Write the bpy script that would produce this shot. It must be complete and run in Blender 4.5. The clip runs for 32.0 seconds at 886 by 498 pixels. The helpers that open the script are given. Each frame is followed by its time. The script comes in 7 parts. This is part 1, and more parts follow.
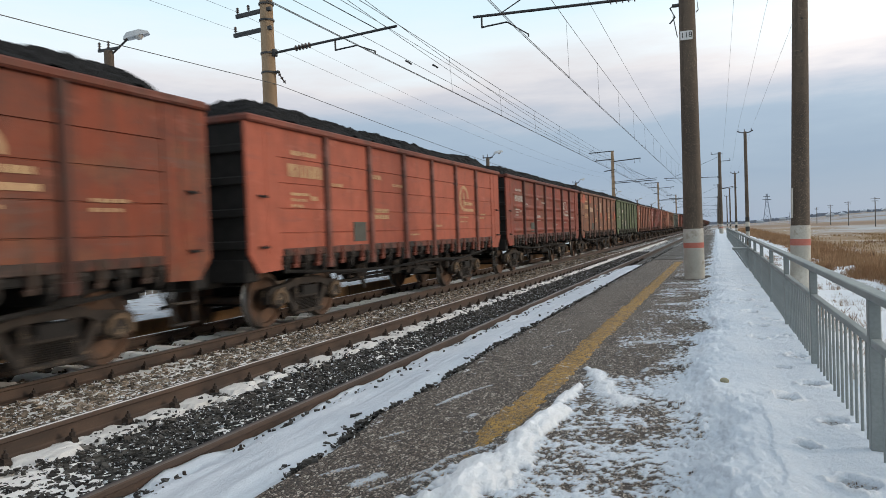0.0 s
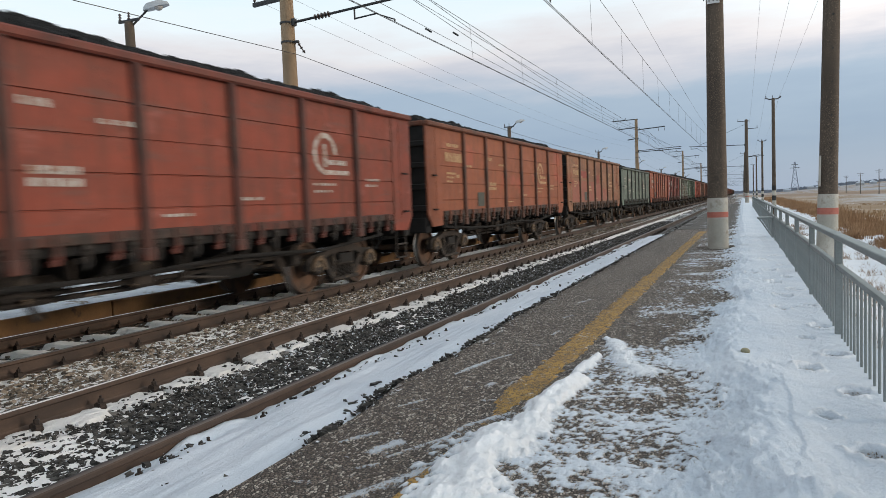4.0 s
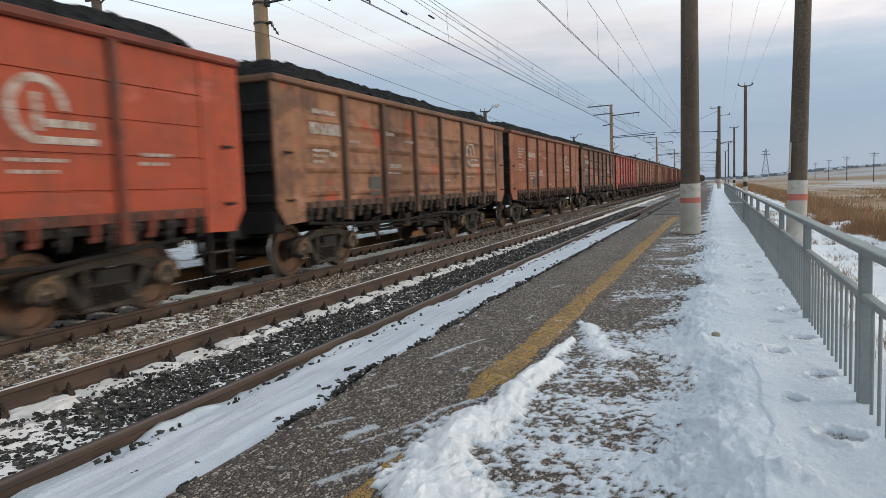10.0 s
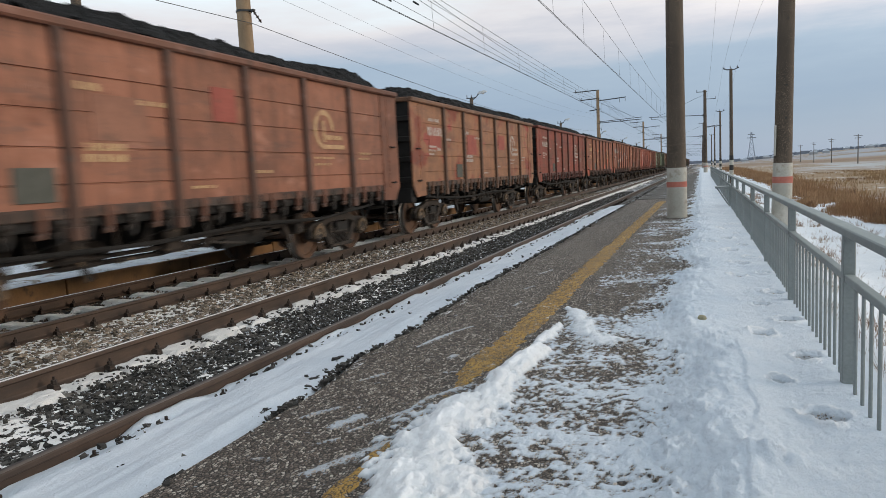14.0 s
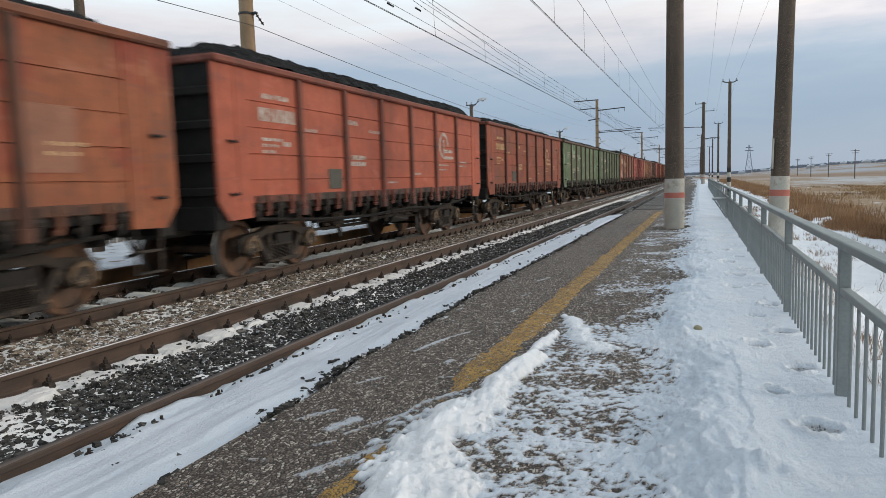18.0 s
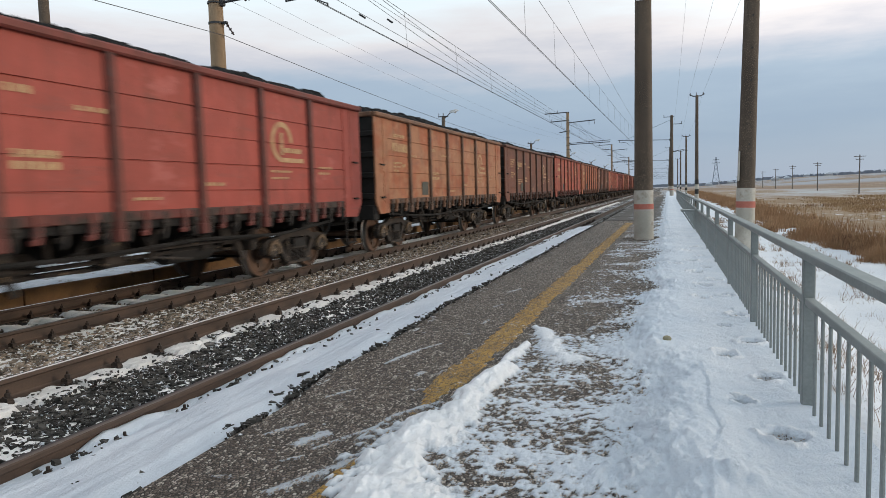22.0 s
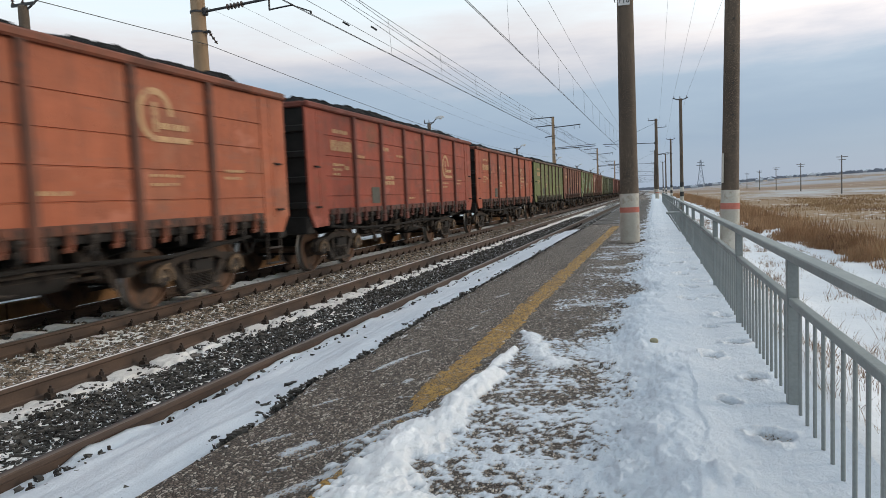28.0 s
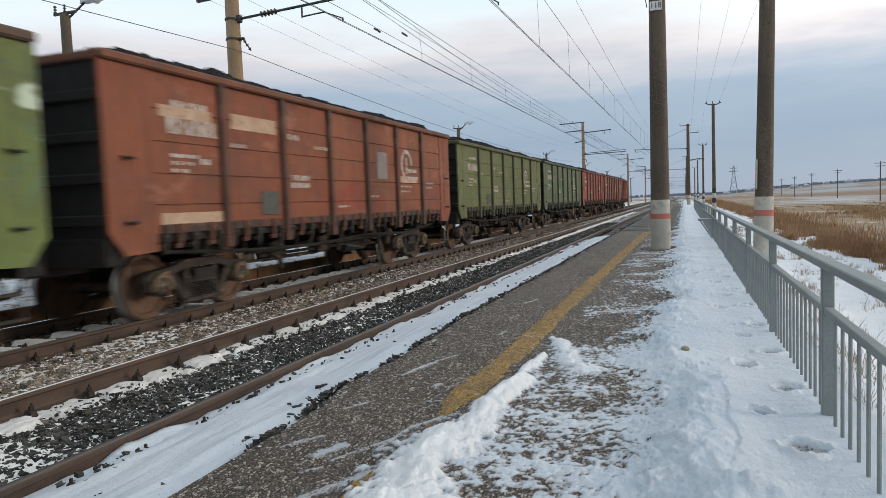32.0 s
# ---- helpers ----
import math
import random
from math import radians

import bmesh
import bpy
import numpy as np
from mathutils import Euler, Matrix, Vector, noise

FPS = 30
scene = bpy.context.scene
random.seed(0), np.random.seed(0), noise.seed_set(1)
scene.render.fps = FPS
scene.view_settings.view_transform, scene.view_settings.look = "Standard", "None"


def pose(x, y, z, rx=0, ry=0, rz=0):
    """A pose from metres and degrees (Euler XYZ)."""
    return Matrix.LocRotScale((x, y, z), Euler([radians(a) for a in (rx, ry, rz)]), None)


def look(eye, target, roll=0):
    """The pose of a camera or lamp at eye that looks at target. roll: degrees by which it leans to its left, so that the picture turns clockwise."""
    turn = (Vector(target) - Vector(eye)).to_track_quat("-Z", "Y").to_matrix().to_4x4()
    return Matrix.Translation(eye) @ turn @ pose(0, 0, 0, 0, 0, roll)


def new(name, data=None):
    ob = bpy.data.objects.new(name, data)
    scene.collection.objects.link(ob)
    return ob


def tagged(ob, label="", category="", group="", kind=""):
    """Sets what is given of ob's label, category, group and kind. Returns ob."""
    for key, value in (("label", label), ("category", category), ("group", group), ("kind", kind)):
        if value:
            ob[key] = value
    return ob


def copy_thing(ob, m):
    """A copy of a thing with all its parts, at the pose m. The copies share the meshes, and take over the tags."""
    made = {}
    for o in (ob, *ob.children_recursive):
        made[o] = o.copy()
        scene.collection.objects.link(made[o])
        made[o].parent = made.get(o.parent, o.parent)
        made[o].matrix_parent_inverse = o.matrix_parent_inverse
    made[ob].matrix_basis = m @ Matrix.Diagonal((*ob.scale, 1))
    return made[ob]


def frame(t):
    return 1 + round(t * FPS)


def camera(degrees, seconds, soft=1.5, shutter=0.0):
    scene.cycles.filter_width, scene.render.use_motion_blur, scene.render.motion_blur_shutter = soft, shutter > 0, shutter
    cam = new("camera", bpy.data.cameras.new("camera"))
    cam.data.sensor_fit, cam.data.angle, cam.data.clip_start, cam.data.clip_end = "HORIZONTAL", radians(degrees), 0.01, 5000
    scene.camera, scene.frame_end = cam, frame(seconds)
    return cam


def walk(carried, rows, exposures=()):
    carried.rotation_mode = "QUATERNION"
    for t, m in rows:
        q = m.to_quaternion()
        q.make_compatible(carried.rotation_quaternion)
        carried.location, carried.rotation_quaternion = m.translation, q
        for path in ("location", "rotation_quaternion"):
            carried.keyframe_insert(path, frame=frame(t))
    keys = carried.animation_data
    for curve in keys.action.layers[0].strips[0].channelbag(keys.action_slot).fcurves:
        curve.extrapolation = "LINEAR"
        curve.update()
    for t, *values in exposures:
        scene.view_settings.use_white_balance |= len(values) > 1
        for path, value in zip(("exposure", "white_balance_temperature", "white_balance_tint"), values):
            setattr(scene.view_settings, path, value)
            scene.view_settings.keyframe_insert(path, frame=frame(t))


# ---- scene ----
cam = camera(65.5, 32.0, soft=0.62, shutter=0.25)

# seconds, eye x y z, yaw, pitch, roll
PATH = [
    (0.0, 4.010, -0.041, 1.345, 21.701, -1.298, 2.143),
    (0.5, 4.006, -0.046, 1.344, 21.751, -1.519, 1.940),
    (1.0, 4.013, -0.038, 1.343, 22.055, -1.849, 2.092),
    (1.5, 4.021, -0.033, 1.342, 22.163, -2.386, 2.187),
    (2.0, 4.025, -0.007, 1.341, 22.574, -3.222, 2.687),
    (2.5, 4.030, -0.009, 1.342, 23.533, -3.240, 3.216),
    (4.5, 4.029, -0.031, 1.342, 23.417, -3.753, 2.253),
    (5.0, 4.023, -0.026, 1.343, 23.245, -3.607, 2.417),
    (5.5, 4.029, -0.027, 1.345, 22.925, -3.812, 2.031),
    (6.0, 4.029, -0.004, 1.342, 22.582, -4.027, 2.236),
    (6.5, 4.030, -0.011, 1.341, 22.774, -4.037, 1.940),
    (7.0, 4.032, -0.018, 1.342, 22.166, -4.063, 1.618),
    (7.5, 4.032, -0.024, 1.343, 21.775, -3.749, 1.492),
    (8.0, 4.034, -0.013, 1.344, 21.328, -3.260, 1.617),
    (8.5, 4.035, -0.009, 1.344, 21.360, -3.390, 1.907),
    (9.0, 4.035, -0.010, 1.343, 21.470, -3.937, 2.066),
    (9.5, 4.027, -0.015, 1.338, 21.601, -4.655, 1.954),
    (10.0, 4.028, -0.006, 1.338, 21.471, -5.031, 2.120),
    (10.5, 4.030, -0.003, 1.339, 21.705, -5.250, 2.638),
    (11.0, 4.032, 0.002, 1.336, 21.535, -5.557, 2.886),
    (11.5, 4.032, 0.007, 1.337, 21.832, -5.863, 2.968),
    (12.0, 4.032, 0.006, 1.337, 21.913, -6.001, 2.909),
    (12.5, 4.032, 0.005, 1.337, 21.616, -6.284, 3.073),
    (13.0, 4.033, 0.014, 1.335, 21.179, -6.490, 2.917),
    (13.5, 4.034, 0.014, 1.335, 20.900, -6.552, 2.920),
    (14.0, 4.040, 0.018, 1.336, 20.464, -6.106, 2.902),
    (14.5, 4.043, 0.016, 1.337, 20.271, -5.762, 2.917),
    (16.5, 4.031, 0.007, 1.333, 20.148, -6.006, 2.260),
    (17.0, 4.030, -0.000, 1.334, 20.401, -5.970, 2.224),
    (17.5, 4.028, 0.000, 1.335, 20.642, -5.665, 1.781),
    (18.0, 4.033, -0.003, 1.332, 20.307, -5.608, 1.695),
    (18.5, 4.036, -0.001, 1.336, 19.504, -4.791, 1.893),
    (19.0, 4.036, 0.009, 1.335, 18.614, -5.202, 1.917),
    (19.5, 4.038, 0.011, 1.336, 18.317, -5.241, 1.748),
    (20.0, 4.038, 0.016, 1.333, 18.370, -4.939, 1.914),
    (20.5, 4.040, 0.010, 1.334, 18.391, -4.808, 1.796),
    (21.0, 4.039, 0.013, 1.334, 18.082, -5.062, 1.551),
    (21.5, 4.036, 0.019, 1.332, 17.847, -4.857, 1.473),
    (22.0, 4.037, 0.018, 1.332, 18.019, -4.755, 1.560),
    (22.5, 4.039, 0.015, 1.333, 18.111, -4.662, 1.685),
    (23.0, 4.046, 0.003, 1.333, 18.205, -4.570, 1.824),
    (23.5, 4.042, 0.006, 1.337, 18.456, -4.542, 2.016),
    (24.0, 4.041, -0.005, 1.336, 18.501, -3.994, 1.941),
    (24.5, 4.040, -0.001, 1.338, 18.331, -3.715, 1.898),
    (26.5, 4.039, 0.008, 1.332, 17.987, -3.941, 1.957),
    (27.0, 4.041, 0.018, 1.331, 17.588, -4.585, 2.143),
    (27.5, 4.050, 0.021, 1.331, 17.103, -4.576, 2.056),
    (28.0, 4.049, 0.033, 1.331, 16.957, -4.281, 2.417),
    (28.5, 4.046, 0.027, 1.328, 17.680, -4.291, 2.243),
    (29.0, 4.040, 0.023, 1.329, 17.817, -4.021, 2.055),
    (29.5, 4.030, 0.023, 1.336, 17.978, -3.763, 2.348),
    (30.0, 4.030, 0.027, 1.338, 18.081, -3.674, 2.541),
    (30.5, 4.038, 0.015, 1.335, 18.480, -3.580, 2.544),
    (31.0, 4.042, 0.011, 1.333, 18.610, -3.833, 2.512),
    (31.5, 4.043, 0.001, 1.335, 19.079, -3.945, 2.077),
    (32.0, 4.046, -0.004, 1.338, 19.322, -3.778, 2.125),
]
walk(cam, [(t, pose(x, y, z, 90 + p, r, w)) for t, x, y, z, w, p, r in PATH])

# ---- sky and sun ----
SUN_AZ, SUN_EL = radians(70), radians(13)   # azimuth from the track's far end towards the field side
world = bpy.data.worlds.new("winter_evening_sky")
scene.world = world
world.use_nodes = True
wn, wl = world.node_tree.nodes, world.node_tree.links
wn.clear()


def wnode(kind, **values):
    n = wn.new(kind)
    for k, v in values.items():
        n.inputs[k].default_value = v
    return n


w_co = wnode("ShaderNodeTexCoord")
w_sep = wnode("ShaderNodeSeparateXYZ")
wl.new(w_co.outputs["Generated"], w_sep.inputs[0])
w_map = wnode("ShaderNodeMapping")
w_map.inputs["Scale"].default_value = (1.6, 1.6, 9.0)
wl.new(w_co.outputs["Generated"], w_map.inputs[0])
w_noise = wnode("ShaderNodeTexNoise", Scale=2.0, Detail=6.0, Roughness=0.58)
wl.new(w_map.outputs[0], w_noise.inputs["Vector"])
w_mul = wn.new("ShaderNodeMath")
w_mul.operation = "MULTIPLY_ADD"
wl.new(w_noise.outputs["Fac"], w_mul.inputs[0])
w_mul.inputs[1].default_value = 0.12
wl.new(w_sep.outputs["Z"], w_mul.inputs[2])
w_ramp = wn.new("ShaderNodeValToRGB")
el = w_ramp.color_ramp.elements
SKY = [(0.0, (0.297, 0.372, 0.494)), (0.055, (0.310, 0.394, 0.519)), (0.135, (0.265, 0.352, 0.486)), (0.205, (0.339, 0.424, 0.534)),
       (0.245, (0.556, 0.560, 0.615)), (0.27, (0.712, 0.690, 0.706)), (0.31, (0.780, 0.860, 0.902)), (0.37, (0.673, 0.840, 0.922)), (0.60, (0.585, 0.655, 0.706)), (1.0, (0.575, 0.630, 0.665))]
while len(el) < len(SKY):
    el.new(0.5)
for e, (p, c) in zip(el, SKY):
    e.position, e.color = p, (*c, 1)
wl.new(w_mul.outputs[0], w_ramp.inputs[0])
w_sky = wn.new("ShaderNodeTexSky")
w_sky.sky_type, w_sky.sun_disc = "NISHITA", False
w_sky.sun_elevation, w_sky.sun_rotation = SUN_EL, SUN_AZ
w_bg1 = wnode("ShaderNodeBackground", Strength=0.02)
wl.new(w_sky.outputs[0], w_bg1.inputs[0])
w_side = wnode("ShaderNodeMapRange", **{"From Min": -0.15, "From Max": 0.45, "To Min": 0.0, "To Max": 1.0})
wl.new(w_sep.outputs["X"], w_side.inputs["Value"])
w_high = wnode("ShaderNodeMapRange", **{"From Min": 0.17, "From Max": 0.26, "To Min": 0.0, "To Max": 1.0})
wl.new(w_mul.outputs[0], w_high.inputs["Value"])
w_both = wn.new("ShaderNodeMath")
w_both.operation = "MULTIPLY"
wl.new(w_side.outputs[0], w_both.inputs[0])
wl.new(w_high.outputs[0], w_both.inputs[1])
w_warm = wn.new("ShaderNodeMix")
w_warm.data_type, w_warm.blend_type = "RGBA", "MULTIPLY"
wl.new(w_both.outputs[0], w_warm.inputs["Factor"])
wl.new(w_ramp.outputs[0], w_warm.inputs[6])
w_warm.inputs[7].default_value = (1.52, 1.43, 1.34, 1)
w_bg2 = wnode("ShaderNodeBackground", Strength=1.06)
wl.new(w_warm.outputs[2], w_bg2.inputs[0])
w_add = wn.new("ShaderNodeAddShader")
wl.new(w_bg1.outputs[0], w_add.inputs[0])
wl.new(w_bg2.outputs[0], w_add.inputs[1])
w_out = wn.new("ShaderNodeOutputWorld")
wl.new(w_add.outputs[0], w_out.inputs[0])

sun = new("sun", bpy.data.lights.new("sun", "SUN"))
sun.data.energy, sun.data.angle, sun.data.color = 1.4, radians(10), (1.0, 0.82, 0.64)
sun_way = Vector((math.sin(SUN_AZ) * math.cos(SUN_EL), math.cos(SUN_AZ) * math.cos(SUN_EL), math.sin(SUN_EL)))
sun.matrix_world = look(sun_way * 60, (0, 0, 0))

# ---- materials ----
def tree(name):
    m = bpy.data.materials.new(name)
    m.use_nodes = True
    t = m.node_tree
    return m, t.nodes, t.links, t.nodes["Principled BSDF"]


def noise_node(N, L, co, scale, detail=4.0, rough=0.6, stretch=None, shift=0.0):
    n = N.new("ShaderNodeTexNoise")
    n.inputs["Scale"].default_value, n.inputs["Detail"].default_value, n.inputs["Roughness"].default_value = scale, detail, rough
    mp = N.new("ShaderNodeMapping")
    mp.inputs["Scale"].default_value = stretch or (1, 1, 1)
    mp.inputs["Location"].default_value = (shift, shift * 0.7, shift * 1.3)
    L.new(co, mp.inputs[0])
    L.new(mp.outputs[0], n.inputs["Vector"])
    return n.outputs["Fac"]


def ramp(N, L, fac, lo, hi):
    r = N.new("ShaderNodeMapRange")
    r.interpolation_type = "SMOOTHSTEP"
    r.inputs["From Min"].default_value, r.inputs["From Max"].default_value = lo, hi
    L.new(fac, r.inputs["Value"])
    return r.outputs[0]


def mix(N, L, fac, a, b):
    m = N.new("ShaderNodeMix")
    m.data_type = "RGBA"
    for sock, v in ((m.inputs["Factor"], fac), (m.inputs[6], a), (m.inputs[7], b)):
        if isinstance(v, tuple):
            sock.default_value = (*v, 1)
        elif isinstance(v, (int, float)):
            sock.default_value = v
        else:
            L.new(v, sock)
    return m.outputs[2]


def times(N, L, a, b):
    m = N.new("ShaderNodeMath")
    m.operation = "MULTIPLY"
    for sock, v in zip(m.inputs, (a, b)):
        if isinstance(v, (int, float)):
            sock.default_value = v
        else:
            L.new(v, sock)
    return m.outputs[0]


def bump(N, L, bsdf, height, strength, distance):
    b = N.new("ShaderNodeBump")
    b.inputs["Strength"].default_value, b.inputs["Distance"].default_value = strength, distance
    L.new(height, b.inputs["Height"])
    L.new(b.outputs[0], bsdf.inputs["Normal"])


def coords(N, kind="Object"):
    return N.new("ShaderNodeTexCoord").outputs[kind]


def surface(name, a, b, scale=3.0, fine=40.0, rough=0.8, metal=0.0, bump_mm=2.0, lo=0.35, hi=0.65, c=None, c_lo=0.6, c_hi=0.7, c_scale=8.0, stretch=None, per_piece=0.0, islands=False):
    """Two colours mixed by broad noise, a third in patches, fine grain in the relief."""
    m, N, L, P = tree(name)
    co = coords(N)
    col = mix(N, L, ramp(N, L, noise_node(N, L, co, scale, 5, 0.62, stretch), lo, hi), a, b)
    grain = noise_node(N, L, co, fine, 4, 0.7, None, 1.7)
    col = mix(N, L, times(N, L, ramp(N, L, grain, 0.35, 0.75), 0.35), col, tuple(x * 0.55 for x in a))
    if islands:
        gn = N.new("ShaderNodeNewGeometry")
        col = mix(N, L, ramp(N, L, gn.outputs["Random Per Island"], 0.35, 1.0), col, tuple(min(1, x * 1.6) for x in b))
    if c:
        col = mix(N, L, ramp(N, L, noise_node(N, L, co, c_scale, 5, 0.65, stretch, 3.1), c_lo, c_hi), col, c)
    if per_piece:
        info = N.new("ShaderNodeObjectInfo")
        col = mix(N, L, times(N, L, info.outputs["Random"], per_piece), col, tuple(x * 0.5 for x in a))
    L.new(col, P.inputs["Base Color"])
    P.inputs["Roughness"].default_value, P.inputs["Metallic"].default_value = rough, metal
    bump(N, L, P, grain, 0.6, bump_mm / 1000)
    return m


def snow_material(name, tint=(0.535, 0.59, 0.665), dirt=0.15, crown=(0.625, 0.67, 0.735)):
    m, N, L, P = tree(name)
    co = coords(N)
    col = mix(N, L, ramp(N, L, noise_node(N, L, co, 1.1, 4), 0.3, 0.7), tint, crown)
    specks = ramp(N, L, noise_node(N, L, co, 55, 3, 0.6, None, 2.0), 0.66, 0.74)
    col = mix(N, L, times(N, L, specks, dirt), col, (0.16, 0.14, 0.12))
    L.new(col, P.inputs["Base Color"])
    P.inputs["Roughness"].default_value = 0.75
    h = N.new("ShaderNodeMath")
    h.operation = "MULTIPLY_ADD"
    L.new(noise_node(N, L, co, 9, 7, 0.62, (1, 0.6, 1)), h.inputs[0])
    h.inputs[1].default_value = 2.5
    L.new(noise_node(N, L, co, 70, 4, 0.7), h.inputs[2])
    bump(N, L, P, h.outputs[0], 0.6, 0.010)
    return m


def gravel_snow(name, dark, lighter, snow_lo, snow_hi, scale=26.0, lie_lo=0.35, lie_hi=0.6):
    """A gravel bed with snow lying in its hollows."""
    m, N, L, P = tree(name)
    co = coords(N)
    v = N.new("ShaderNodeTexVoronoi")
    v.inputs["Scale"].default_value = scale
    L.new(co, v.inputs["Vector"])
    col = mix(N, L, v.outputs["Color"], dark, lighter)
    gap = ramp(N, L, v.outputs["Distance"], snow_lo, snow_hi)
    lie = ramp(N, L, noise_node(N, L, co, 2.2, 5, 0.6), lie_lo, lie_hi)
    col = mix(N, L, times(N, L, gap, lie), col, (0.78, 0.81, 0.86))
    L.new(col, P.inputs["Base Color"])
    P.inputs["Roughness"].default_value = 0.9
    inv = times(N, L, v.outputs["Distance"], -1.0)
    bump(N, L, P, inv, 0.9, 0.03)
    return m


def add_up(N, L, pairs, start):
    """A sum of values, each times its weight."""
    out = None
    for value, weight in pairs:
        m = N.new("ShaderNodeMath")
        m.operation = "MULTIPLY_ADD"
        L.new(value, m.inputs[0])
        m.inputs[1].default_value = weight
        if out is None:
            m.inputs[2].default_value = start
        else:
            L.new(out, m.inputs[2])
        out = m.outputs[0]
    return out


def worn_asphalt_look(N, L, co):
    """Colour of the coarse asphalt and how deep its joints lie between the stones."""
    base = mix(N, L, ramp(N, L, noise_node(N, L, co, 1.3, 5), 0.3, 0.7), (0.172, 0.138, 0.114), (0.262, 0.215, 0.180))
    warp = N.new("ShaderNodeMapping")
    warp.inputs["Scale"].default_value = (1.3, 0.8, 1)
    L.new(co, warp.inputs[0])
    cell, edge = N.new("ShaderNodeTexVoronoi"), N.new("ShaderNodeTexVoronoi")
    edge.feature = "DISTANCE_TO_EDGE"
    for v in (cell, edge):
        v.inputs["Scale"].default_value = 52
        L.new(warp.outputs[0], v.inputs["Vector"])
    hue = N.new("ShaderNodeSeparateColor")
    L.new(cell.outputs["Color"], hue.inputs[0])
    base = mix(N, L, times(N, L, ramp(N, L, hue.outputs[0], 0.45, 0.85), 0.75), base, (0.60, 0.55, 0.49))
    base = mix(N, L, times(N, L, ramp(N, L, hue.outputs[1], 0.52, 0.72), 0.85), base, (0.075, 0.058, 0.047))
    joint = add_up(N, L, ((edge.outputs["Distance"], -1.9), (noise_node(N, L, co, 42, 4, 0.7, (1.2, 0.8, 1), 12.0), 0.55)), 0.30)
    base = mix(N, L, times(N, L, ramp(N, L, joint, 0.28, 0.42), 0.95), base, (0.020, 0.017, 0.015))
    return base, joint, hue.outputs[2]


def asphalt_material():
    """Worn coarse asphalt with wind-blown snow in some of its joints."""
    m, N, L, P = tree("worn_asphalt")
    co = coords(N)
    base, joint, _ = worn_asphalt_look(N, L, co)
    sep = N.new("ShaderNodeSeparateXYZ")
    L.new(co, sep.inputs[0])
    # the base turns darker and less snowy further along the platform
    farther = ramp(N, L, add_up(N, L, ((sep.outputs["Y"], 1.0), (noise_node(N, L, co, 0.5, 4), 6.0)), -3.0), 4.5, 13.0)
    base = mix(N, L, times(N, L, farther, 0.55), base, (0.062, 0.047, 0.038))
    streak = noise_node(N, L, co, 5.0, 7, 0.70, (1.25, 0.9, 1), 9.0)
    speck = noise_node(N, L, co, 46, 4, 0.6, (1, 1, 1), 3.0)
    cover = add_up(N, L, ((streak, 1.0), (speck, -0.62), (joint, 0.16), (farther, -0.035)), -0.05)
    snow = ramp(N, L, cover, 0.29, 0.33)
    base = mix(N, L, snow, base, (0.74, 0.77, 0.81))
    L.new(base, P.inputs["Base Color"])
    P.inputs["Roughness"].default_value = 0.88
    bump(N, L, P, add_up(N, L, ((snow, 0.6), (joint, -1.0)), 0.0), 1.0, 0.018)
    return m


def line_paint():
    """Worn yellow line; the asphalt's joints and bare stones show through."""
    m, N, L, P = tree("worn_yellow_paint")
    co = coords(N)
    base, joint, pick = worn_asphalt_look(N, L, co)
    col = mix(N, L, ramp(N, L, noise_node(N, L, co, 5, 5), 0.3, 0.7), (0.46, 0.270, 0.062), (0.35, 0.205, 0.055))
    worn = ramp(N, L, add_up(N, L, ((noise_node(N, L, co, 14, 6, 0.75, None, 4.0), 0.45), (joint, 0.34), (pick, 0.26)), 0.0), 0.445, 0.54)
    col = mix(N, L, times(N, L, worn, 0.9), col, base)
    snow = ramp(N, L, add_up(N, L, ((noise_node(N, L, co, 7, 6, 0.75, None, 8.0), 1.0), (joint, 0.12)), 0.0), 0.68, 0.72)
    col = mix(N, L, snow, col, (0.70, 0.71, 0.72))
    L.new(col, P.inputs["Base Color"])
    P.inputs["Roughness"].default_value = 0.8
    bump(N, L, P, times(N, L, joint, -1.0), 0.9, 0.012)
    return m


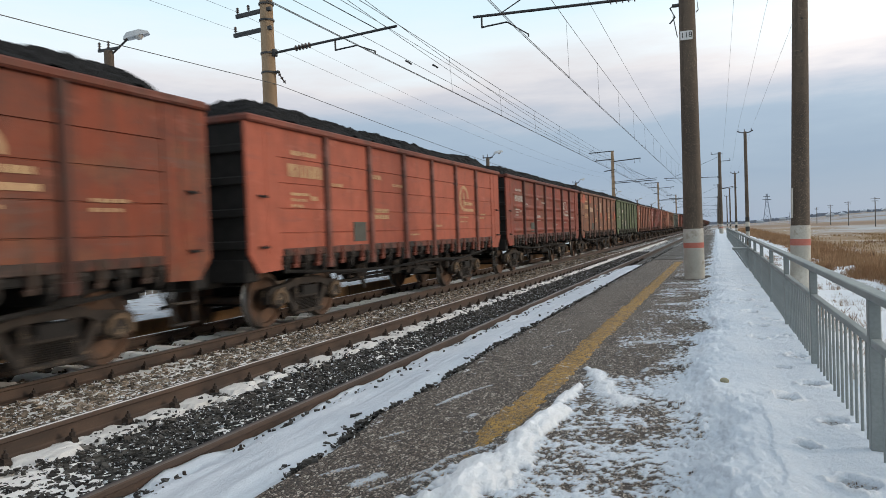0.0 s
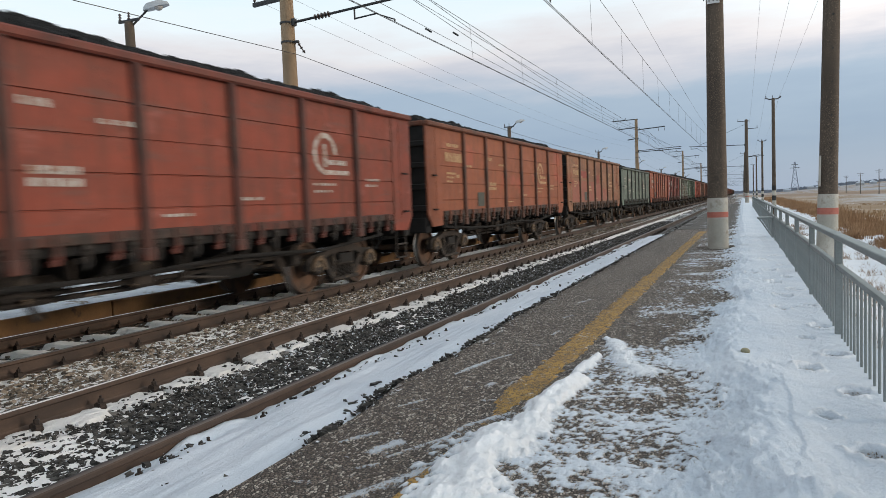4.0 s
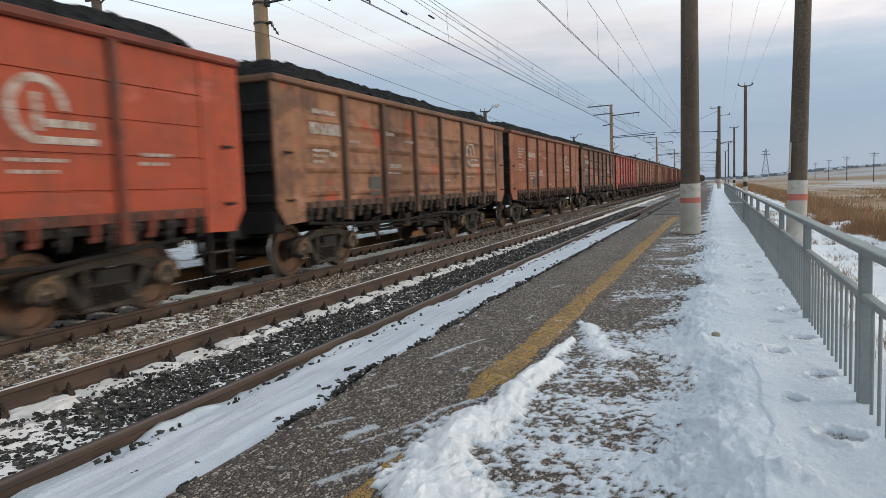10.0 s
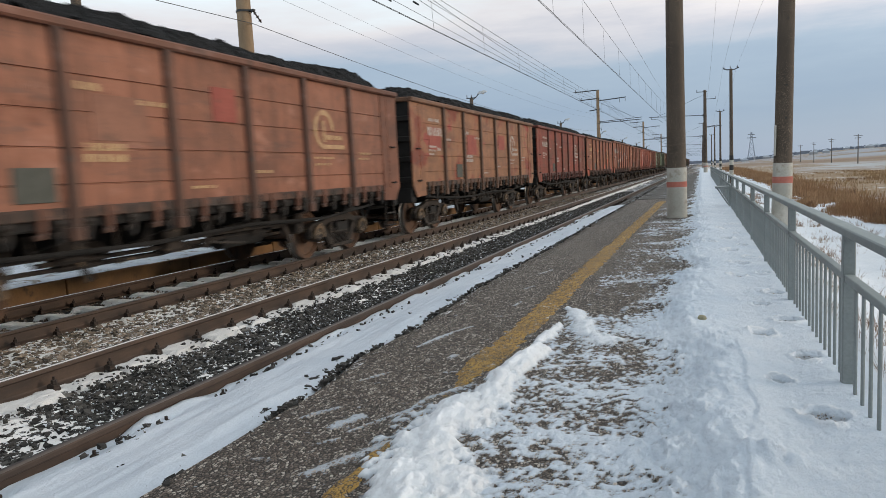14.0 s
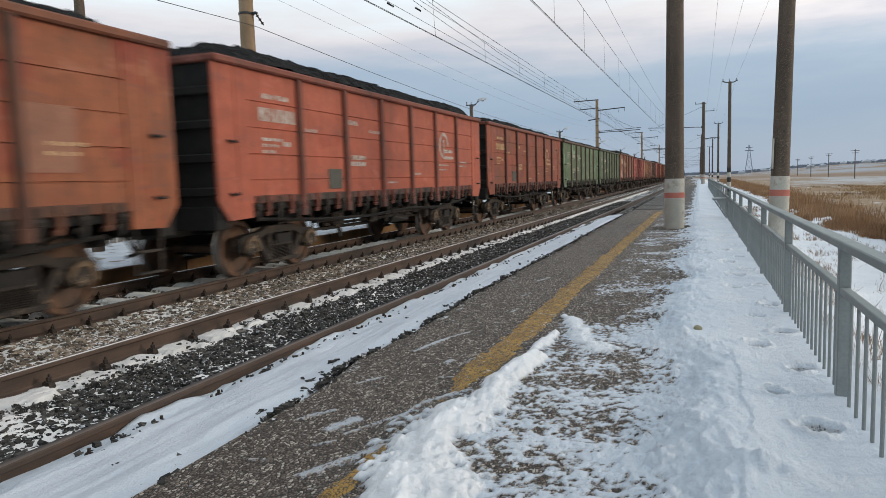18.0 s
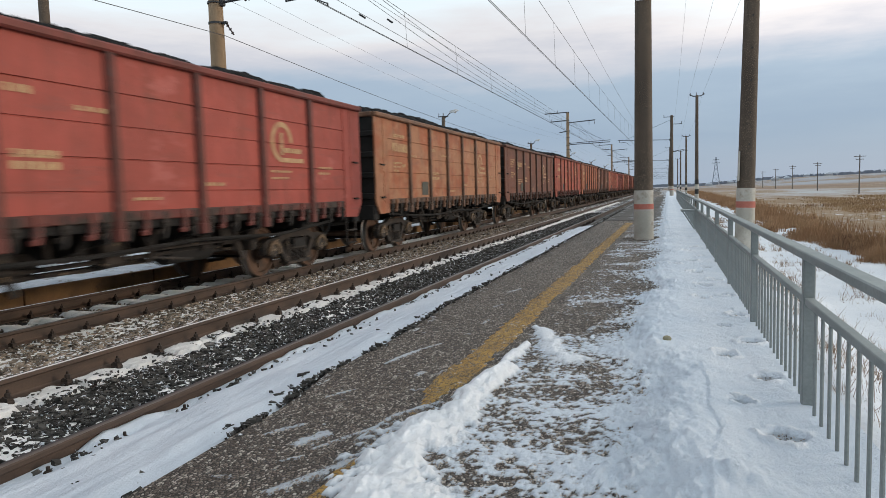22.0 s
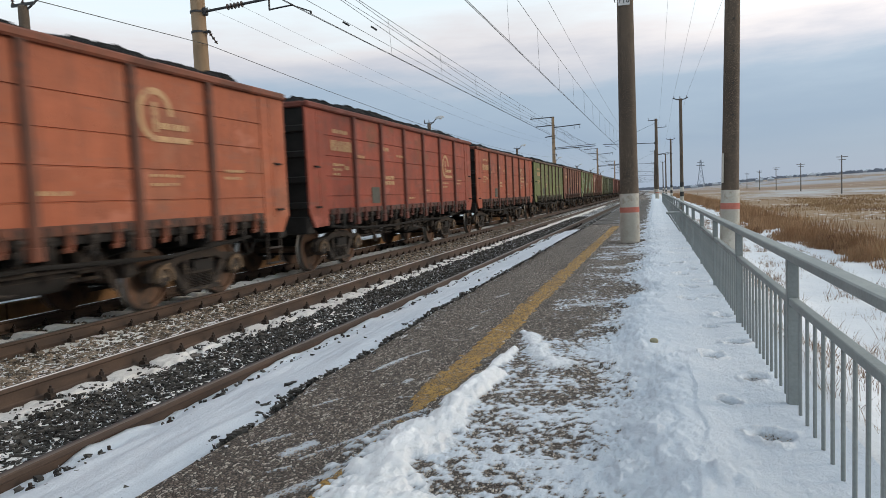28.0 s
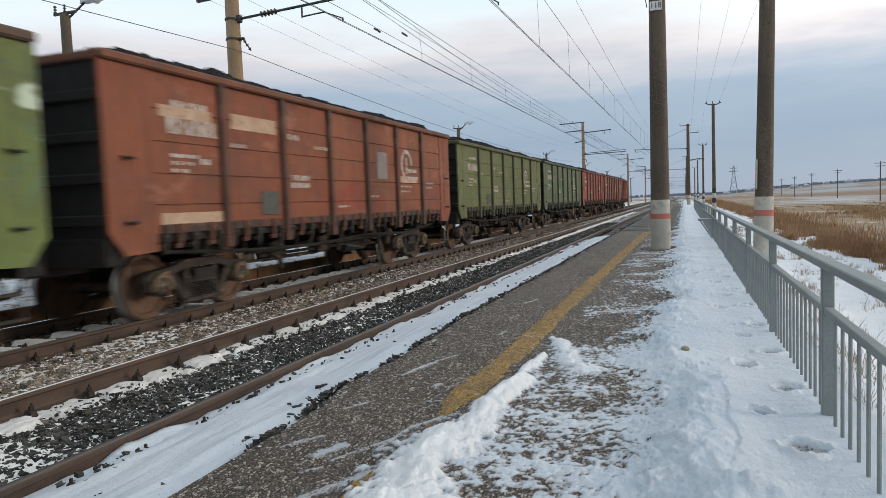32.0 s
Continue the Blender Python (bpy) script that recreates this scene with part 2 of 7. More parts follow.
def thin_snow_material(name, ground_look, fine=60.0):
    """Snow over rough ground: where its depth runs out the ground's stones come through."""
    m, N, L, P = tree(name)
    co = coords(N)
    base, joint, pick = ground_look(N, L, co)
    depth = N.new("ShaderNodeAttribute")
    depth.attribute_name = "depth"
    d = depth.outputs["Fac"]
    cover = add_up(N, L, ((d, 1.0), (joint, 0.016), (pick, -0.007), (noise_node(N, L, co, fine, 4, 0.7, None, 3.0), 0.020)), -0.014)
    snow = ramp(N, L, cover, 0.0, 0.0035)
    white = mix(N, L, ramp(N, L, noise_node(N, L, co, 1.1, 4), 0.3, 0.7), (0.555, 0.630, 0.725), (0.645, 0.705, 0.785))
    fresh = N.new("ShaderNodeAttribute")
    fresh.attribute_name = "fresh"
    white = mix(N, L, fresh.outputs["Fac"], white, (0.80, 0.825, 0.865))
    thin = ramp(N, L, d, -0.004, 0.022)
    white = mix(N, L, thin, mix(N, L, 0.55, white, base), white)
    specks = ramp(N, L, noise_node(N, L, co, 48, 3, 0.6, None, 2.0), 0.70, 0.76)
    white = mix(N, L, times(N, L, specks, 0.18), white, (0.20, 0.17, 0.15))
    L.new(mix(N, L, snow, base, white), P.inputs["Base Color"])
    P.inputs["Roughness"].default_value = 0.8
    calm = add_up(N, L, ((ramp(N, L, d, 0.045, 0.075), -0.65),), 1.0)
    crust = times(N, L, noise_node(N, L, co, 11, 8, 0.66, (1, 0.75, 1)), calm)
    grain = noise_node(N, L, co, 85, 4, 0.7)
    bump(N, L, P, add_up(N, L, ((crust, 2.2), (grain, 0.35), (times(N, L, joint, add_up(N, L, ((thin, -1.0),), 1.0)), -0.6), (snow, 0.4)), 0.0), 0.9, 0.020)
    return m


def wagon_paint(name, a, b, amount, seed, rust=0.35, spot=None):
    """Faded wagon paint: patches of a second coat, rust runs, coal dust, dents."""
    m, N, L, P = tree(name)
    co = coords(N)
    lo = 0.72 - 0.42 * amount
    a, b = [tuple(max(0.01, (0.77 if rust > 0.22 else 0.96) * (sum(c) / 3 + 1.08 * (x - sum(c) / 3))) for x in c) for c in (a, b)]
    patch = ramp(N, L, noise_node(N, L, co, 0.75, 5, 0.62, (1, 1, 1.4), seed * 7.3), lo, lo + 0.10)
    col = mix(N, L, patch, a, b)
    fade = noise_node(N, L, co, 2.4, 4, 0.6, None, seed * 3.1 + 2)
    col = mix(N, L, times(N, L, ramp(N, L, fade, 0.4, 0.7), 0.35), col, tuple(min(1, x * 1.4 + 0.008) for x in a))
    run = ramp(N, L, noise_node(N, L, co, 3.0, 5, 0.7, (2.2, 2.2, 0.2), seed * 5.7), 0.46, 0.68)
    col = mix(N, L, times(N, L, run, min(0.9, rust + 0.15)), col, (0.070, 0.040, 0.028))
    chip = ramp(N, L, noise_node(N, L, co, 9.0, 5, 0.7, (1, 1, 0.5), seed * 2.9), 0.60, 0.70)
    col = mix(N, L, times(N, L, chip, min(1.0, 0.15 + rust * 1.5)), col, (0.06, 0.04, 0.03))
    scuff = ramp(N, L, noise_node(N, L, co, 1.6, 6, 0.72, (1, 0.45, 2.6), seed * 6.1 + 1), 0.55, 0.66)
    col = mix(N, L, times(N, L, scuff, 0.25 + rust * 0.6), col, tuple(0.45 * x + 0.05 for x in b))
    info = N.new("ShaderNodeObjectInfo")
    col = mix(N, L, times(N, L, ramp(N, L, info.outputs["Random"], 0.35, 1.0), 0.20), col, tuple(x * 0.55 for x in b))
    dust = ramp(N, L, noise_node(N, L, co, 1.0, 7, 0.72, (1, 0.7, 1.5), seed * 8.3 + 4), 0.40, 0.72)
    col = mix(N, L, times(N, L, dust, min(0.62, 0.10 + 0.85 * rust)), col, (0.050, 0.040, 0.034))
    stain = ramp(N, L, noise_node(N, L, co, 0.9, 4, 0.6, (1, 1.2, 1.8), seed * 9.7 + 3), 0.54, 0.70)
    col = mix(N, L, times(N, L, stain, min(0.7, 0.04 + 0.95 * rust)), col, tuple(0.30 * x + 0.018 for x in a))
    pale = ramp(N, L, noise_node(N, L, co, 1.3, 5, 0.66, (1, 0.8, 1.6), seed * 3.7 + 8), 0.58, 0.70)
    col = mix(N, L, times(N, L, pale, 0.55), col, tuple(min(1, 1.15 * x + 0.05) for x in a))
    if spot:
        sp = ramp(N, L, noise_node(N, L, co, 1.1, 3, 0.5, (1, 1, 1.2), seed * 4.1 + 5), 0.62, 0.66)
        col = mix(N, L, sp, col, spot)
    L.new(col, P.inputs["Base Color"])
    P.inputs["Roughness"].default_value = 0.66
    P.inputs["Specular IOR Level"].default_value = 0.28
    h = N.new("ShaderNodeMath")
    h.operation = "MULTIPLY_ADD"
    L.new(fade, h.inputs[0])
    h.inputs[1].default_value = 4.0
    L.new(chip, h.inputs[2])
    bump(N, L, P, h.outputs[0], 0.35, 0.012)
    return m


M_SNOW = snow_material("wind_packed_snow", dirt=0.12)
M_SNOW_DIRTY = snow_material("snow_with_grit", (0.58, 0.565, 0.55), 0.75, (0.68, 0.67, 0.665))
M_SNOW_SLEEPER = snow_material("crusted_snow_between_sleepers", (0.80, 0.78, 0.76), 0.40, (0.88, 0.87, 0.86))
# brightness lost to the train's shade is put back into this warm white
M_SNOW_BRIGHT = snow_material("lifted_snow_under_train", (0.84, 0.81, 0.78), 0.25, (0.90, 0.87, 0.84))
M_SNOW_FAR = surface("patchy_trodden_snow", (0.55, 0.60, 0.67), (0.72, 0.76, 0.81), 1.6, 40, 0.85, c=(0.22, 0.17, 0.12), c_lo=0.55, c_hi=0.64, c_scale=2.2, bump_mm=12)
M_ASPHALT = asphalt_material()
M_PLATFORM_SNOW = thin_snow_material("blown_snow_on_asphalt", worn_asphalt_look)
M_YELLOW = line_paint()
M_BED_NEAR = gravel_snow("dark_ballast_bed", (0.008, 0.008, 0.008), (0.034, 0.032, 0.030), 0.36, 0.50, 24, 0.44, 0.62)
M_BED_MID = gravel_snow("brown_ballast_bed_with_snow", (0.05, 0.041, 0.033), (0.16, 0.132, 0.105), 0.34, 0.48, 22, 0.46, 0.62)
M_BED_OIL = gravel_snow("oily_ballast_bed", (0.016, 0.013, 0.011), (0.060, 0.046, 0.036), 0.52, 0.60, 22, 0.60, 0.72)
M_STONE_DARK = surface("dark_crushed_stone", (0.010, 0.010, 0.010), (0.046, 0.043, 0.039), 9, 60, 0.9, bump_mm=3, c=(0.70, 0.73, 0.78), c_lo=0.60, c_hi=0.62, c_scale=21, islands=True)
M_STONE_BROWN = surface("brown_crushed_stone", (0.022, 0.018, 0.014), (0.205, 0.160, 0.120), 9, 60, 0.9, bump_mm=3, c=(0.76, 0.78, 0.82), c_lo=0.60, c_hi=0.62, c_scale=19, islands=True)
M_SLEEPER = surface("frosted_concrete", (0.12, 0.11, 0.10), (0.20, 0.185, 0.165), 4, 50, 0.9, c=(0.55, 0.57, 0.60), c_lo=0.52, c_hi=0.66)
M_SLAB = surface("dark_wet_slab", (0.045, 0.040, 0.036), (0.085, 0.075, 0.067), 1.5, 40, 0.85, c=(0.42, 0.45, 0.49), c_lo=0.60, c_hi=0.66, c_scale=2.5)
M_SLEEPER_OIL = surface("oily_concrete", (0.040, 0.032, 0.026), (0.085, 0.068, 0.055), 4, 50, 0.85, c=(0.20, 0.19, 0.18), c_lo=0.62, c_hi=0.72)
M_RAIL = surface("rusty_rail_web", (0.042, 0.027, 0.020), (0.085, 0.052, 0.036), 6, 70, 0.75, 0.1, 1, stretch=(1, 0.2, 1))
# run head almost white: the steel's sky reflection is put into the colour
M_RAIL_TOP = surface("run_rail_head_sheen", (0.90, 0.89, 0.88), (0.80, 0.79, 0.78), 3, 60, 0.30, 0.0, 0.3, stretch=(8, 0.1, 1))
M_RAIL_DULL = surface("dull_rail_head", (0.17, 0.145, 0.128), (0.12, 0.10, 0.088), 3, 60, 0.5, 0.3, 0.3, stretch=(8, 0.1, 1))
# the half of each head away from the platform is the darker one
M_RAIL_SIDE = surface("dark_rail_head_half", (0.042, 0.042, 0.046), (0.065, 0.062, 0.062), 3, 60, 0.55, 0.2, 0.3, stretch=(8, 0.1, 1))
M_CLIP = surface("rusted_fastener", (0.030, 0.022, 0.018), (0.06, 0.04, 0.03), 20, 90, 0.8, 0.3, 1)
def pole_concrete():
    """Old spun concrete: brown skin, pale and dark grit, long weather streaks."""
    m, N, L, P = tree("weathered_pole_concrete")
    co = coords(N)
    col = mix(N, L, ramp(N, L, noise_node(N, L, co, 1.6, 5, 0.65, (1, 1, 0.25)), 0.3, 0.7), (0.060, 0.046, 0.036), (0.118, 0.090, 0.067))
    col = mix(N, L, times(N, L, ramp(N, L, noise_node(N, L, co, 5.0, 4, 0.6, (1.6, 1.6, 0.06), 2.0), 0.52, 0.68), 0.6), col, (0.040, 0.031, 0.026))
    grit = noise_node(N, L, co, 42, 3, 0.75, None, 5.0)
    col = mix(N, L, times(N, L, ramp(N, L, grit, 0.54, 0.64), 0.75), col, (0.27, 0.205, 0.145))
    col = mix(N, L, times(N, L, ramp(N, L, noise_node(N, L, co, 34, 3, 0.7, None, 9.0), 0.56, 0.66), 0.8), col, (0.030, 0.024, 0.020))
    L.new(col, P.inputs["Base Color"])
    P.inputs["Roughness"].default_value = 0.92
    bump(N, L, P, grit, 0.7, 0.006)
    return m


M_CONCRETE = pole_concrete()
M_CONCRETE_OCHRE = surface("ochre_pole_concrete", (0.24, 0.165, 0.10), (0.33, 0.235, 0.15), 2.2, 45, 0.92, stretch=(1, 1, 0.35), c=(0.12, 0.085, 0.06), c_lo=0.58, c_hi=0.72, c_scale=3.0, bump_mm=3)
M_WHITEWASH = surface("whitewash_on_concrete", (0.37, 0.355, 0.31), (0.49, 0.47, 0.42), 2.0, 40, 0.9, c=(0.27, 0.235, 0.19), c_lo=0.54, c_hi=0.72, c_scale=4, bump_mm=2)
M_REDBAND = surface("faded_red_band", (0.40, 0.115, 0.085), (0.46, 0.175, 0.135), 5, 50, 0.85)
M_BLACKPAINT = surface("black_paint_on_concrete", (0.02, 0.02, 0.02), (0.04, 0.038, 0.035), 5, 50, 0.8)
M_FENCE = surface("grey_painted_steel", (0.205, 0.230, 0.230), (0.265, 0.290, 0.285), 1.6, 60, 0.55, 0.0, 0.6, c=(0.17, 0.16, 0.15), c_lo=0.66, c_hi=0.76, c_scale=6)
M_STEEL = surface("dark_galvanised_steel", (0.035, 0.037, 0.040), (0.06, 0.06, 0.062), 5, 60, 0.6, 0.4, 1)
M_WIRE = surface("weathered_copper_wire", (0.05, 0.05, 0.052), (0.075, 0.07, 0.068), 3, 30, 0.6, 0.3, 0.2)
M_PORCELAIN = surface("brown_glazed_porcelain", (0.05, 0.028, 0.02), (0.07, 0.04, 0.03), 5, 60, 0.25)
M_LAMP = surface("lamp_housing_aluminium", (0.42, 0.44, 0.46), (0.5, 0.51, 0.52), 4, 60, 0.45, 0.5, 0.5)
M_LAMPGLASS = surface("frosted_lamp_glass", (0.55, 0.55, 0.53), (0.6, 0.6, 0.58), 4, 60, 0.3)
M_GRIME = surface("oily_brown_running_gear", (0.010, 0.008, 0.007), (0.040, 0.029, 0.022), 4.5, 40, 0.85, 0.0, 3, c=(0.23, 0.165, 0.105), c_lo=0.60, c_hi=0.68, c_scale=6)
M_AXLEBOX = surface("dusty_ochre_cast_steel", (0.20, 0.135, 0.078), (0.10, 0.066, 0.042), 5, 40, 0.85, 0.0, 3, c=(0.035, 0.026, 0.02), c_lo=0.52, c_hi=0.64, c_scale=7)
# near black: grime plus the shade of end walls and underside
M_GRIME_SHADE = surface("black_grime_with_shade", (0.005, 0.0045, 0.004), (0.014, 0.012, 0.011), 3.0, 40, 0.9, 0.0, 3)
M_WHEEL = surface("rusty_wheel_steel", (0.050, 0.034, 0.026), (0.135, 0.072, 0.042), 3.0, 50, 0.7, 0.3, 1)
M_TREAD = surface("bright_wheel_tread", (0.35, 0.33, 0.31), (0.25, 0.23, 0.21), 4, 60, 0.35, 0.8, 0.5)
M_COAL = surface("wet_black_coal", (0.004, 0.004, 0.0045), (0.012, 0.012, 0.0135), 14, 24, 0.85, 0.0, 60)
M_COAL.node_tree.nodes["Principled BSDF"].inputs["Specular IOR Level"].default_value = 0.22
M_MARK_Y = surface("faded_yellow_stencil", (0.50, 0.33, 0.165), (0.41, 0.255, 0.135), 3, 30, 0.7, c=(0.27, 0.115, 0.07), c_lo=0.50, c_hi=0.64)
M_MARK_W = surface("faded_white_stencil", (0.50, 0.47, 0.43), (0.38, 0.34, 0.31), 3, 30, 0.7, c=(0.24, 0.14, 0.10), c_lo=0.46, c_hi=0.60)
M_PATCH_GREY = surface("grey_painted_out_patch", (0.19, 0.165, 0.155), (0.26, 0.225, 0.21), 3, 30, 0.8, c=(0.20, 0.09, 0.055), c_lo=0.58, c_hi=0.70)
M_PATCH_CREAM = surface("cream_painted_out_patch", (0.36, 0.24, 0.165), (0.45, 0.33, 0.24), 3, 30, 0.8, c=(0.22, 0.085, 0.05), c_lo=0.56, c_hi=0.68)
M_PATCH_RED = surface("red_painted_out_patch", (0.24, 0.050, 0.036), (0.29, 0.070, 0.048), 3, 30, 0.75, c=(0.14, 0.06, 0.04), c_lo=0.58, c_hi=0.70)
M_PATCH_ORANGE = surface("orange_red_repaint", (0.29, 0.095, 0.062), (0.24, 0.075, 0.048), 2, 30, 0.75, c=(0.20, 0.12, 0.075), c_lo=0.56, c_hi=0.70, c_scale=3)
M_PATCH_RUST = surface("rust_brown_repaint", (0.21, 0.090, 0.056), (0.26, 0.115, 0.072), 2, 30, 0.75, c=(0.15, 0.075, 0.05), c_lo=0.56, c_hi=0.70, c_scale=3)
M_PATCH_OCHRE = surface("ochre_repaint", (0.30, 0.125, 0.045), (0.24, 0.10, 0.04), 2, 30, 0.75, c=(0.15, 0.075, 0.05), c_lo=0.52, c_hi=0.66, c_scale=3)
M_PATCH_TEAL = surface("teal_painted_out_patch", (0.13, 0.24, 0.17), (0.22, 0.30, 0.24), 3, 30, 0.75, c=(0.30, 0.33, 0.26), c_lo=0.56, c_hi=0.68)
M_BOARD = surface("grey_green_chalk_board", (0.055, 0.058, 0.048), (0.08, 0.08, 0.068), 5, 40, 0.8)
M_WALL_OCHRE = surface("ochre_stained_platform_face", (0.30, 0.17, 0.075), (0.21, 0.125, 0.065), 1.5, 30, 0.9, c=(0.10, 0.07, 0.05), c_lo=0.6, c_hi=0.75, c_scale=4)
M_FENCE_PALE = surface("pale_far_fence_boards", (0.42, 0.38, 0.32), (0.5, 0.46, 0.4), 3, 30, 0.85)
M_REED = surface("dry_reed", (0.29, 0.180, 0.088), (0.375, 0.258, 0.145), 0.12, 30, 0.9, c=(0.20, 0.108, 0.052), c_lo=0.5, c_hi=0.62, c_scale=0.16)
M_REED_RUST = surface("rusty_reed", (0.25, 0.135, 0.066), (0.40, 0.25, 0.14), 0.5, 30, 0.9, c=(0.10, 0.045, 0.025), c_lo=0.56, c_hi=0.68, c_scale=0.8)
M_WEED = surface("dead_weed_stalks", (0.19, 0.115, 0.075), (0.34, 0.245, 0.165), 2, 30, 0.9)
M_CLOD = surface("frozen_yellowish_clod", (0.33, 0.31, 0.20), (0.24, 0.23, 0.16), 30, 90, 0.9, bump_mm=4)
M_WOODPOLE = surface("grey_wood_pole", (0.10, 0.085, 0.075), (0.15, 0.13, 0.115), 2, 30, 0.9)
# skyline tones are paler and bluish: distance haze put into the colour
M_FARHAZE = surface("haze_tinted_skyline", (0.16, 0.185, 0.235), (0.22, 0.245, 0.295), 0.05, 2, 0.95)
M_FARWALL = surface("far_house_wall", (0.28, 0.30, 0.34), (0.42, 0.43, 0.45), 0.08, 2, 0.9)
M_PLATE = surface("white_number_plate", (0.60, 0.61, 0.62), (0.66, 0.66, 0.66), 6, 50, 0.6)

# ---- mesh building ----
class Build:
    """Collects the vertices and faces of one mesh."""

    def __init__(self):
        self.v, self.f, self.mi = [], [], []

    def add(self, verts, faces, mi=0):
        o = len(self.v)
        self.v += [tuple(p) for p in verts]
        self.f += [tuple(i + o for i in f) for f in faces]
        self.mi += [mi] * len(faces)
        return self

    def box(self, cx, cy, cz, sx, sy, sz, ch=0.0, mi=0, m=None):
        """A box by its centre and sizes, with chamfered edges."""
        h = (sx / 2, sy / 2, sz / 2)
        ch = min(ch, min(h) * 0.45)
        if ch <= 0:
            vs = [(x * h[0], y * h[1], z * h[2]) for x in (-1, 1) for y in (-1, 1) for z in (-1, 1)]
            fs = [(0, 1, 3, 2), (4, 6, 7, 5), (0, 4, 5, 1), (2, 3, 7, 6), (0, 2, 6, 4), (1, 5, 7, 3)]
        else:
            vs, ix = [], {}
            for x in (-1, 1):
                for y in (-1, 1):
                    for z in (-1, 1):
                        s = (x, y, z)
                        for a in range(3):
                            ix[s, a] = len(vs)
                            vs.append(tuple(s[k] * (h[k] if k == a else h[k] - ch) for k in range(3)))
            fs = []
            for a in range(3):
                b, c = (a + 1) % 3, (a + 2) % 3

                def corner(sa, sb, sc):
                    s = [0, 0, 0]
                    s[a], s[b], s[c] = sa, sb, sc
                    return tuple(s)
                for sa in (-1, 1):
                    q = [ix[corner(sa, sb, sc), a] for sb, sc in ((-1, -1), (1, -1), (1, 1), (-1, 1))]
                    fs.append(tuple(q if sa > 0 else q[::-1]))
                for sb in (-1, 1):
                    for sc in (-1, 1):
                        q = [ix[corner(-1, sb, sc), b], ix[corner(1, sb, sc), b], ix[corner(1, sb, sc), c], ix[corner(-1, sb, sc), c]]
                        fs.append(tuple(q if sb * sc > 0 else q[::-1]))
            for x in (-1, 1):
                for y in (-1, 1):
                    for z in (-1, 1):
                        q = [ix[(x, y, z), a] for a in range(3)]
                        fs.append(tuple(q if x * y * z > 0 else q[::-1]))
        if m is not None:
            vs = [tuple(m @ Vector(p)) for p in vs]
        return self.add([(p[0] + cx, p[1] + cy, p[2] + cz) for p in vs], fs, mi)

    def bar(self, p, q, w, h, ch=0.0, mi=0):
        """A straight bar of section w (sideways) by h (upwards) from p to q."""
        p, q = Vector(p), Vector(q)
        d = q - p
        turn = d.to_track_quat("Y", "Z").to_matrix()
        c = (p + q) / 2
        return self.box(c.x, c.y, c.z, w, d.length, h, ch, mi, turn)

    def tube(self, p, q, r, r2=None, n=10, mi=0, caps=True):
        p, q = Vector(p), Vector(q)
        r2 = r if r2 is None else r2
        turn = (q - p).to_track_quat("Z", "Y").to_matrix()
        vs, fs = [], []
        for c, k in ((p, r), (q, r2)):
            for i in range(n):
                a = 2 * math.pi * i / n
                vs.append(c + turn @ Vector((k * math.cos(a), k * math.sin(a), 0)))
        for i in range(n):
            j = (i + 1) % n
            fs.append((i, j, n + j, n + i))
        if caps:
            fs += [tuple(range(n - 1, -1, -1)), tuple(range(n, 2 * n))]
        return self.add(vs, fs, mi)

    def lathe(self, prof, origin=(0, 0, 0), axis="Z", n=20, mi=0):
        """A turned body: prof is a row of (radius, height along the axis)."""
        vs, fs = [], []
        for r, h in prof:
            for i in range(n):
                a = 2 * math.pi * i / n
                u, v = r * math.cos(a), r * math.sin(a)
                p = {"Z": (u, v, h), "X": (h, u, v), "Y": (v, h, u)}[axis]
                vs.append((p[0] + origin[0], p[1] + origin[1], p[2] + origin[2]))
        for k in range(len(prof) - 1):
            for i in range(n):
                j = (i + 1) % n
                fs.append((k * n + i, k * n + j, (k + 1) * n + j, (k + 1) * n + i))
        fs += [tuple(range(n - 1, -1, -1)), tuple(range((len(prof) - 1) * n, len(prof) * n))]
        return self.add(vs, fs, mi)

    def prism(self, outline, a, b, axis="X", mi=0):
        """An outline of (u, v) drawn out from a to b along an axis; u, v are the two other axes in order."""
        n = len(outline)

        def at(u, v, w):
            return {"X": (w, u, v), "Y": (u, w, v), "Z": (u, v, w)}[axis]
        vs = [at(u, v, a) for u, v in outline] + [at(u, v, b) for u, v in outline]
        fs = [(i, (i + 1) % n, n + (i + 1) % n, n + i) for i in range(n)] + [tuple(range(n - 1, -1, -1)), tuple(range(n, 2 * n))]
        return self.add(vs, fs, mi)

    def path(self, pts, r, n=6, mi=0):
        """A tube of one piece through a row of points."""
        pts = [Vector(p) for p in pts]
        vs, fs = [], []
        for k, p in enumerate(pts):
            d = pts[min(k + 1, len(pts) - 1)] - pts[max(k - 1, 0)]
            turn = d.to_track_quat("Z", "Y").to_matrix()
            vs += [p + turn @ Vector((r * math.cos(6.2832 * i / n), r * math.sin(6.2832 * i / n), 0)) for i in range(n)]
        for k in range(len(pts) - 1):
            fs += [(k * n + i, k * n + (i + 1) % n, (k + 1) * n + (i + 1) % n, (k + 1) * n + i) for i in range(n)]
        fs += [tuple(range(n - 1, -1, -1)), tuple(range((len(pts) - 1) * n, len(pts) * n))]
        return self.add(vs, fs, mi)

    def mesh(self, name, mats, smooth=False, fix=True):
        me = bpy.data.meshes.new(name)
        me.from_pydata(self.v, [], self.f)
        mats = mats if isinstance(mats, (list, tuple)) else [mats]
        for m in mats:
            me.materials.append(m)
        if len(mats) > 1:
            me.polygons.foreach_set("material_index", self.mi)
        if fix:
            bm = bmesh.new()
            bm.from_mesh(me)
            bmesh.ops.recalc_face_normals(bm, faces=bm.faces)
            bm.to_mesh(me)
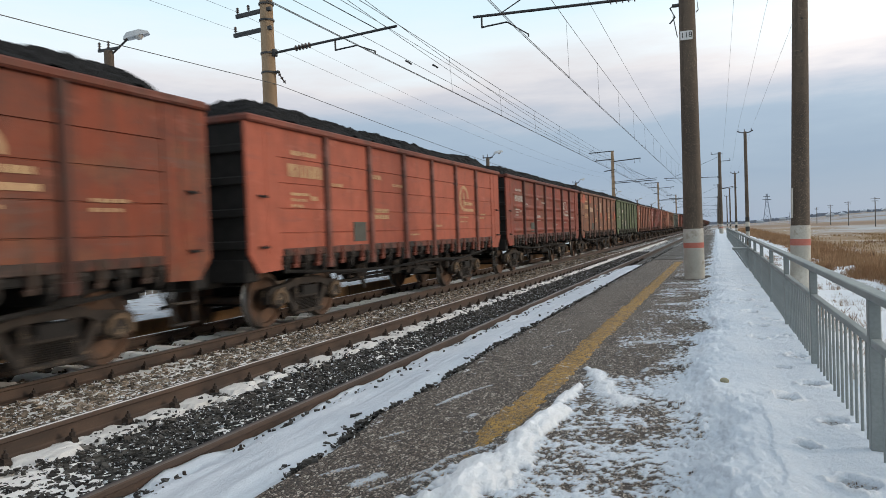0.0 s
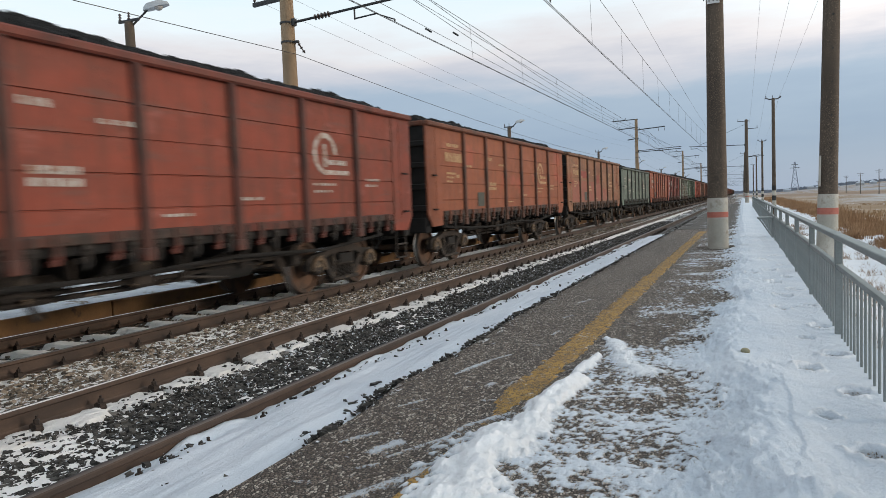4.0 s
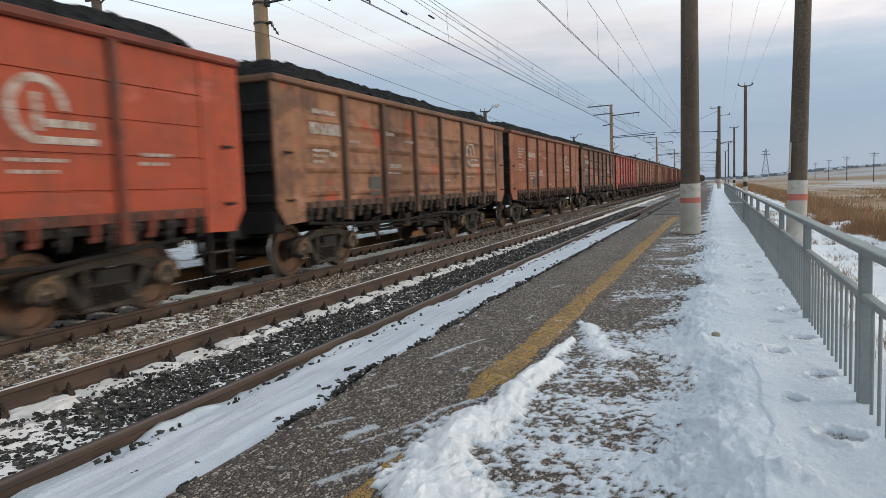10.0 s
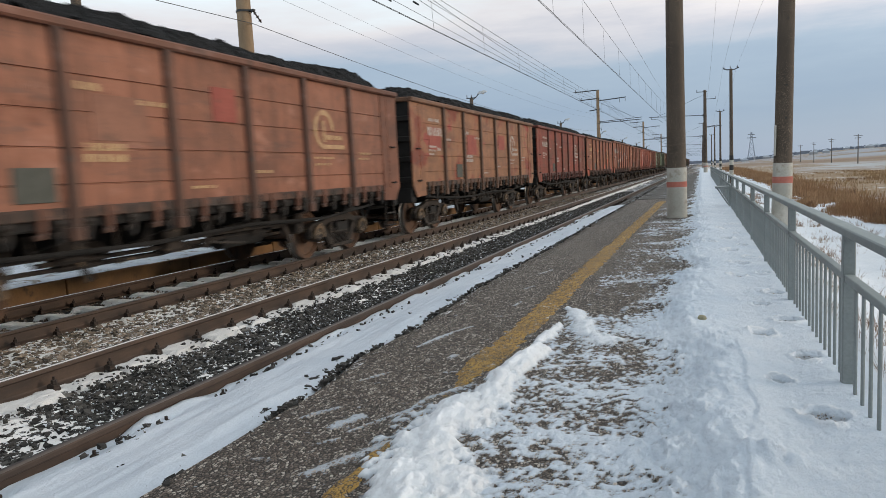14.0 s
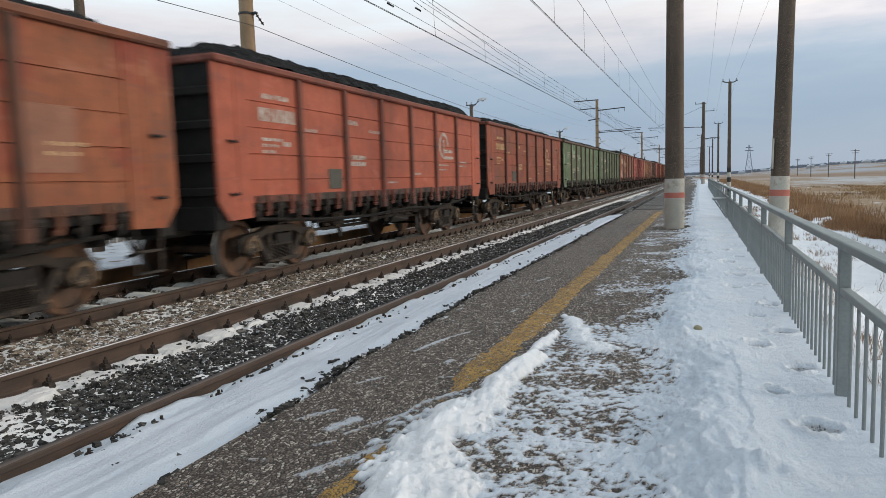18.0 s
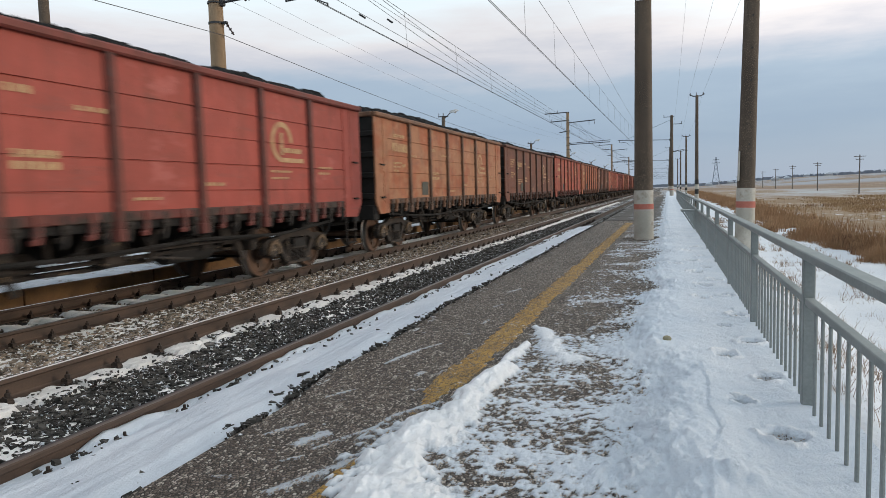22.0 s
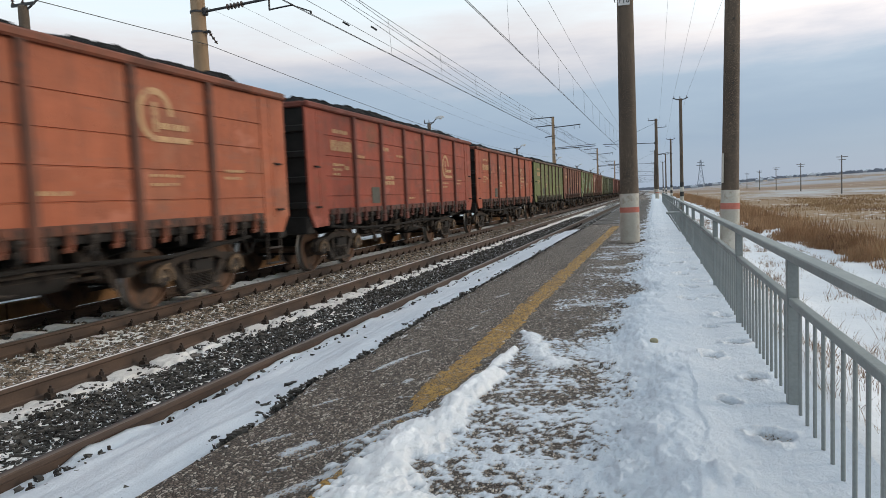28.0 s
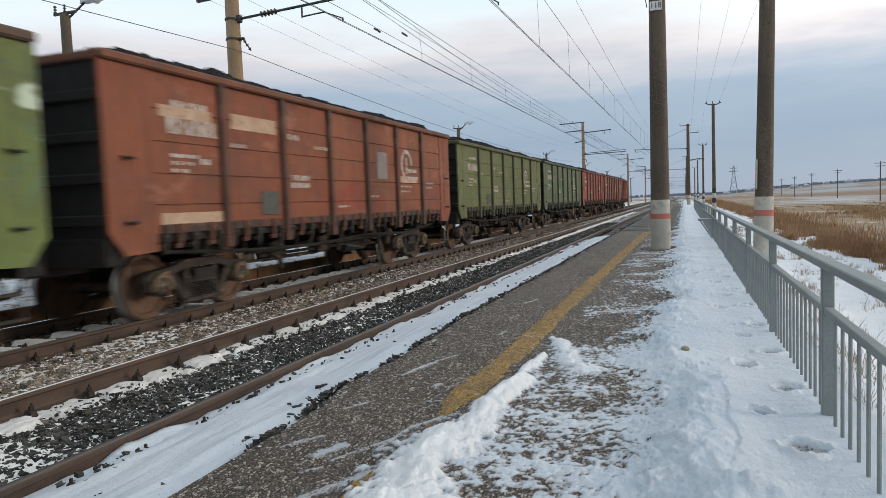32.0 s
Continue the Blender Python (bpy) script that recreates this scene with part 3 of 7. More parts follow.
            bm.free()
        if smooth:
            me.polygons.foreach_set("use_smooth", [True] * len(me.polygons))
            me.set_sharp_from_angle(angle=radians(40))
        me.update()
        return me


def thing(name, build, mats, label, category, group="", kind="", smooth=False, fix=True):
    me = build.mesh(name, mats, smooth, fix) if isinstance(build, Build) else build
    return tagged(new(name, me), label, category, group, kind)


def holder(name, label, category, group="", at=(0, 0, 0), kind=""):
    ob = tagged(new(name), label, category, group, kind)
    ob.location = at
    return ob


def part(name, build, mats, parent, label="", smooth=False, fix=True, at=None):
    me = build.mesh(name, mats, smooth, fix) if isinstance(build, Build) else build
    ob = new(name, me)
    ob.parent = parent
    if at is not None:
        ob.location = at
    if label:
        ob["label"] = label
    return ob


def sheet(xs, ys, zs):
    """A grid mesh: xs, ys rows of positions, zs an array [y][x] of heights."""
    nx, ny = len(xs), len(ys)
    X, Y = np.meshgrid(xs, ys)
    co = np.stack([X, Y, zs], -1).reshape(-1, 3)
    i = np.arange((ny - 1) * (nx - 1))
    a = (i // (nx - 1)) * nx + i % (nx - 1)
    return co, np.stack([a, a + 1, a + nx + 1, a + nx], 1)


def raw_mesh(name, co, faces, mat, smooth=True):
    """A large mesh straight from arrays; faces all have the same number of corners."""
    me = bpy.data.meshes.new(name)
    k = faces.shape[1]
    me.vertices.add(len(co))
    me.vertices.foreach_set("co", np.ascontiguousarray(co, dtype=np.float32).ravel())
    me.loops.add(faces.size)
    me.loops.foreach_set("vertex_index", np.ascontiguousarray(faces, dtype=np.int32).ravel())
    me.polygons.add(len(faces))
    me.polygons.foreach_set("loop_start", np.arange(len(faces), dtype=np.int32) * k)
    me.polygons.foreach_set("use_smooth", np.full(len(faces), smooth, dtype=bool))
    me.materials.append(mat)
    me.update(calc_edges=True)
    me.validate()
    return me


def lattice(x, y, seed):
    h = np.sin(x * 127.1 + y * 311.7 + seed * 74.7) * 43758.5453
    return h - np.floor(h)


def value_noise(x, y, seed=0):
    xi, yi = np.floor(x), np.floor(y)
    u, v = x - xi, y - yi
    u, v = u * u * (3 - 2 * u), v * v * (3 - 2 * v)
    a, b = lattice(xi, yi, seed), lattice(xi + 1, yi, seed)
    c, d = lattice(xi, yi + 1, seed), lattice(xi + 1, yi + 1, seed)
    return (a * (1 - u) + b * u) * (1 - v) + (c * (1 - u) + d * u) * v


def fbm(x, y, octaves=4, seed=0, gain=0.5):
    out, amp, tot = 0.0, 1.0, 0.0
    for o in range(octaves):
        out = out + amp * value_noise(x * 2 ** o, y * 2 ** o, seed + o * 3)
        tot += amp
        amp *= gain
    return out / tot


def step(a, b, x):
    t = np.clip((x - a) / (b - a), 0, 1)
    return t * t * (3 - 2 * t)


def spaced(a, b, first, grow):
    """Positions from a to b whose spacing starts at first and grows by a factor."""
    out, d = [a], first
    while out[-1] < b:
        out.append(out[-1] + d)
        d *= grow
    out[-1] = b
    return np.array(out)


PLAT = 0.10          # platform surface; 0 is the near track's rail head
TRACK2, DROP2 = -4.155, -0.174   # the far track's axis and its rail head
FENCE_X = 4.75

# ---- ground, tracks, platforms ----
def field_material():
    """Snowy ditch, then golden grass, a belt of snow, brown slopes and snowy fields towards the skyline."""
    m, N, L, P = tree("snowy_steppe")
    co = coords(N)
    snow = mix(N, L, ramp(N, L, noise_node(N, L, co, 0.4, 4), 0.3, 0.7), (0.60, 0.645, 0.71), (0.71, 0.74, 0.785))
    gold = mix(N, L, ramp(N, L, noise_node(N, L, co, 0.06, 5, 0.6, (0.5, 1.5, 1)), 0.3, 0.7), (0.195, 0.122, 0.062), (0.27, 0.182, 0.102))
    brown = mix(N, L, ramp(N, L, noise_node(N, L, co, 0.02, 5, 0.6, (0.4, 1.5, 1)), 0.3, 0.7), (0.17, 0.105, 0.065), (0.27, 0.185, 0.12))
    sep = N.new("ShaderNodeSeparateXYZ")
    L.new(co, sep.inputs[0])
    away = add_up(N, L, ((sep.outputs["Y"], 1.0), (sep.outputs["X"], 0.35), (noise_node(N, L, co, 0.020, 4, 0.6, (0.35, 1.0, 1), 1.0), 120.0)), -60.0)
    strip = noise_node(N, L, co, 0.020, 8, 0.72, (0.18, 1.3, 1), 4.0)
    streak = noise_node(N, L, co, 0.024, 6, 0.68, (1.0, 0.5, 1), 7.0)
    tuft = noise_node(N, L, co, 1.4, 6, 0.72, (1, 0.6, 1), 2.0)
    far = ramp(N, L, add_up(N, L, ((sep.outputs["X"], 1.0), (noise_node(N, L, co, 0.25, 5, 0.65, None, 3.0), 9.0)), -4.5), 9.5, 14.5)
    col = mix(N, L, times(N, L, far, ramp(N, L, add_up(N, L, ((tuft, 0.6), (noise_node(N, L, co, 0.12, 5, 0.65, None, 9.0), 0.4)), 0.0), 0.38, 0.47)), snow, gold)
    belt = times(N, L, ramp(N, L, away, 125, 165), ramp(N, L, add_up(N, L, ((tuft, 0.15), (strip, 0.35), (streak, 0.50)), 0.0), 0.47, 0.55))
    col = mix(N, L, belt, col, (0.38, 0.39, 0.41))
    slope = times(N, L, ramp(N, L, away, 230, 330), ramp(N, L, add_up(N, L, ((strip, 0.6), (streak, 0.4)), 0.0), 0.43, 0.51))
    col = mix(N, L, slope, col, brown)
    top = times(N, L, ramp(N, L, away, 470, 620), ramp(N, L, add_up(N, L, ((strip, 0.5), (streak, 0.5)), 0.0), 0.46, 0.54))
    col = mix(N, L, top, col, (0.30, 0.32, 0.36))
    bits = ramp(N, L, noise_node(N, L, co, 26, 4, 0.7, None, 6.0), 0.64, 0.70)
    col = mix(N, L, times(N, L, bits, 0.5), col, (0.14, 0.10, 0.07))
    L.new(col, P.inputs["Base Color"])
    P.inputs["Roughness"].default_value = 0.85
    bump(N, L, P, noise_node(N, L, co, 5, 6, 0.65), 0.7, 0.06)
    return m


def ground_z(X, Y):
    """The height of the ground: the low bed of the line, the ditch behind the fence, low hills far off."""
    z = np.full_like(X, -0.62) - 0.55 * step(4.9, 7.4, X) + step(4.7, 5.0, X) * (1 - step(5.1, 7.0, X)) * 0.55
    z += -0.5 * step(-11, -16, X)
    z += (fbm(X * 0.9, Y * 0.9, 3, 4) - 0.5) * 0.16 * step(4.8, 5.6, X)
    z += (fbm(X * 0.06, Y * 0.06, 3, 9) - 0.5) * 1.0 * step(12, 40, X)
    dist, side = np.hypot(X, Y), X / np.maximum(np.hypot(X, Y), 1.0)
    z += step(220, 1300, dist) * (5.0 + 7 * fbm(X / 400, Y / 500, 3, 5) + 9 * step(0.08, 0.45, side)) * step(20, 200, X)
    return z + step(300, 1800, dist) * 6.0 * step(-20, -300, X)


def ground():
    xs = np.concatenate([-spaced(13, 2600, 2.0, 1.25)[::-1], [-12, -11, -10.6, -6.2, -5.9, -2, 2, 4.6, 4.9], spaced(5.1, 60, 0.22, 1.045), spaced(64, 2600, 6, 1.10)])
    ys = np.concatenate([-spaced(4, 400, 4, 1.4)[::-1], spaced(-3.5, 60, 0.35, 1.015), spaced(62, 4200, 3, 1.09)])
    X, Y = np.meshgrid(xs, ys)
    co, f = sheet(xs, ys, ground_z(X, Y))
    thing("ground", raw_mesh("ground", co, f, field_material()), None, "snowy steppe ground with patches of dry brown grass", "ground", kind="structure")


def rail_mesh(length, top):
    """A rail of the heavy section, its foot at -0.18, from y = 0 to length."""
    half = [(0.0, 0.0), (0.030, -0.002), (0.0365, -0.010), (0.0375, -0.034), (0.010, -0.048), (0.009, -0.138), (0.020, -0.152), (0.075, -0.168), (0.075, -0.180)]
    out = half + [(-x, z) for x, z in half[::-1]][:-1]
    b = Build().prism(out, 0, length, "Y")
    n = len(out)
    b.mi = [1 if i == 0 else 2 if i in (n - 1, n - 2) else 0 for i in range(len(b.f))]
    return b.mesh("rail", [M_RAIL, top, M_RAIL_SIDE], fix=False)


SLEEPER_PITCH = 0.545


def sleeper_mesh(mat):
    b = Build()
    for s in (-1, 1):
        b.prism([(s * 0.30, -0.40), (s * 1.35, -0.40), (s * 1.35, -0.23), (s * 1.12, -0.19), (s * 0.55, -0.19), (s * 0.30, -0.235)], -0.11, 0.11, "Y")
    b.box(0, 0, -0.32, 0.60, 0.20, 0.16, 0.01)
    return b.mesh("sleeper", mat)


def fastener_mesh():
    """A clip plate with a tall bolt and its nut."""
    b = Build()
    b.box(-0.005, 0, -0.163, 0.10, 0.085, 0.030, 0.006)
    b.prism([(-0.055, -0.150), (0.035, -0.150), (0.035, -0.126), (-0.02, -0.112), (-0.055, -0.130)], -0.036, 0.036, "Y")
    b.tube((0.005, 0, -0.14), (0.008, 0, -0.062), 0.013, n=8)
    b.lathe([(0.030, -0.122), (0.030, -0.090), (0.018, -0.084)], (0.005, 0, 0), n=6)
    return b.mesh("fastener", M_CLIP)


def track(name, x, z, tops, y_parts, label, mat):
    t = holder(name, label, "railway track", at=(x, 0, z), kind="structure")
    for s, top in zip((1, -1), tops):
        part("rail", rail_mesh(620, top), None, t, "rusty steel rail with a worn running surface").location = (s * 0.7975, -60, 0)
    sm, fm = sleeper_mesh(mat), fastener_mesh()
    n0, n1 = int(y_parts[0] / SLEEPER_PITCH), int(y_parts[1] / SLEEPER_PITCH)
    for i in range(n0, n1):
        y = i * SLEEPER_PITCH
        part("sleeper", sm, None, t, at=(0, y, 0))
        if 0 < y < 32:
            for s in (-1, 1):
                for e in (-1, 1):
                    o = part("fastener", fm, None, t, at=(s * 0.7975 + e * 0.11, y, 0))
                    o.scale = (0.8 * e, 0.75, 1)
    b = Build()
    for i in range(n1, n1 + 330):
        y = i * SLEEPER_PITCH
        for s in (-1, 1):
            b.box(s * 0.83, y, -0.29, 1.04, 0.22, 0.20)
            if y < 110:
                b.box(s * 0.7975 + 0.115, y, -0.14, 0.06, 0.10, 0.08)
                b.box(s * 0.7975 - 0.115, y, -0.14, 0.06, 0.10, 0.08)
    o = part("far_sleepers", b, [mat], t, "frosted concrete sleepers further down the line", fix=False)
    o["kind"] = "stuff"
    return t


def platform_edge(y):
    """Where the crumbling platform edge runs."""
    return np.interp(y, (0, 2.5, 3.1, 4.2, 5.0, 6.0, 7.1, 9.0, 12.0, 16.0, 24.0), (1.86, 1.86, 1.82, 1.72, 1.75, 1.72, 1.67, 1.69, 1.71, 1.70, 1.71)) + 0.06 * (fbm(y * 2.3, y * 0 + 2, 3, 8) - 0.5)


def bed_profile(x):
    """The height of the ballast across both tracks."""
    z = np.full_like(x, -0.235)
    z = np.where(x < -1.5, -0.235 + (DROP2 + 0.03) * step(-1.4, -2.6, x), z)
    z = np.where(x < -5.6, z - 0.25 * step(-5.55, -6.0, x), z)
    z += 0.03 * np.exp(-((x + 0.02) / 0.45) ** 2) + 0.03 * np.exp(-((x - TRACK2) / 0.45) ** 2)
    return z


def ballast():
    ys = np.concatenate([spaced(-6, 45, 0.12, 1.004), spaced(46, 600, 1.0, 1.06)])
    for name, a, b, mat, label in (("ballast_near_track", -1.45, 2.0, M_BED_NEAR, "dark crushed-stone ballast under the near track"),
                                   ("ballast_far_track", -3.35, -1.45, M_BED_MID, "brown ballast with snow in its hollows"),
                                   ("ballast_under_train", -6.0, -3.35, M_BED_OIL, "oily dark ballast between the far rails")):
        xs = np.linspace(a, b, int((b - a) / 0.07) + 1)
        X, Y = np.meshgrid(xs, ys)
        z = bed_profile(X) + (fbm(X * 6, Y * 6, 3, 2) - 0.5) * 0.05
        co, f = sheet(xs, ys, z)
        thing(name, raw_mesh(name, co, f, mat), None, label, "ballast", kind="structure")
    # loose stones on the bed
    base = np.array([(x, y, z) for x in (-1, 1) for y in (-1, 1) for z in (-1, 1)]) * 0.72
    tri = np.array([(0, 1, 3), (0, 3, 2), (4, 6, 7), (4, 7, 5), (0, 4, 5), (0, 5, 1), (2, 3, 7), (2, 7, 6), (0, 2, 6), (0, 6, 4), (1, 5, 7), (1, 7, 3)])
    rng = np.random.default_rng(7)

    def scatter(name, mat, x, y, z, size, label):
        n = len(x)
        jit = 1 + rng.uniform(-0.62, 0.42, (n, len(base), 3))
        sq = size[:, None, None] * rng.uniform(0.62, 1.25, (n, 1, 3)) * np.array([1, 1, 0.72])
        ang = rng.uniform(0, 6.283, n)
        c, s = np.cos(ang)[:, None], np.sin(ang)[:, None]
        p = base[None] * jit * sq
        q = np.stack([p[..., 0] * c - p[..., 1] * s, p[..., 0] * s + p[..., 1] * c, p[..., 2] + 0.35 * p[..., 0] * rng.uniform(-1, 1, (n, 1))], -1)
        q += np.stack([x, y, z], -1)[:, None, :]
        f = (tri[None] + (np.arange(n) * len(base))[:, None, None]).reshape(-1, 3)
        thing(name, raw_mesh(name, q.reshape(-1, 3), f, mat, smooth=False), None, label, "gravel", kind="stuff")

    def pick(n, x0, x1, y0, y1, keep):
        u = rng.uniform(0, 1, n)
        y = np.where(rng.uniform(0, 1, n) < 0.12, rng.uniform(-7, y0, n), y0 * (y1 / y0) ** (u ** 0.75))
        x = rng.uniform(x0, x1, n)
        k = keep(x, y) > rng.uniform(0, 1, n)
        return x[k], y[k]

    off_rail = lambda x, c: np.minimum(np.abs(x - c - 0.7975), np.abs(x - c + 0.7975)) > 0.10
    x, y = pick(36000, -0.70, 0.70, 1.4, 42, lambda x, y: off_rail(x, 0) * np.where(x < -0.45, 0.5, 1.0))
    scatter("dark_gravel", M_STONE_DARK, x, y, bed_profile(x) + rng.uniform(0.010, 0.032, len(x)), (0.012 + 0.022 * rng.uniform(0, 1, len(x)) ** 1.7) * (1 + y / 60), "dark grey crushed stone between the near rails")
    x, y = pick(40000, -3.25, -0.93, 2.2, 46, lambda x, y: off_rail(x, 0) * off_rail(x, TRACK2) * (0.25 + 0.9 * fbm(x * 1.5, y * 1.5, 2, 3)) * (0.45 + 0.55 * step(-0.95, -1.4, x)))
    scatter("brown_gravel", M_STONE_BROWN, x, y, bed_profile(x) + rng.uniform(0.008, 0.026, len(x)), (0.016 + 0.027 * rng.uniform(0, 1, len(x)) ** 1.6) * (1 + y / 60), "brown crushed stone and snow between the two tracks")
    x, y = pick(5200, -0.70, -0.30, 1.6, 26, lambda x, y: 0.5 * step(0.42, 0.62, fbm(x * 5, y * 3, 3, 88)))
    scatter("rail_side_gravel", M_STONE_DARK, x, y, np.full(len(x), -0.158), (0.007 + 0.020 * rng.uniform(0, 1, len(x)) ** 2) * (1 + y / 60), "dark stones strewn over the snow beside the rail")
    x, y = pick(5200, -4.85, -3.45, 4.5, 40, lambda x, y: off_rail(x, TRACK2) * np.where(x < -4.0, 0.25, 0.8))
    scatter("trackbed_gravel", M_STONE_BROWN, x, y, bed_profile(x) + 0.012, rng.uniform(0.020, 0.036, len(x)) * (1 + y / 60), "brown crushed stone between the far rails")
    x, y = pick(19000, 1.45, 1.98, 1.3, 40, lambda x, y: (np.exp(-((x - platform_edge(y)) / 0.065) ** 2) * 1.1 + 0.14 * np.exp(-((x - platform_edge(y) + 0.10) / 0.07) ** 2)) * step(0.36, 0.56, fbm(x * 5, y * 3.4, 4, 18)))
    scatter("edge_rubble", M_STONE_DARK, x, y, 0.026 + 0.075 * step(-0.07, 0.07, x - platform_edge(y)), (0.008 + 0.026 * rng.uniform(0, 1, len(x)) ** 2.0) * (1 + y / 60), "dark broken stones along the crumbling platform edge")
    x, y = pick(3600, 0.87, 1.6, 1.6, 30, lambda x, y: (np.exp(-((x - 0.94) / 0.07) ** 2) + 0.012) * step(0.35, 0.6, fbm(x * 2, y * 1.7, 3, 28)))
    scatter("stray_gravel", M_STONE_DARK, x, y, -0.062 + 0.088 * step(0.90, 1.66, x), 0.006 + 0.020 * rng.uniform(0, 1, len(x)) ** 2, "stray dark stones on the snow beside the rail")


def along(X, Y, pts):
    """Distance from a broken line of (x, y, half width), over its half width."""
    out = np.full_like(X, 99.0)
    for (x0, y0, w0), (x1, y1, w1) in zip(pts, pts[1:]):
        dx, dy = x1 - x0, y1 - y0
        t = np.clip(((X - x0) * dx + (Y - y0) * dy) / (dx * dx + dy * dy), 0, 1)
        out = np.minimum(out, np.hypot(X - x0 - t * dx, Y - y0 - t * dy) / (w0 + (w1 - w0) * t))
    return out


def ridged(x, y, octaves, seed, gain=0.55):
    return 1 - 2 * np.abs(2 * fbm(x, y, octaves, seed, gain) - 1)


def track_snow():
    """The snow lying along the near track: the strip by the platform, and patches on the sleeper ends."""
    xs = np.linspace(0.815, 1.92, 60)
    ys = np.concatenate([np.arange(-8, -2, 0.12), spaced(-2, 160, 0.045, 1.012)])
    X, Y = np.meshgrid(xs, ys)
    z = -0.066 + 0.092 * step(0.90, 1.66, X) + (fbm(X * 5, Y * 2.2, 4, 11) - 0.5) * 0.045 + (fbm(X * 16, Y * 9, 3, 13) - 0.5) * 0.022 * (1 - step(1.0, 1.15, X))
    edge = platform_edge(Y) - 0.05 + 0.08 * (fbm(Y * 4.1, Y * 0 + 1, 3, 7) - 0.5)
    z += 0.022 * np.exp(-((X - edge + 0.16) / 0.10) ** 2) * step(0.35, 0.6, fbm(Y * 0.9, Y * 0, 2, 12))
    z -= step(edge - 0.03, edge + 0.09, X) * 0.10
    z += 0.010 * ridged(X * 9, Y * 0.9, 3, 77)
    z -= 0.030 * step(0.35, 0.65, fbm(Y * 3.1, Y * 0, 3, 5)) * (1 - step(0.86, 1.0, X))
    z -= 0.040 * np.exp(-((X - 0.92) / 0.07) ** 2 - (((Y / SLEEPER_PITCH + 0.5) % 1 - 0.5) / 0.17) ** 2)
    gone = step(24.5, 27, Y)
    z -= gone * 0.22
    co, f = sheet(xs, ys, z)
    thing("snow_strip", raw_mesh("snow_strip", co, f, M_SNOW), None, "smooth white snow strip between rail and platform", "snow", kind="structure")
    for nm, x0, w, top, lim in (("snow_patches", -0.565, 0.37, -0.158, 70), ("far_snow_patches", TRACK2, 1.36, DROP2 - 0.118, 60)):
        near = nm == "snow_patches"
        xs = np.linspace(x0 - w / 2, x0 + w / 2, 30)
        ys = np.concatenate([np.arange(-8, 0.45, 0.08), spaced(0.5, lim, 0.022, 1.0045)])
        X, Y = np.meshgrid(xs, ys)
        u = np.abs((Y / SLEEPER_PITCH + 0.5) % 1.0 - 0.5) * 2      # 0 on a sleeper, 1 half-way between two
        rag = 0.75 * (fbm(X * 13, Y * 11, 4, 15, 0.62) - 0.5) + 0.45 * (fbm(X * 3, Y * 1.5, 3, 16) - 0.5)
        s = (X - x0) / (w / 2)
        if near:
            lump = step(0.10, 0.20, u + 0.5 * rag)
            side = 1 - step(0.20, 0.42, s + 2.2 * (fbm(X * 9, Y * 6, 5, 17, 0.64) - 0.5) + 0.5 * (fbm(Y * 1.1, Y * 0, 2, 23) - 0.5))
        else:
            lump = step(0.44, 0.50, u + 0.34 * rag + 0.16 * s)
            # snow left off along the far rail, shaping the rail's shadow band
            side = step(-0.62, -0.48, s + 0.35 * rag)
        z = top - (0.06 if near else 0.10) * (1 - np.minimum(lump, side)) + (fbm(X * 9, Y * 8, 5, 19, 0.62) - 0.5) * (0.050 if near else 0.016)
        co, f = sheet(xs, ys, z)
        thing(nm, raw_mesh(nm, co, f, M_SNOW_DIRTY if near else M_SNOW_BRIGHT), None, "gritty snow lying between the rail fastenings", "snow", kind="structure")


def gravel_snow_cover():
    """Thin snow that fills the hollows of the ballast, the stones poking out of it."""
    for name, a, b, lim in (("snow_between_tracks", -3.27, -0.90, 60), ("snow_in_the_near_track", -0.70, 0.70, 40)):
        xs = np.linspace(a, b, int((b - a) / 0.03) + 1)
        ys = np.concatenate([np.arange(-8, 1.15, 0.08), spaced(1.2, lim, 0.03, 1.006)])
        X, Y = np.meshgrid(xs, ys)
        big, fine = fbm(X * 1.3, Y * 0.8, 4, 63), fbm(X * 13, Y * 13, 3, 64)
        z = bed_profile(X)
        if name == "snow_between_tracks":
            z = z + 0.027 + 0.022 * (big - 0.5) + 0.036 * (fine - 0.5) + 0.02 * step(-1.25, -0.93, X)
        else:
            z = z + 0.020 + 0.050 * (big - 0.5) + 0.036 * (fine - 0.5) + 0.006 * (1 - step(4.0, 8.5, Y)) + 0.010 * (1 - step(2.8, 4.6, Y))
        z = z - 0.010 * step(6.5, 13, Y) - 0.035 * step(15, 32, Y)
        co, f = sheet(xs, ys, z)
        thing(name, raw_mesh(name, co, f, M_SNOW_SLEEPER), None, "thin gritty snow in the hollows of the ballast", "snow", kind="structure")


SNOW_STEPS = [(4.57, 3.53, 0.085), (4.63, 4.63, 0.075), (4.42, 4.06, 0.060), (4.42, 5.16, 0.070), (4.63, 5.65, 0.075), (4.48, 6.27, 0.070), (4.65, 6.82, 0.070), (4.38, 7.72, 0.070), (4.65, 7.98, 0.070), (4.45, 8.7, 0.08),
              (4.60, 9.3, 0.07), (4.40, 10.0, 0.08), (4.58, 10.7, 0.07), (4.38, 11.5, 0.08), (4.12, 10.9, 0.08), (4.56, 12.4, 0.08), (4.36, 13.3, 0.08), (4.55, 14.2, 0.08)]


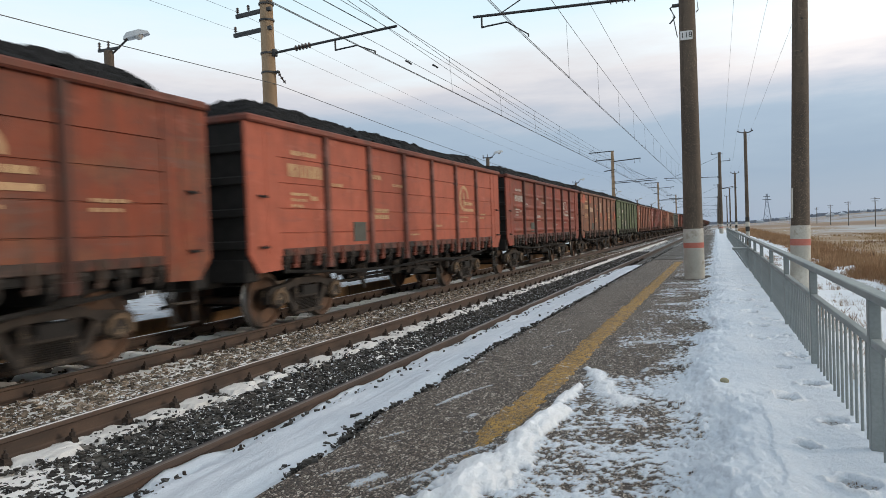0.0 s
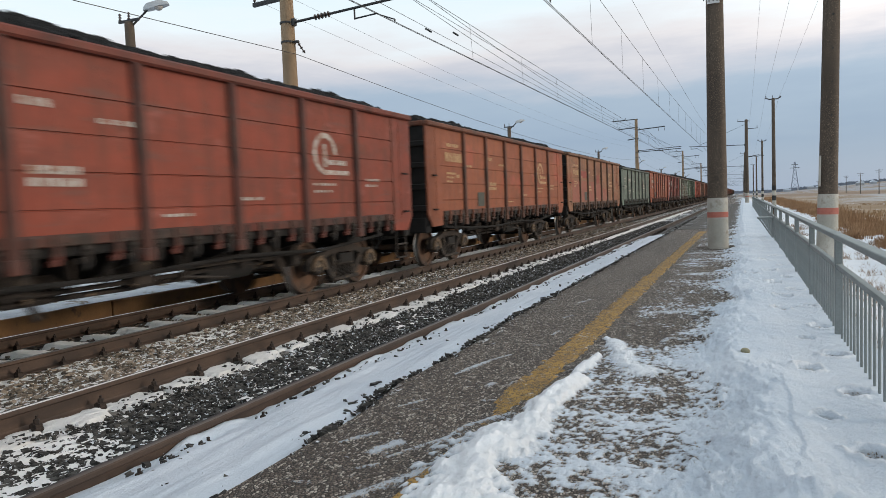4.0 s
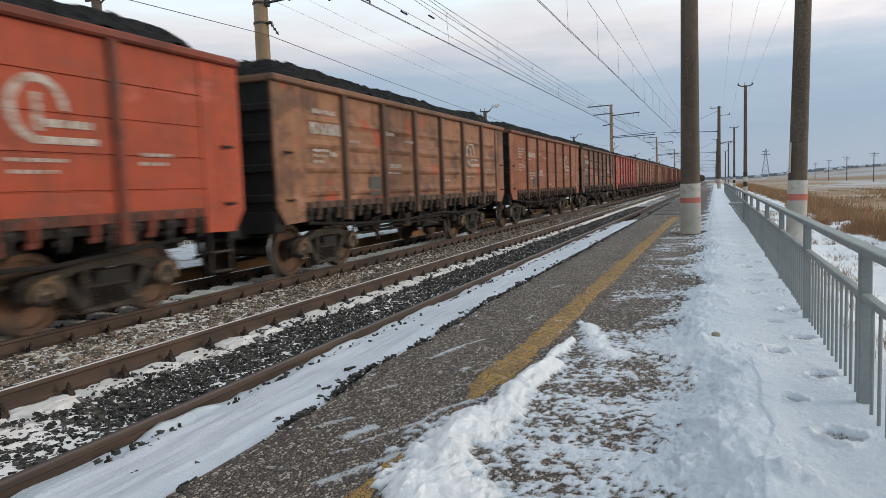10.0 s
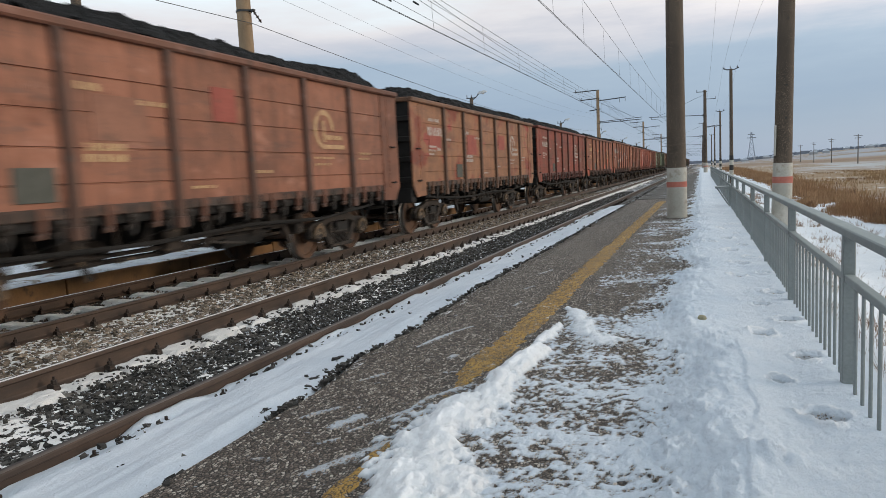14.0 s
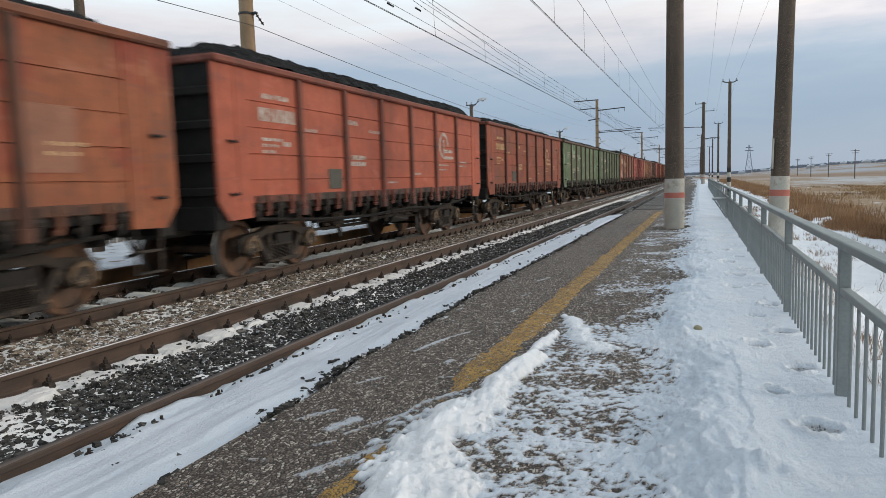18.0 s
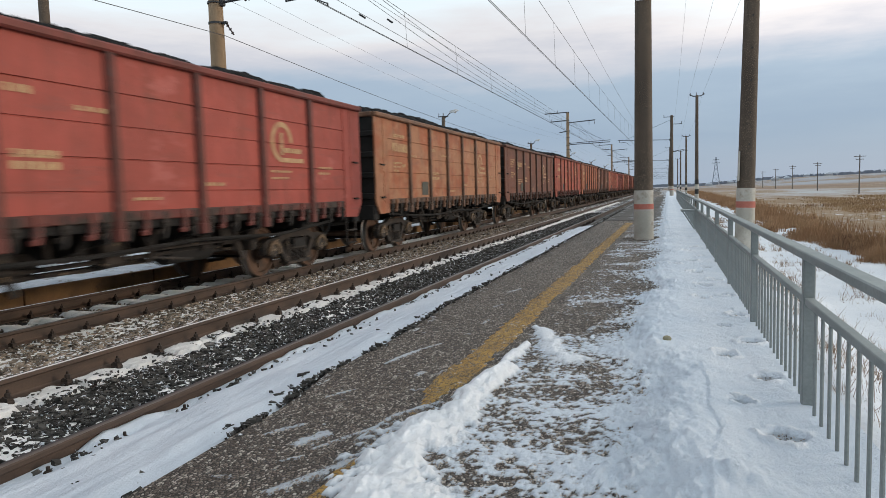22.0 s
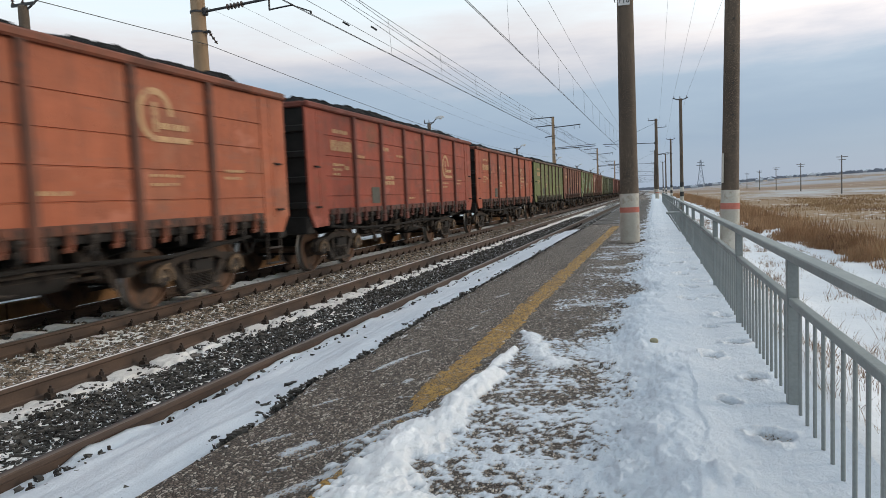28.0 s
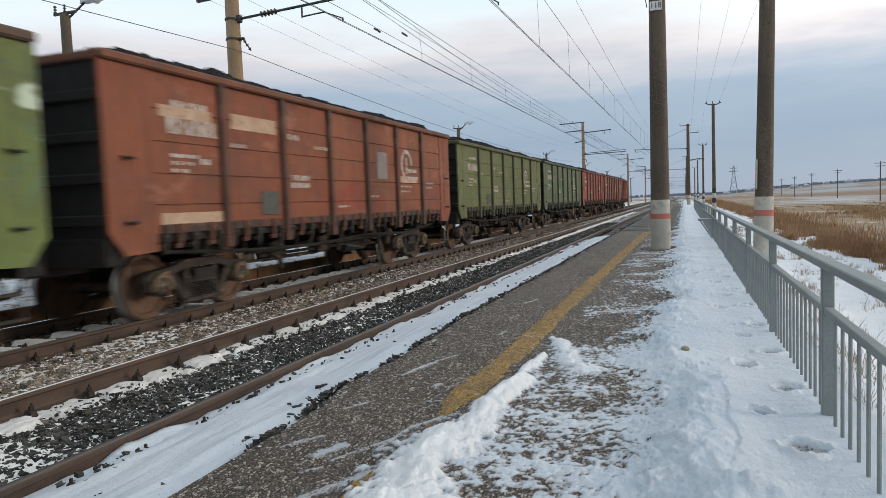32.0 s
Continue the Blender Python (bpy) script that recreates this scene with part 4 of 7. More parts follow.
def platform():
    p = holder("platform", "low asphalt railway platform with a worn yellow safety line", "platform", kind="structure")
    xs = np.concatenate([np.linspace(1.58, 2.0, 22), np.linspace(2.05, 4.95, 58)])
    ys = np.concatenate([spaced(-8, 25.6, 0.10, 1.003), spaced(26, 150, 0.8, 1.04)])
    X, Y = np.meshgrid(xs, ys)
    z = PLAT + (fbm(X * 1.5, Y * 1.5, 3, 21) - 0.5) * 0.016
    z -= 0.20 * (1 - step(0.0, 0.09, X - platform_edge(Y)))
    co, f = sheet(xs, ys, z)
    part("asphalt", raw_mesh("asphalt", co, f, M_ASPHALT), None, p, "dark worn asphalt surface")
    b = Build().prism([(1.80, -0.5), (4.95, -0.5), (4.95, 0.06), (1.80, -0.03)], -8, 150, "Y")
    part("platform_body", b, M_SLEEPER, p)
    rng = np.random.default_rng(3)
    xs = np.linspace(-0.13, 0.13, 14)
    ys = spaced(-8, 24.2, 0.06, 1.0)
    X, Y = np.meshgrid(xs, ys)
    Xw = X * (1 + 0.10 * (fbm(Y * 1.2, Y * 0, 3, 31) - 0.5)) + 2.73 + 0.0045 * (Y - 8)
    gap = step(0.80, 1.0, np.abs(X + 0.03 * step(5, 4, Y)) / 0.13 + 1.1 * (fbm(X * 20 + 5, Y * 12, 4, 33, 0.6) - 0.5) + 0.75 * step(4.2, 3.5, Y) * (1 - 0.35 * step(2.5, 2.2, Y)))
    z = PLAT + 0.012 - 0.03 * gap + (fbm(Xw * 1.5, Y * 1.5, 3, 21) - 0.5) * 0.016
    co = np.stack([Xw, Y, z], -1).reshape(-1, 3)
    _, f = sheet(xs, ys, z)
    part("safety_line", raw_mesh("safety_line", co, f, M_YELLOW), None, p, "worn yellow painted line")
    # slabs beyond the old asphalt
    slab = Build().box(0, 0, 0, 0.98, 2.95, 0.10, 0.012).mesh("slab", M_SLAB)
    for i in range(18):
        for k in range(2):
            part("slab", slab, None, p, at=(2.32 + k * 1.0, 27.3 + i * 3.0, PLAT - 0.035 + rng.uniform(0, 0.008)))


def clods(x, y, seed):
    """Rounded lumps packed side by side, 0 to 1."""
    xi, yi = np.floor(x), np.floor(y)
    out = np.zeros_like(x)
    for dx in (-1, 0, 1):
        for dy in (-1, 0, 1):
            cx, cy = xi + dx, yi + dy
            px, py = cx + lattice(cx, cy, seed), cy + lattice(cx, cy, seed + 5)
            out = np.maximum(out, (0.55 + 0.45 * lattice(cx, cy, seed + 9)) * (1 - 1.5 * ((x - px) ** 2 + (y - py) ** 2)))
    return out


def platform_snow():
    xs = np.concatenate([np.linspace(1.9, 2.52, 50), np.linspace(2.53, 4.93, 290)])
    ys = np.concatenate([np.arange(-8, 1.85, 0.10), spaced(1.9, 30, 0.011, 1.0040), spaced(30.4, 150, 0.4, 1.05)])
    X, Y = np.meshgrid(xs, ys)

    def spot(cx, cy, rx, ry):
        return np.exp(-((X - cx) / rx) ** 2 - ((Y - cy) / ry) ** 2)

    wob, mid = fbm(X * 1.1, Y * 0.7, 4, 41) - 0.5, fbm(X * 8.5 + 0.5 * Y, Y * 9.5, 4, 43, 0.62) - 0.5
    fine, broad = fbm(X * 34, Y * 34, 3, 44, 0.62) - 0.5, fbm(X * 2.0, Y * 3.0, 3, 40) - 0.5
    # how much of the asphalt the thin snow hides: bare towards the line, closed towards the fence
    cover = 0.215 + 0.34 * broad
    for cx, cy, rx, ry, much in ((3.58, 3.38, 0.36, 0.20, 0.34), (3.38, 4.16, 0.34, 0.24, 0.28), (3.58, 4.72, 0.34, 0.20, 0.34), (3.16, 2.72, 0.16, 0.16, 0.34), (3.46, 2.85, 0.16, 0.12, 0.24), (3.12, 3.72, 0.12, 0.14, 0.30),
                                 (3.72, 4.30, 0.14, 0.20, 0.24), (3.30, 6.05, 0.40, 0.36, 0.42), (3.06, 4.95, 0.10, 0.14, 0.26), (3.15, 4.55, 0.12, 0.14, 0.20), (3.75, 2.75, 0.15, 0.10, 0.16)):
        cover = cover - much * spot(cx, cy, rx, ry)
    for cx, cy, rx, ry, much in ((3.40, 3.76, 0.40, 0.09, 0.22), (3.30, 3.08, 0.24, 0.10, 0.24), (3.72, 2.95, 0.22, 0.12, 0.26), (3.45, 5.25, 0.40, 0.13, 0.26), (3.42, 4.45, 0.30, 0.07, 0.16), (3.55, 2.55, 0.3, 0.10, 0.20)):
        cover = cover + much * spot(cx, cy, rx, ry)
    cover = cover - step(5.5, 6.6, Y) * (0.34 - 0.9 * (fbm(X * 1.5, Y * 2.4, 3, 39) - 0.5))
    cover = np.where(X < 3.05, cover - 0.75 * (1 - step(2.80, 3.02 + 0.06 * step(4, 6, Y), X)), cover)
    lip = np.interp(Y, (0, 3.1, 4.4, 5.1, 6.0, 7.2, 8.4, 10.0, 12.4, 16.0, 25.0), (3.92, 3.92, 3.92, 3.82, 3.72, 3.70, 3.86, 3.76, 3.88, 3.78, 3.80)) + 0.22 * (fbm(X * 2.1, Y * 2.3, 4, 45, 0.6) - 0.5) + 0.05 * np.sin(Y * 2.9 + 1)
    near_lip = step(lip - 0.42, lip, X)
    d = 0.055 * (0.8 * cover + 0.26 * near_lip + 0.62 * mid + 1.35 * fine)
    deep = step(lip - 0.05, lip + 0.22, X)
    d = d * (1 - 0.93 * deep) + 0.058 * deep * (1 - 0.50 * step(4.15, 4.5, X))
    base_d, low = d.copy(), 0.72 * np.maximum(d, 0) * (1 - deep)
    # wind crust: low scalloped lumps behind the lip that die out towards the smooth snow
    crusty = step(lip - 0.25, lip - 0.02, X) * (1 - step(lip + 0.10, lip + 0.55, X + 0.25 * wob))
    relief = crusty * (0.011 * clods(X * 7 + 1.4 * wob, Y * 5.5, 71) + 0.013 * clods(X * 16, Y * 13, 72) + 0.012 * (fbm(X * 6, Y * 5, 4, 73, 0.6) - 0.5))
    flake = fbm(X * 4.6 + 0.5 * Y, Y * 3.6, 4, 95, 0.6)
    relief += crusty * (0.012 * step(0.42, 0.43, flake) + 0.012 * step(0.53, 0.54, flake) - 0.012)
    chip = fbm(X * 13 + 0.8 * Y, Y * 9, 4, 96, 0.62)
    relief += crusty * (0.007 * step(0.46, 0.47, chip) + 0.006 * step(0.56, 0.57, chip) - 0.006)
    relief += deep * (0.012 * (fbm(X * 2.2, Y * 1.2, 4, 51) - 0.5) + 0.006 * (fbm(X * 9, Y * 8, 4, 52, 0.6) - 0.5))
    relief += deep * 0.007 * step(0.50, 0.515, fbm(X * 2.6 + 0.4 * Y, Y * 1.7, 4, 97, 0.55)) * step(0.45, 0.6, fbm(X * 1.0, Y * 0.9, 2, 98))
    # the trodden ridge across the line
    pts = [(3.1, -3.0, 0.2), (3.1, 0.5, 0.20), (3.02, 1.9, 0.24), (2.98, 2.5, 0.23), (2.91, 2.72, 0.21), (2.84, 3.0, 0.21), (2.87, 3.2, 0.22), (2.89, 3.42, 0.21), (2.95, 3.62, 0.14), (2.91, 3.9, 0.11), (2.94, 4.15, 0.10), (3.0, 4.5, 0.08)]
    rough, fuzz = fbm(X * 7, Y * 6, 4, 47, 0.6) - 0.5, fbm(X * 24, Y * 20, 3, 58, 0.6) - 0.5
    heap = 1 - along(X, Y, pts) - 1.4 * rough - 0.8 * fuzz - 0.8 * spot(3.00, 2.95, 0.06, 0.08)
    isle = 1 - along(X, Y, [(2.93, 4.76, 0.04), (2.95, 5.0, 0.075), (2.98, 5.3, 0.035)]) - 0.9 * rough - 0.8 * fuzz
    tongue = 1 - along(X, Y, [(2.91, 6.02, 0.055), (3.02, 5.88, 0.07), (3.12, 5.5, 0.09), (3.22, 5.1, 0.11), (3.38, 4.88, 0.13)]) - 1.2 * rough - 1.2 * fuzz
    for r, high in ((heap, 1.0), (isle, 0.45), (tongue, 0.30)):
        lumps = 0.020 + 0.052 * step(0.0, 0.9, r) + 0.034 * (clods(X * 6 + 0.8 * rough, Y * 5, 48) - 0.4) + 0.020 * (clods(X * 13, Y * 11, 49) - 0.4) + 0.010 * (clods(X * 28, Y * 24, 50) - 0.4)
        d = np.maximum(d, np.where(r > -0.25, np.minimum(0.07 * (r + 0.08), np.maximum(high * lumps, 0.006)), -1))
    fresh = np.clip(np.maximum(np.maximum(step(-0.05, 0.30, heap), step(-0.05, 0.4, isle)), 0.6 * step(0, 0.5, tongue)), 0, 1)
    # streaks and flecks on the bare side
    fray, fray2 = fbm(X * 24, Y * 20, 4, 49, 0.65) - 0.5, fbm(X * 7, Y * 5, 3, 46) - 0.5
    for pts, high in (([(2.56, 3.08, 0.020), (2.60, 3.45, 0.022), (2.68, 3.62, 0.024), (2.77, 3.76, 0.018)], 0.013), ([(2.40, 2.90, 0.012), (2.50, 3.11, 0.022), (2.62, 3.32, 0.025)], 0.011), ([(2.52, 3.95, 0.015), (2.60, 3.98, 0.025), (2.72, 4.08, 0.015)], 0.010),
                      ([(2.10, 4.50, 0.012), (2.14, 4.72, 0.030), (2.20, 5.00, 0.024), (2.29, 5.24, 0.010)], 0.013), ([(2.31, 2.96, 0.055), (2.35, 3.10, 0.060)], 0.014), ([(2.43, 4.25, 0.022), (2.44, 4.36, 0.026)], 0.012), ([(2.52, 4.32, 0.010), (2.56, 4.36, 0.012)], 0.009),
                      ([(2.06, 3.68, 0.010), (2.13, 3.80, 0.018), (2.17, 3.88, 0.010)], 0.011), ([(2.40, 3.80, 0.010), (2.46, 3.83, 0.014)], 0.009), ([(2.06, 3.02, 0.016), (2.12, 3.14, 0.022), (2.18, 3.22, 0.012)], 0.011), ([(2.33, 2.73, 0.016), (2.40, 2.80, 0.016)], 0.011),
                      ([(2.46, 2.42, 0.035), (2.55, 2.60, 0.040), (2.66, 2.82, 0.03)], 0.011), ([(2.40, 6.12, 0.022), (2.42, 6.28, 0.030)], 0.012), ([(2.36, 5.62, 0.010), (2.42, 5.64, 0.012)], 0.009), ([(2.20, 8.0, 0.02), (2.30, 8.4, 0.02)], 0.008), ([(2.28, 7.0, 0.014), (2.34, 7.2, 0.014)], 0.008),
                      ([(3.40, 6.02, 0.035), (3.42, 6.16, 0.045), (3.52, 6.14, 0.02)], 0.013), ([(3.14, 7.50, 0.05), (3.30, 7.52, 0.07), (3.62, 7.66, 0.06)], 0.013), ([(3.28, 8.55, 0.05), (3.34, 8.62, 0.05)], 0.012), ([(3.35, 9.9, 0.04), (3.6, 10.1, 0.06)], 0.011), ([(3.1, 11.2, 0.05), (3.5, 11.4, 0.08)], 0.011),
                      ([(3.25, 13.3, 0.08), (3.7, 13.5, 0.12)], 0.012), ([(3.0, 15.2, 0.10), (3.6, 15.3, 0.14)], 0.012), ([(2.84, 5.02, 0.015), (2.78, 4.95, 0.02)], 0.009)):
        d = np.maximum(d, high * np.clip(1 - along(X, Y, pts) - 1.6 * fray - 0.8 * fray2, -3, 0.7))
    # footprints along the fence: trodden hollows with crumbs thrown up round them
    for i, (cx, cy, w) in enumerate(SNOW_STEPS):
        a = (0.25, -0.5, 0.6, -0.2)[i % 4]
        u, v = (X - cx) * math.cos(a) + (Y - cy) * math.sin(a), -(X - cx) * math.sin(a) + (Y - cy) * math.cos(a)
        q = np.hypot(u / (w * 1.12), v / (w * 1.40)) + 0.55 * (fbm(X * 15, Y * 13, 3, 53 + i, 0.6) - 0.5)
        hole = 1 - step(0.72, 1.0, q)
        rim = np.exp(-((q - 1.25) / 0.22) ** 2) * step(0.38, 0.60, fbm(X * 9, Y * 8, 3, 90 + i))
        relief += -0.009 * hole + hole * 0.012 * clods(X * 16, Y * 14, 70 + i) + rim * (0.004 + 0.022 * clods(X * 22, Y * 18, 60 + i))
        fresh = np.maximum(fresh, 0.7 * np.clip(rim, 0, 1))
        d = np.where(hole > 0.02, d * (1 - 0.98 * hole) + 0.006 * hole, d)
    # a low heap of kicked-up snow, and two fine drift lines
    mound = spot(4.30, 2.93, 0.13, 0.09)
    relief += mound * (0.035 + 0.035 * clods(X * 12, Y * 10, 66))
    for path_y, path_x, high in (((2.6, 2.96, 3.15, 3.48, 3.9, 4.3, 4.65, 5.0), (4.19, 4.20, 4.22, 4.285, 4.245, 4.27, 4.235, 4.25), 0.008), ((2.6, 2.9, 3.07, 3.4, 3.57, 3.92, 4.2), (4.19, 4.18, 4.16, 4.10, 4.165, 4.115, 4.12), 0.006)):
        drift = np.interp(Y, path_y, path_x) + 0.014 * (fbm(Y * 9, Y * 0 + 7, 3, 57) - 0.5)
        relief += high * step(drift - 0.006, drift + 0.006, X) * (1 - step(drift + 0.01, drift + 0.14, X)) * (1 - step(path_y[-1] - 0.3, path_y[-1], Y))
    # bare ring round the mast foot
    d -= 0.09 * np.exp(-(np.hypot(X - 3.5, (Y - 16.75) * 0.8) / 0.42) ** 4)
    z = PLAT + (fbm(X * 1.5, Y * 1.5, 3, 21) - 0.5) * 0.016 + np.maximum(np.maximum(d, 0) - np.where(d <= base_d, low, 0) + relief, 0) + 0.004
    z = np.where(d < -0.030, z - 0.05, z)
    co, f = sheet(xs, ys, z)
    me = raw_mesh("platform_snow", co, f, M_PLATFORM_SNOW)
    me.attributes.new("depth", "FLOAT", "POINT").data.foreach_set("value", np.ascontiguousarray(d, dtype=np.float32).ravel())
    me.attributes.new("fresh", "FLOAT", "POINT").data.foreach_set("value", np.ascontiguousarray(fresh, dtype=np.float32).ravel())
    thing("platform_snow", me, None, "trodden patchy snow with footprints on the platform", "snow", kind="structure")
    clump = raw_mesh("frozen_clod", *lump_shape(0.032, 3), M_CLOD)
    thing("frozen_clod", clump, None, "small frozen yellowish clod lying on the snow", "clod").location = (4.03, 5.42, PLAT + 0.078)


def lump_shape(r, seed):
    """A rough ball as a grid of rings."""
    a, b = np.linspace(0, 2 * np.pi, 19), np.linspace(0.02, np.pi - 0.02, 10)
    A, B = np.meshgrid(a, b)
    q = r * (0.8 + 0.4 * fbm(np.cos(A) * 2 + 5, np.sin(A) * 2 + B * 2, 3, seed))
    co = np.stack([q * np.sin(B) * np.cos(A), q * np.sin(B) * np.sin(A), 0.7 * q * np.cos(B)], -1).reshape(-1, 3)
    _, f = sheet(a, b, A * 0)
    return co, f


def far_platform():
    p = holder("far_platform", "low far platform with an ochre face and snow on top", "platform", kind="structure")
    b = Build()
    for i in range(40):
        b.box(-6.02, -8 + i * 3.0, -0.34, 0.10, 2.97, 0.52, 0.012)
    part("platform_face", b, M_WALL_OCHRE, p, "ochre-stained concrete platform face")
    xs = np.linspace(-10.6, -5.98, 40)
    ys = spaced(-10, 115, 0.25, 1.01)
    X, Y = np.meshgrid(xs, ys)
    z = -0.045 + (fbm(X * 1.5, Y * 1.5, 4, 61) - 0.5) * 0.05 - 0.03 * step(-6.1, -5.98, X)
    co, f = sheet(xs, ys, z)
    part("platform_snow_cover", raw_mesh("far_platform_snow", co, f, M_SNOW_FAR), None, p, "patchy grey snow cover")
    part("platform_body", Build().prism([(-10.6, -0.6), (-6.06, -0.6), (-6.06, -0.09), (-10.6, -0.09)], -10, 115, "Y"), M_SLEEPER, p)
    fence = holder("board_fence", "pale low board fence behind the far platform", "fence")
    board = Build().box(0, 0, 0.48, 0.03, 0.20, 0.80, 0.006).mesh("board", M_FENCE_PALE)
    for i in range(150):
        part("board", board, None, fence, at=(-10.75, 2 + i * 0.24, -0.15))
    rail = Build().box(0, 18, 0.55, 0.05, 37, 0.07, 0.01)
    part("fence_rail", rail, M_FENCE_PALE, fence, at=(-10.79, 2, -0.15))


ground()
track("near_track", 0, 0, (M_RAIL_DULL, M_RAIL_TOP), (-3, 75), "near railway track with dull rails on concrete sleepers", M_SLEEPER)
track("far_track", TRACK2, DROP2, (M_RAIL_DULL, M_RAIL_TOP), (-3, 75), "far railway track under the moving coal train", M_SLEEPER_OIL)
ballast()
track_snow()
gravel_snow_cover()
platform()
platform_snow()
far_platform()

# ---- masts, wires, lamps, fence ----
def concrete_pole(top, r0, r1, ground_z=-0.6):
    return Build().lathe([(r0, ground_z), (r0 + (r1 - r0) * (0 - ground_z) / (top - ground_z), 0.0), (r1, top), (r1 * 0.7, top + 0.03)], n=24)


def insulator(b, p, q, r=0.06, n=5, mi=1):
    p, q = Vector(p), Vector(q)
    b.tube(p, q, r * 0.38, n=8, mi=mi)
    for i in range(n):
        c = p.lerp(q, (i + 0.5) / n)
        d = (q - p).normalized() * 0.012
        b.tube(c - d, c + d, r, r * 0.75, n=10, mi=mi)


def cantilever(mast, side, root_z, tip, bracket_x, wire_x, r0):
    """A hinged arm across the track with its steady arm; side is the way from the mast to the track."""
    b = Build()
    a0 = Vector((side * r0, 0, root_z))
    a1 = Vector((side * tip, 0, root_z + 0.20))
    b.tube(a0, a1, 0.034, n=10)
    b.box(side * r0, 0, root_z, 0.16, 0.14, 0.20, 0.02)
    k = a0.lerp(a1, 0.32)
    insulator(b, a0.lerp(a1, 0.18), k, 0.085, 5)
    part("cantilever_arm", b, [M_STEEL, M_PORCELAIN], mast, "dark steel cantilever arm with a porcelain insulator", smooth=True)
    b = Build()
    h0 = a0.lerp(a1, (bracket_x - r0) / (tip - r0))
    b.tube(h0, h0 + Vector((0, 0, -0.30)), 0.025, n=8)
    e = Vector((side * (bracket_x + (wire_x - bracket_x) * 0.55), 0, h0.z - 0.24))
    w = Vector((side * wire_x, 0, 6.19 if mast.location.x > 0 else 6.17))
    b.tube(h0 + Vector((0, 0, -0.28)), e, 0.022, n=8)
    b.tube(e, w, 0.016, n=8)
    b.box(w.x, 0, w.z - 0.02, 0.03, 0.06, 0.08, 0.008)
    part("steady_arm", b, M_STEEL, mast, smooth=True)
    m = a0.lerp(a1, 0.86)
    for s in (-1, 1):
        part("stay_rod", Build().tube(m, (side * (r0 * 0.6), s * 0.03, root_z + 2.3), 0.014, n=6), M_STEEL, mast, smooth=True)


def right_mast(x, y, top, plated):
    m = holder("catenary_mast", "brown concrete catenary mast with whitewashed foot and red band" if plated else "brown concrete catenary mast with a cantilever arm over the track", "catenary mast", "catenary masts", (x, y, 0))
    part("shaft", concrete_pole(top, 0.222, 0.155), M_CONCRETE, m, smooth=True)
    wash = Build().lathe([(0.2225, PLAT - 0.2), (0.2215, 0.60), (0.2175, 1.235), (0.214, 1.237)], n=24)
    part("whitewash", wash, M_WHITEWASH, m, "chipped whitewashed foot", smooth=True)
    part("red_band", Build().lathe([(0.2230, 0.80), (0.2225, 0.92), (0.219, 0.921)], n=24), M_REDBAND, m, "faded red painted band", smooth=True)
    cantilever(m, -1, 6.62, x + 1.62, x + 1.40, x + 0.20, 0.18)
    b = Build()
    b.bar((-0.9, 0, top - 0.15), (0.25, 0, top - 0.15), 0.06, 0.07)
    b.bar((-0.1, 0, top - 1.0), (1.15, 0, top - 1.0), 0.05, 0.06)
    b.tube((1.1, 0, top - 0.98), (1.1, 0, top - 0.72), 0.03, n=8)
    b.tube((-0.85, 0, top - 0.12), (-0.85, 0, top + 0.12), 0.03, n=8)
    part("crossarm", b, M_STEEL, m)
    if plated:
        b = Build()
        b.box(-0.02, -0.191, 5.60, 0.26, 0.012, 0.20, 0.004)
        pl = part("number_plate", b, M_PLATE, m, "white plate with a dark number")
        fc = bpy.data.curves.new("digits", "FONT")
        fc.body, fc.size, fc.align_x, fc.align_y = "118", 0.17, "CENTER", "CENTER"
        fc.extrude = 0.002
        tmp = bpy.data.objects.new("digits", fc)
        me = bpy.data.meshes.new_from_object(tmp)
        bpy.data.objects.remove(tmp)
        me.materials.append(M_BLACKPAINT)
        for v in me.vertices:
            v.co = Vector((v.co.x - 0.02, -0.200 + v.co.z, v.co.y + 5.60))
        part("digits", me, None, pl)
        b = Build()
        b.box(-0.24, 0, 6.35, 0.16, 0.10, 0.06, 0.01)
        b.path([(-0.26, 0, 6.38), (-0.36, -0.02, 6.30), (-0.26, -0.02, 6.08), (-0.38, -0.02, 5.95)], 0.018)
        b.path([(0.2, 0.05, 6.6), (0.24, 0.05, 6.2), (0.19, 0.05, 6.15)], 0.012)
        b.path([(-0.30, -0.05, 6.1), (-0.215, -0.12, 5.6)], 0.010)
        part("wall_bracket", b, M_STEEL, m, smooth=True)
    return m


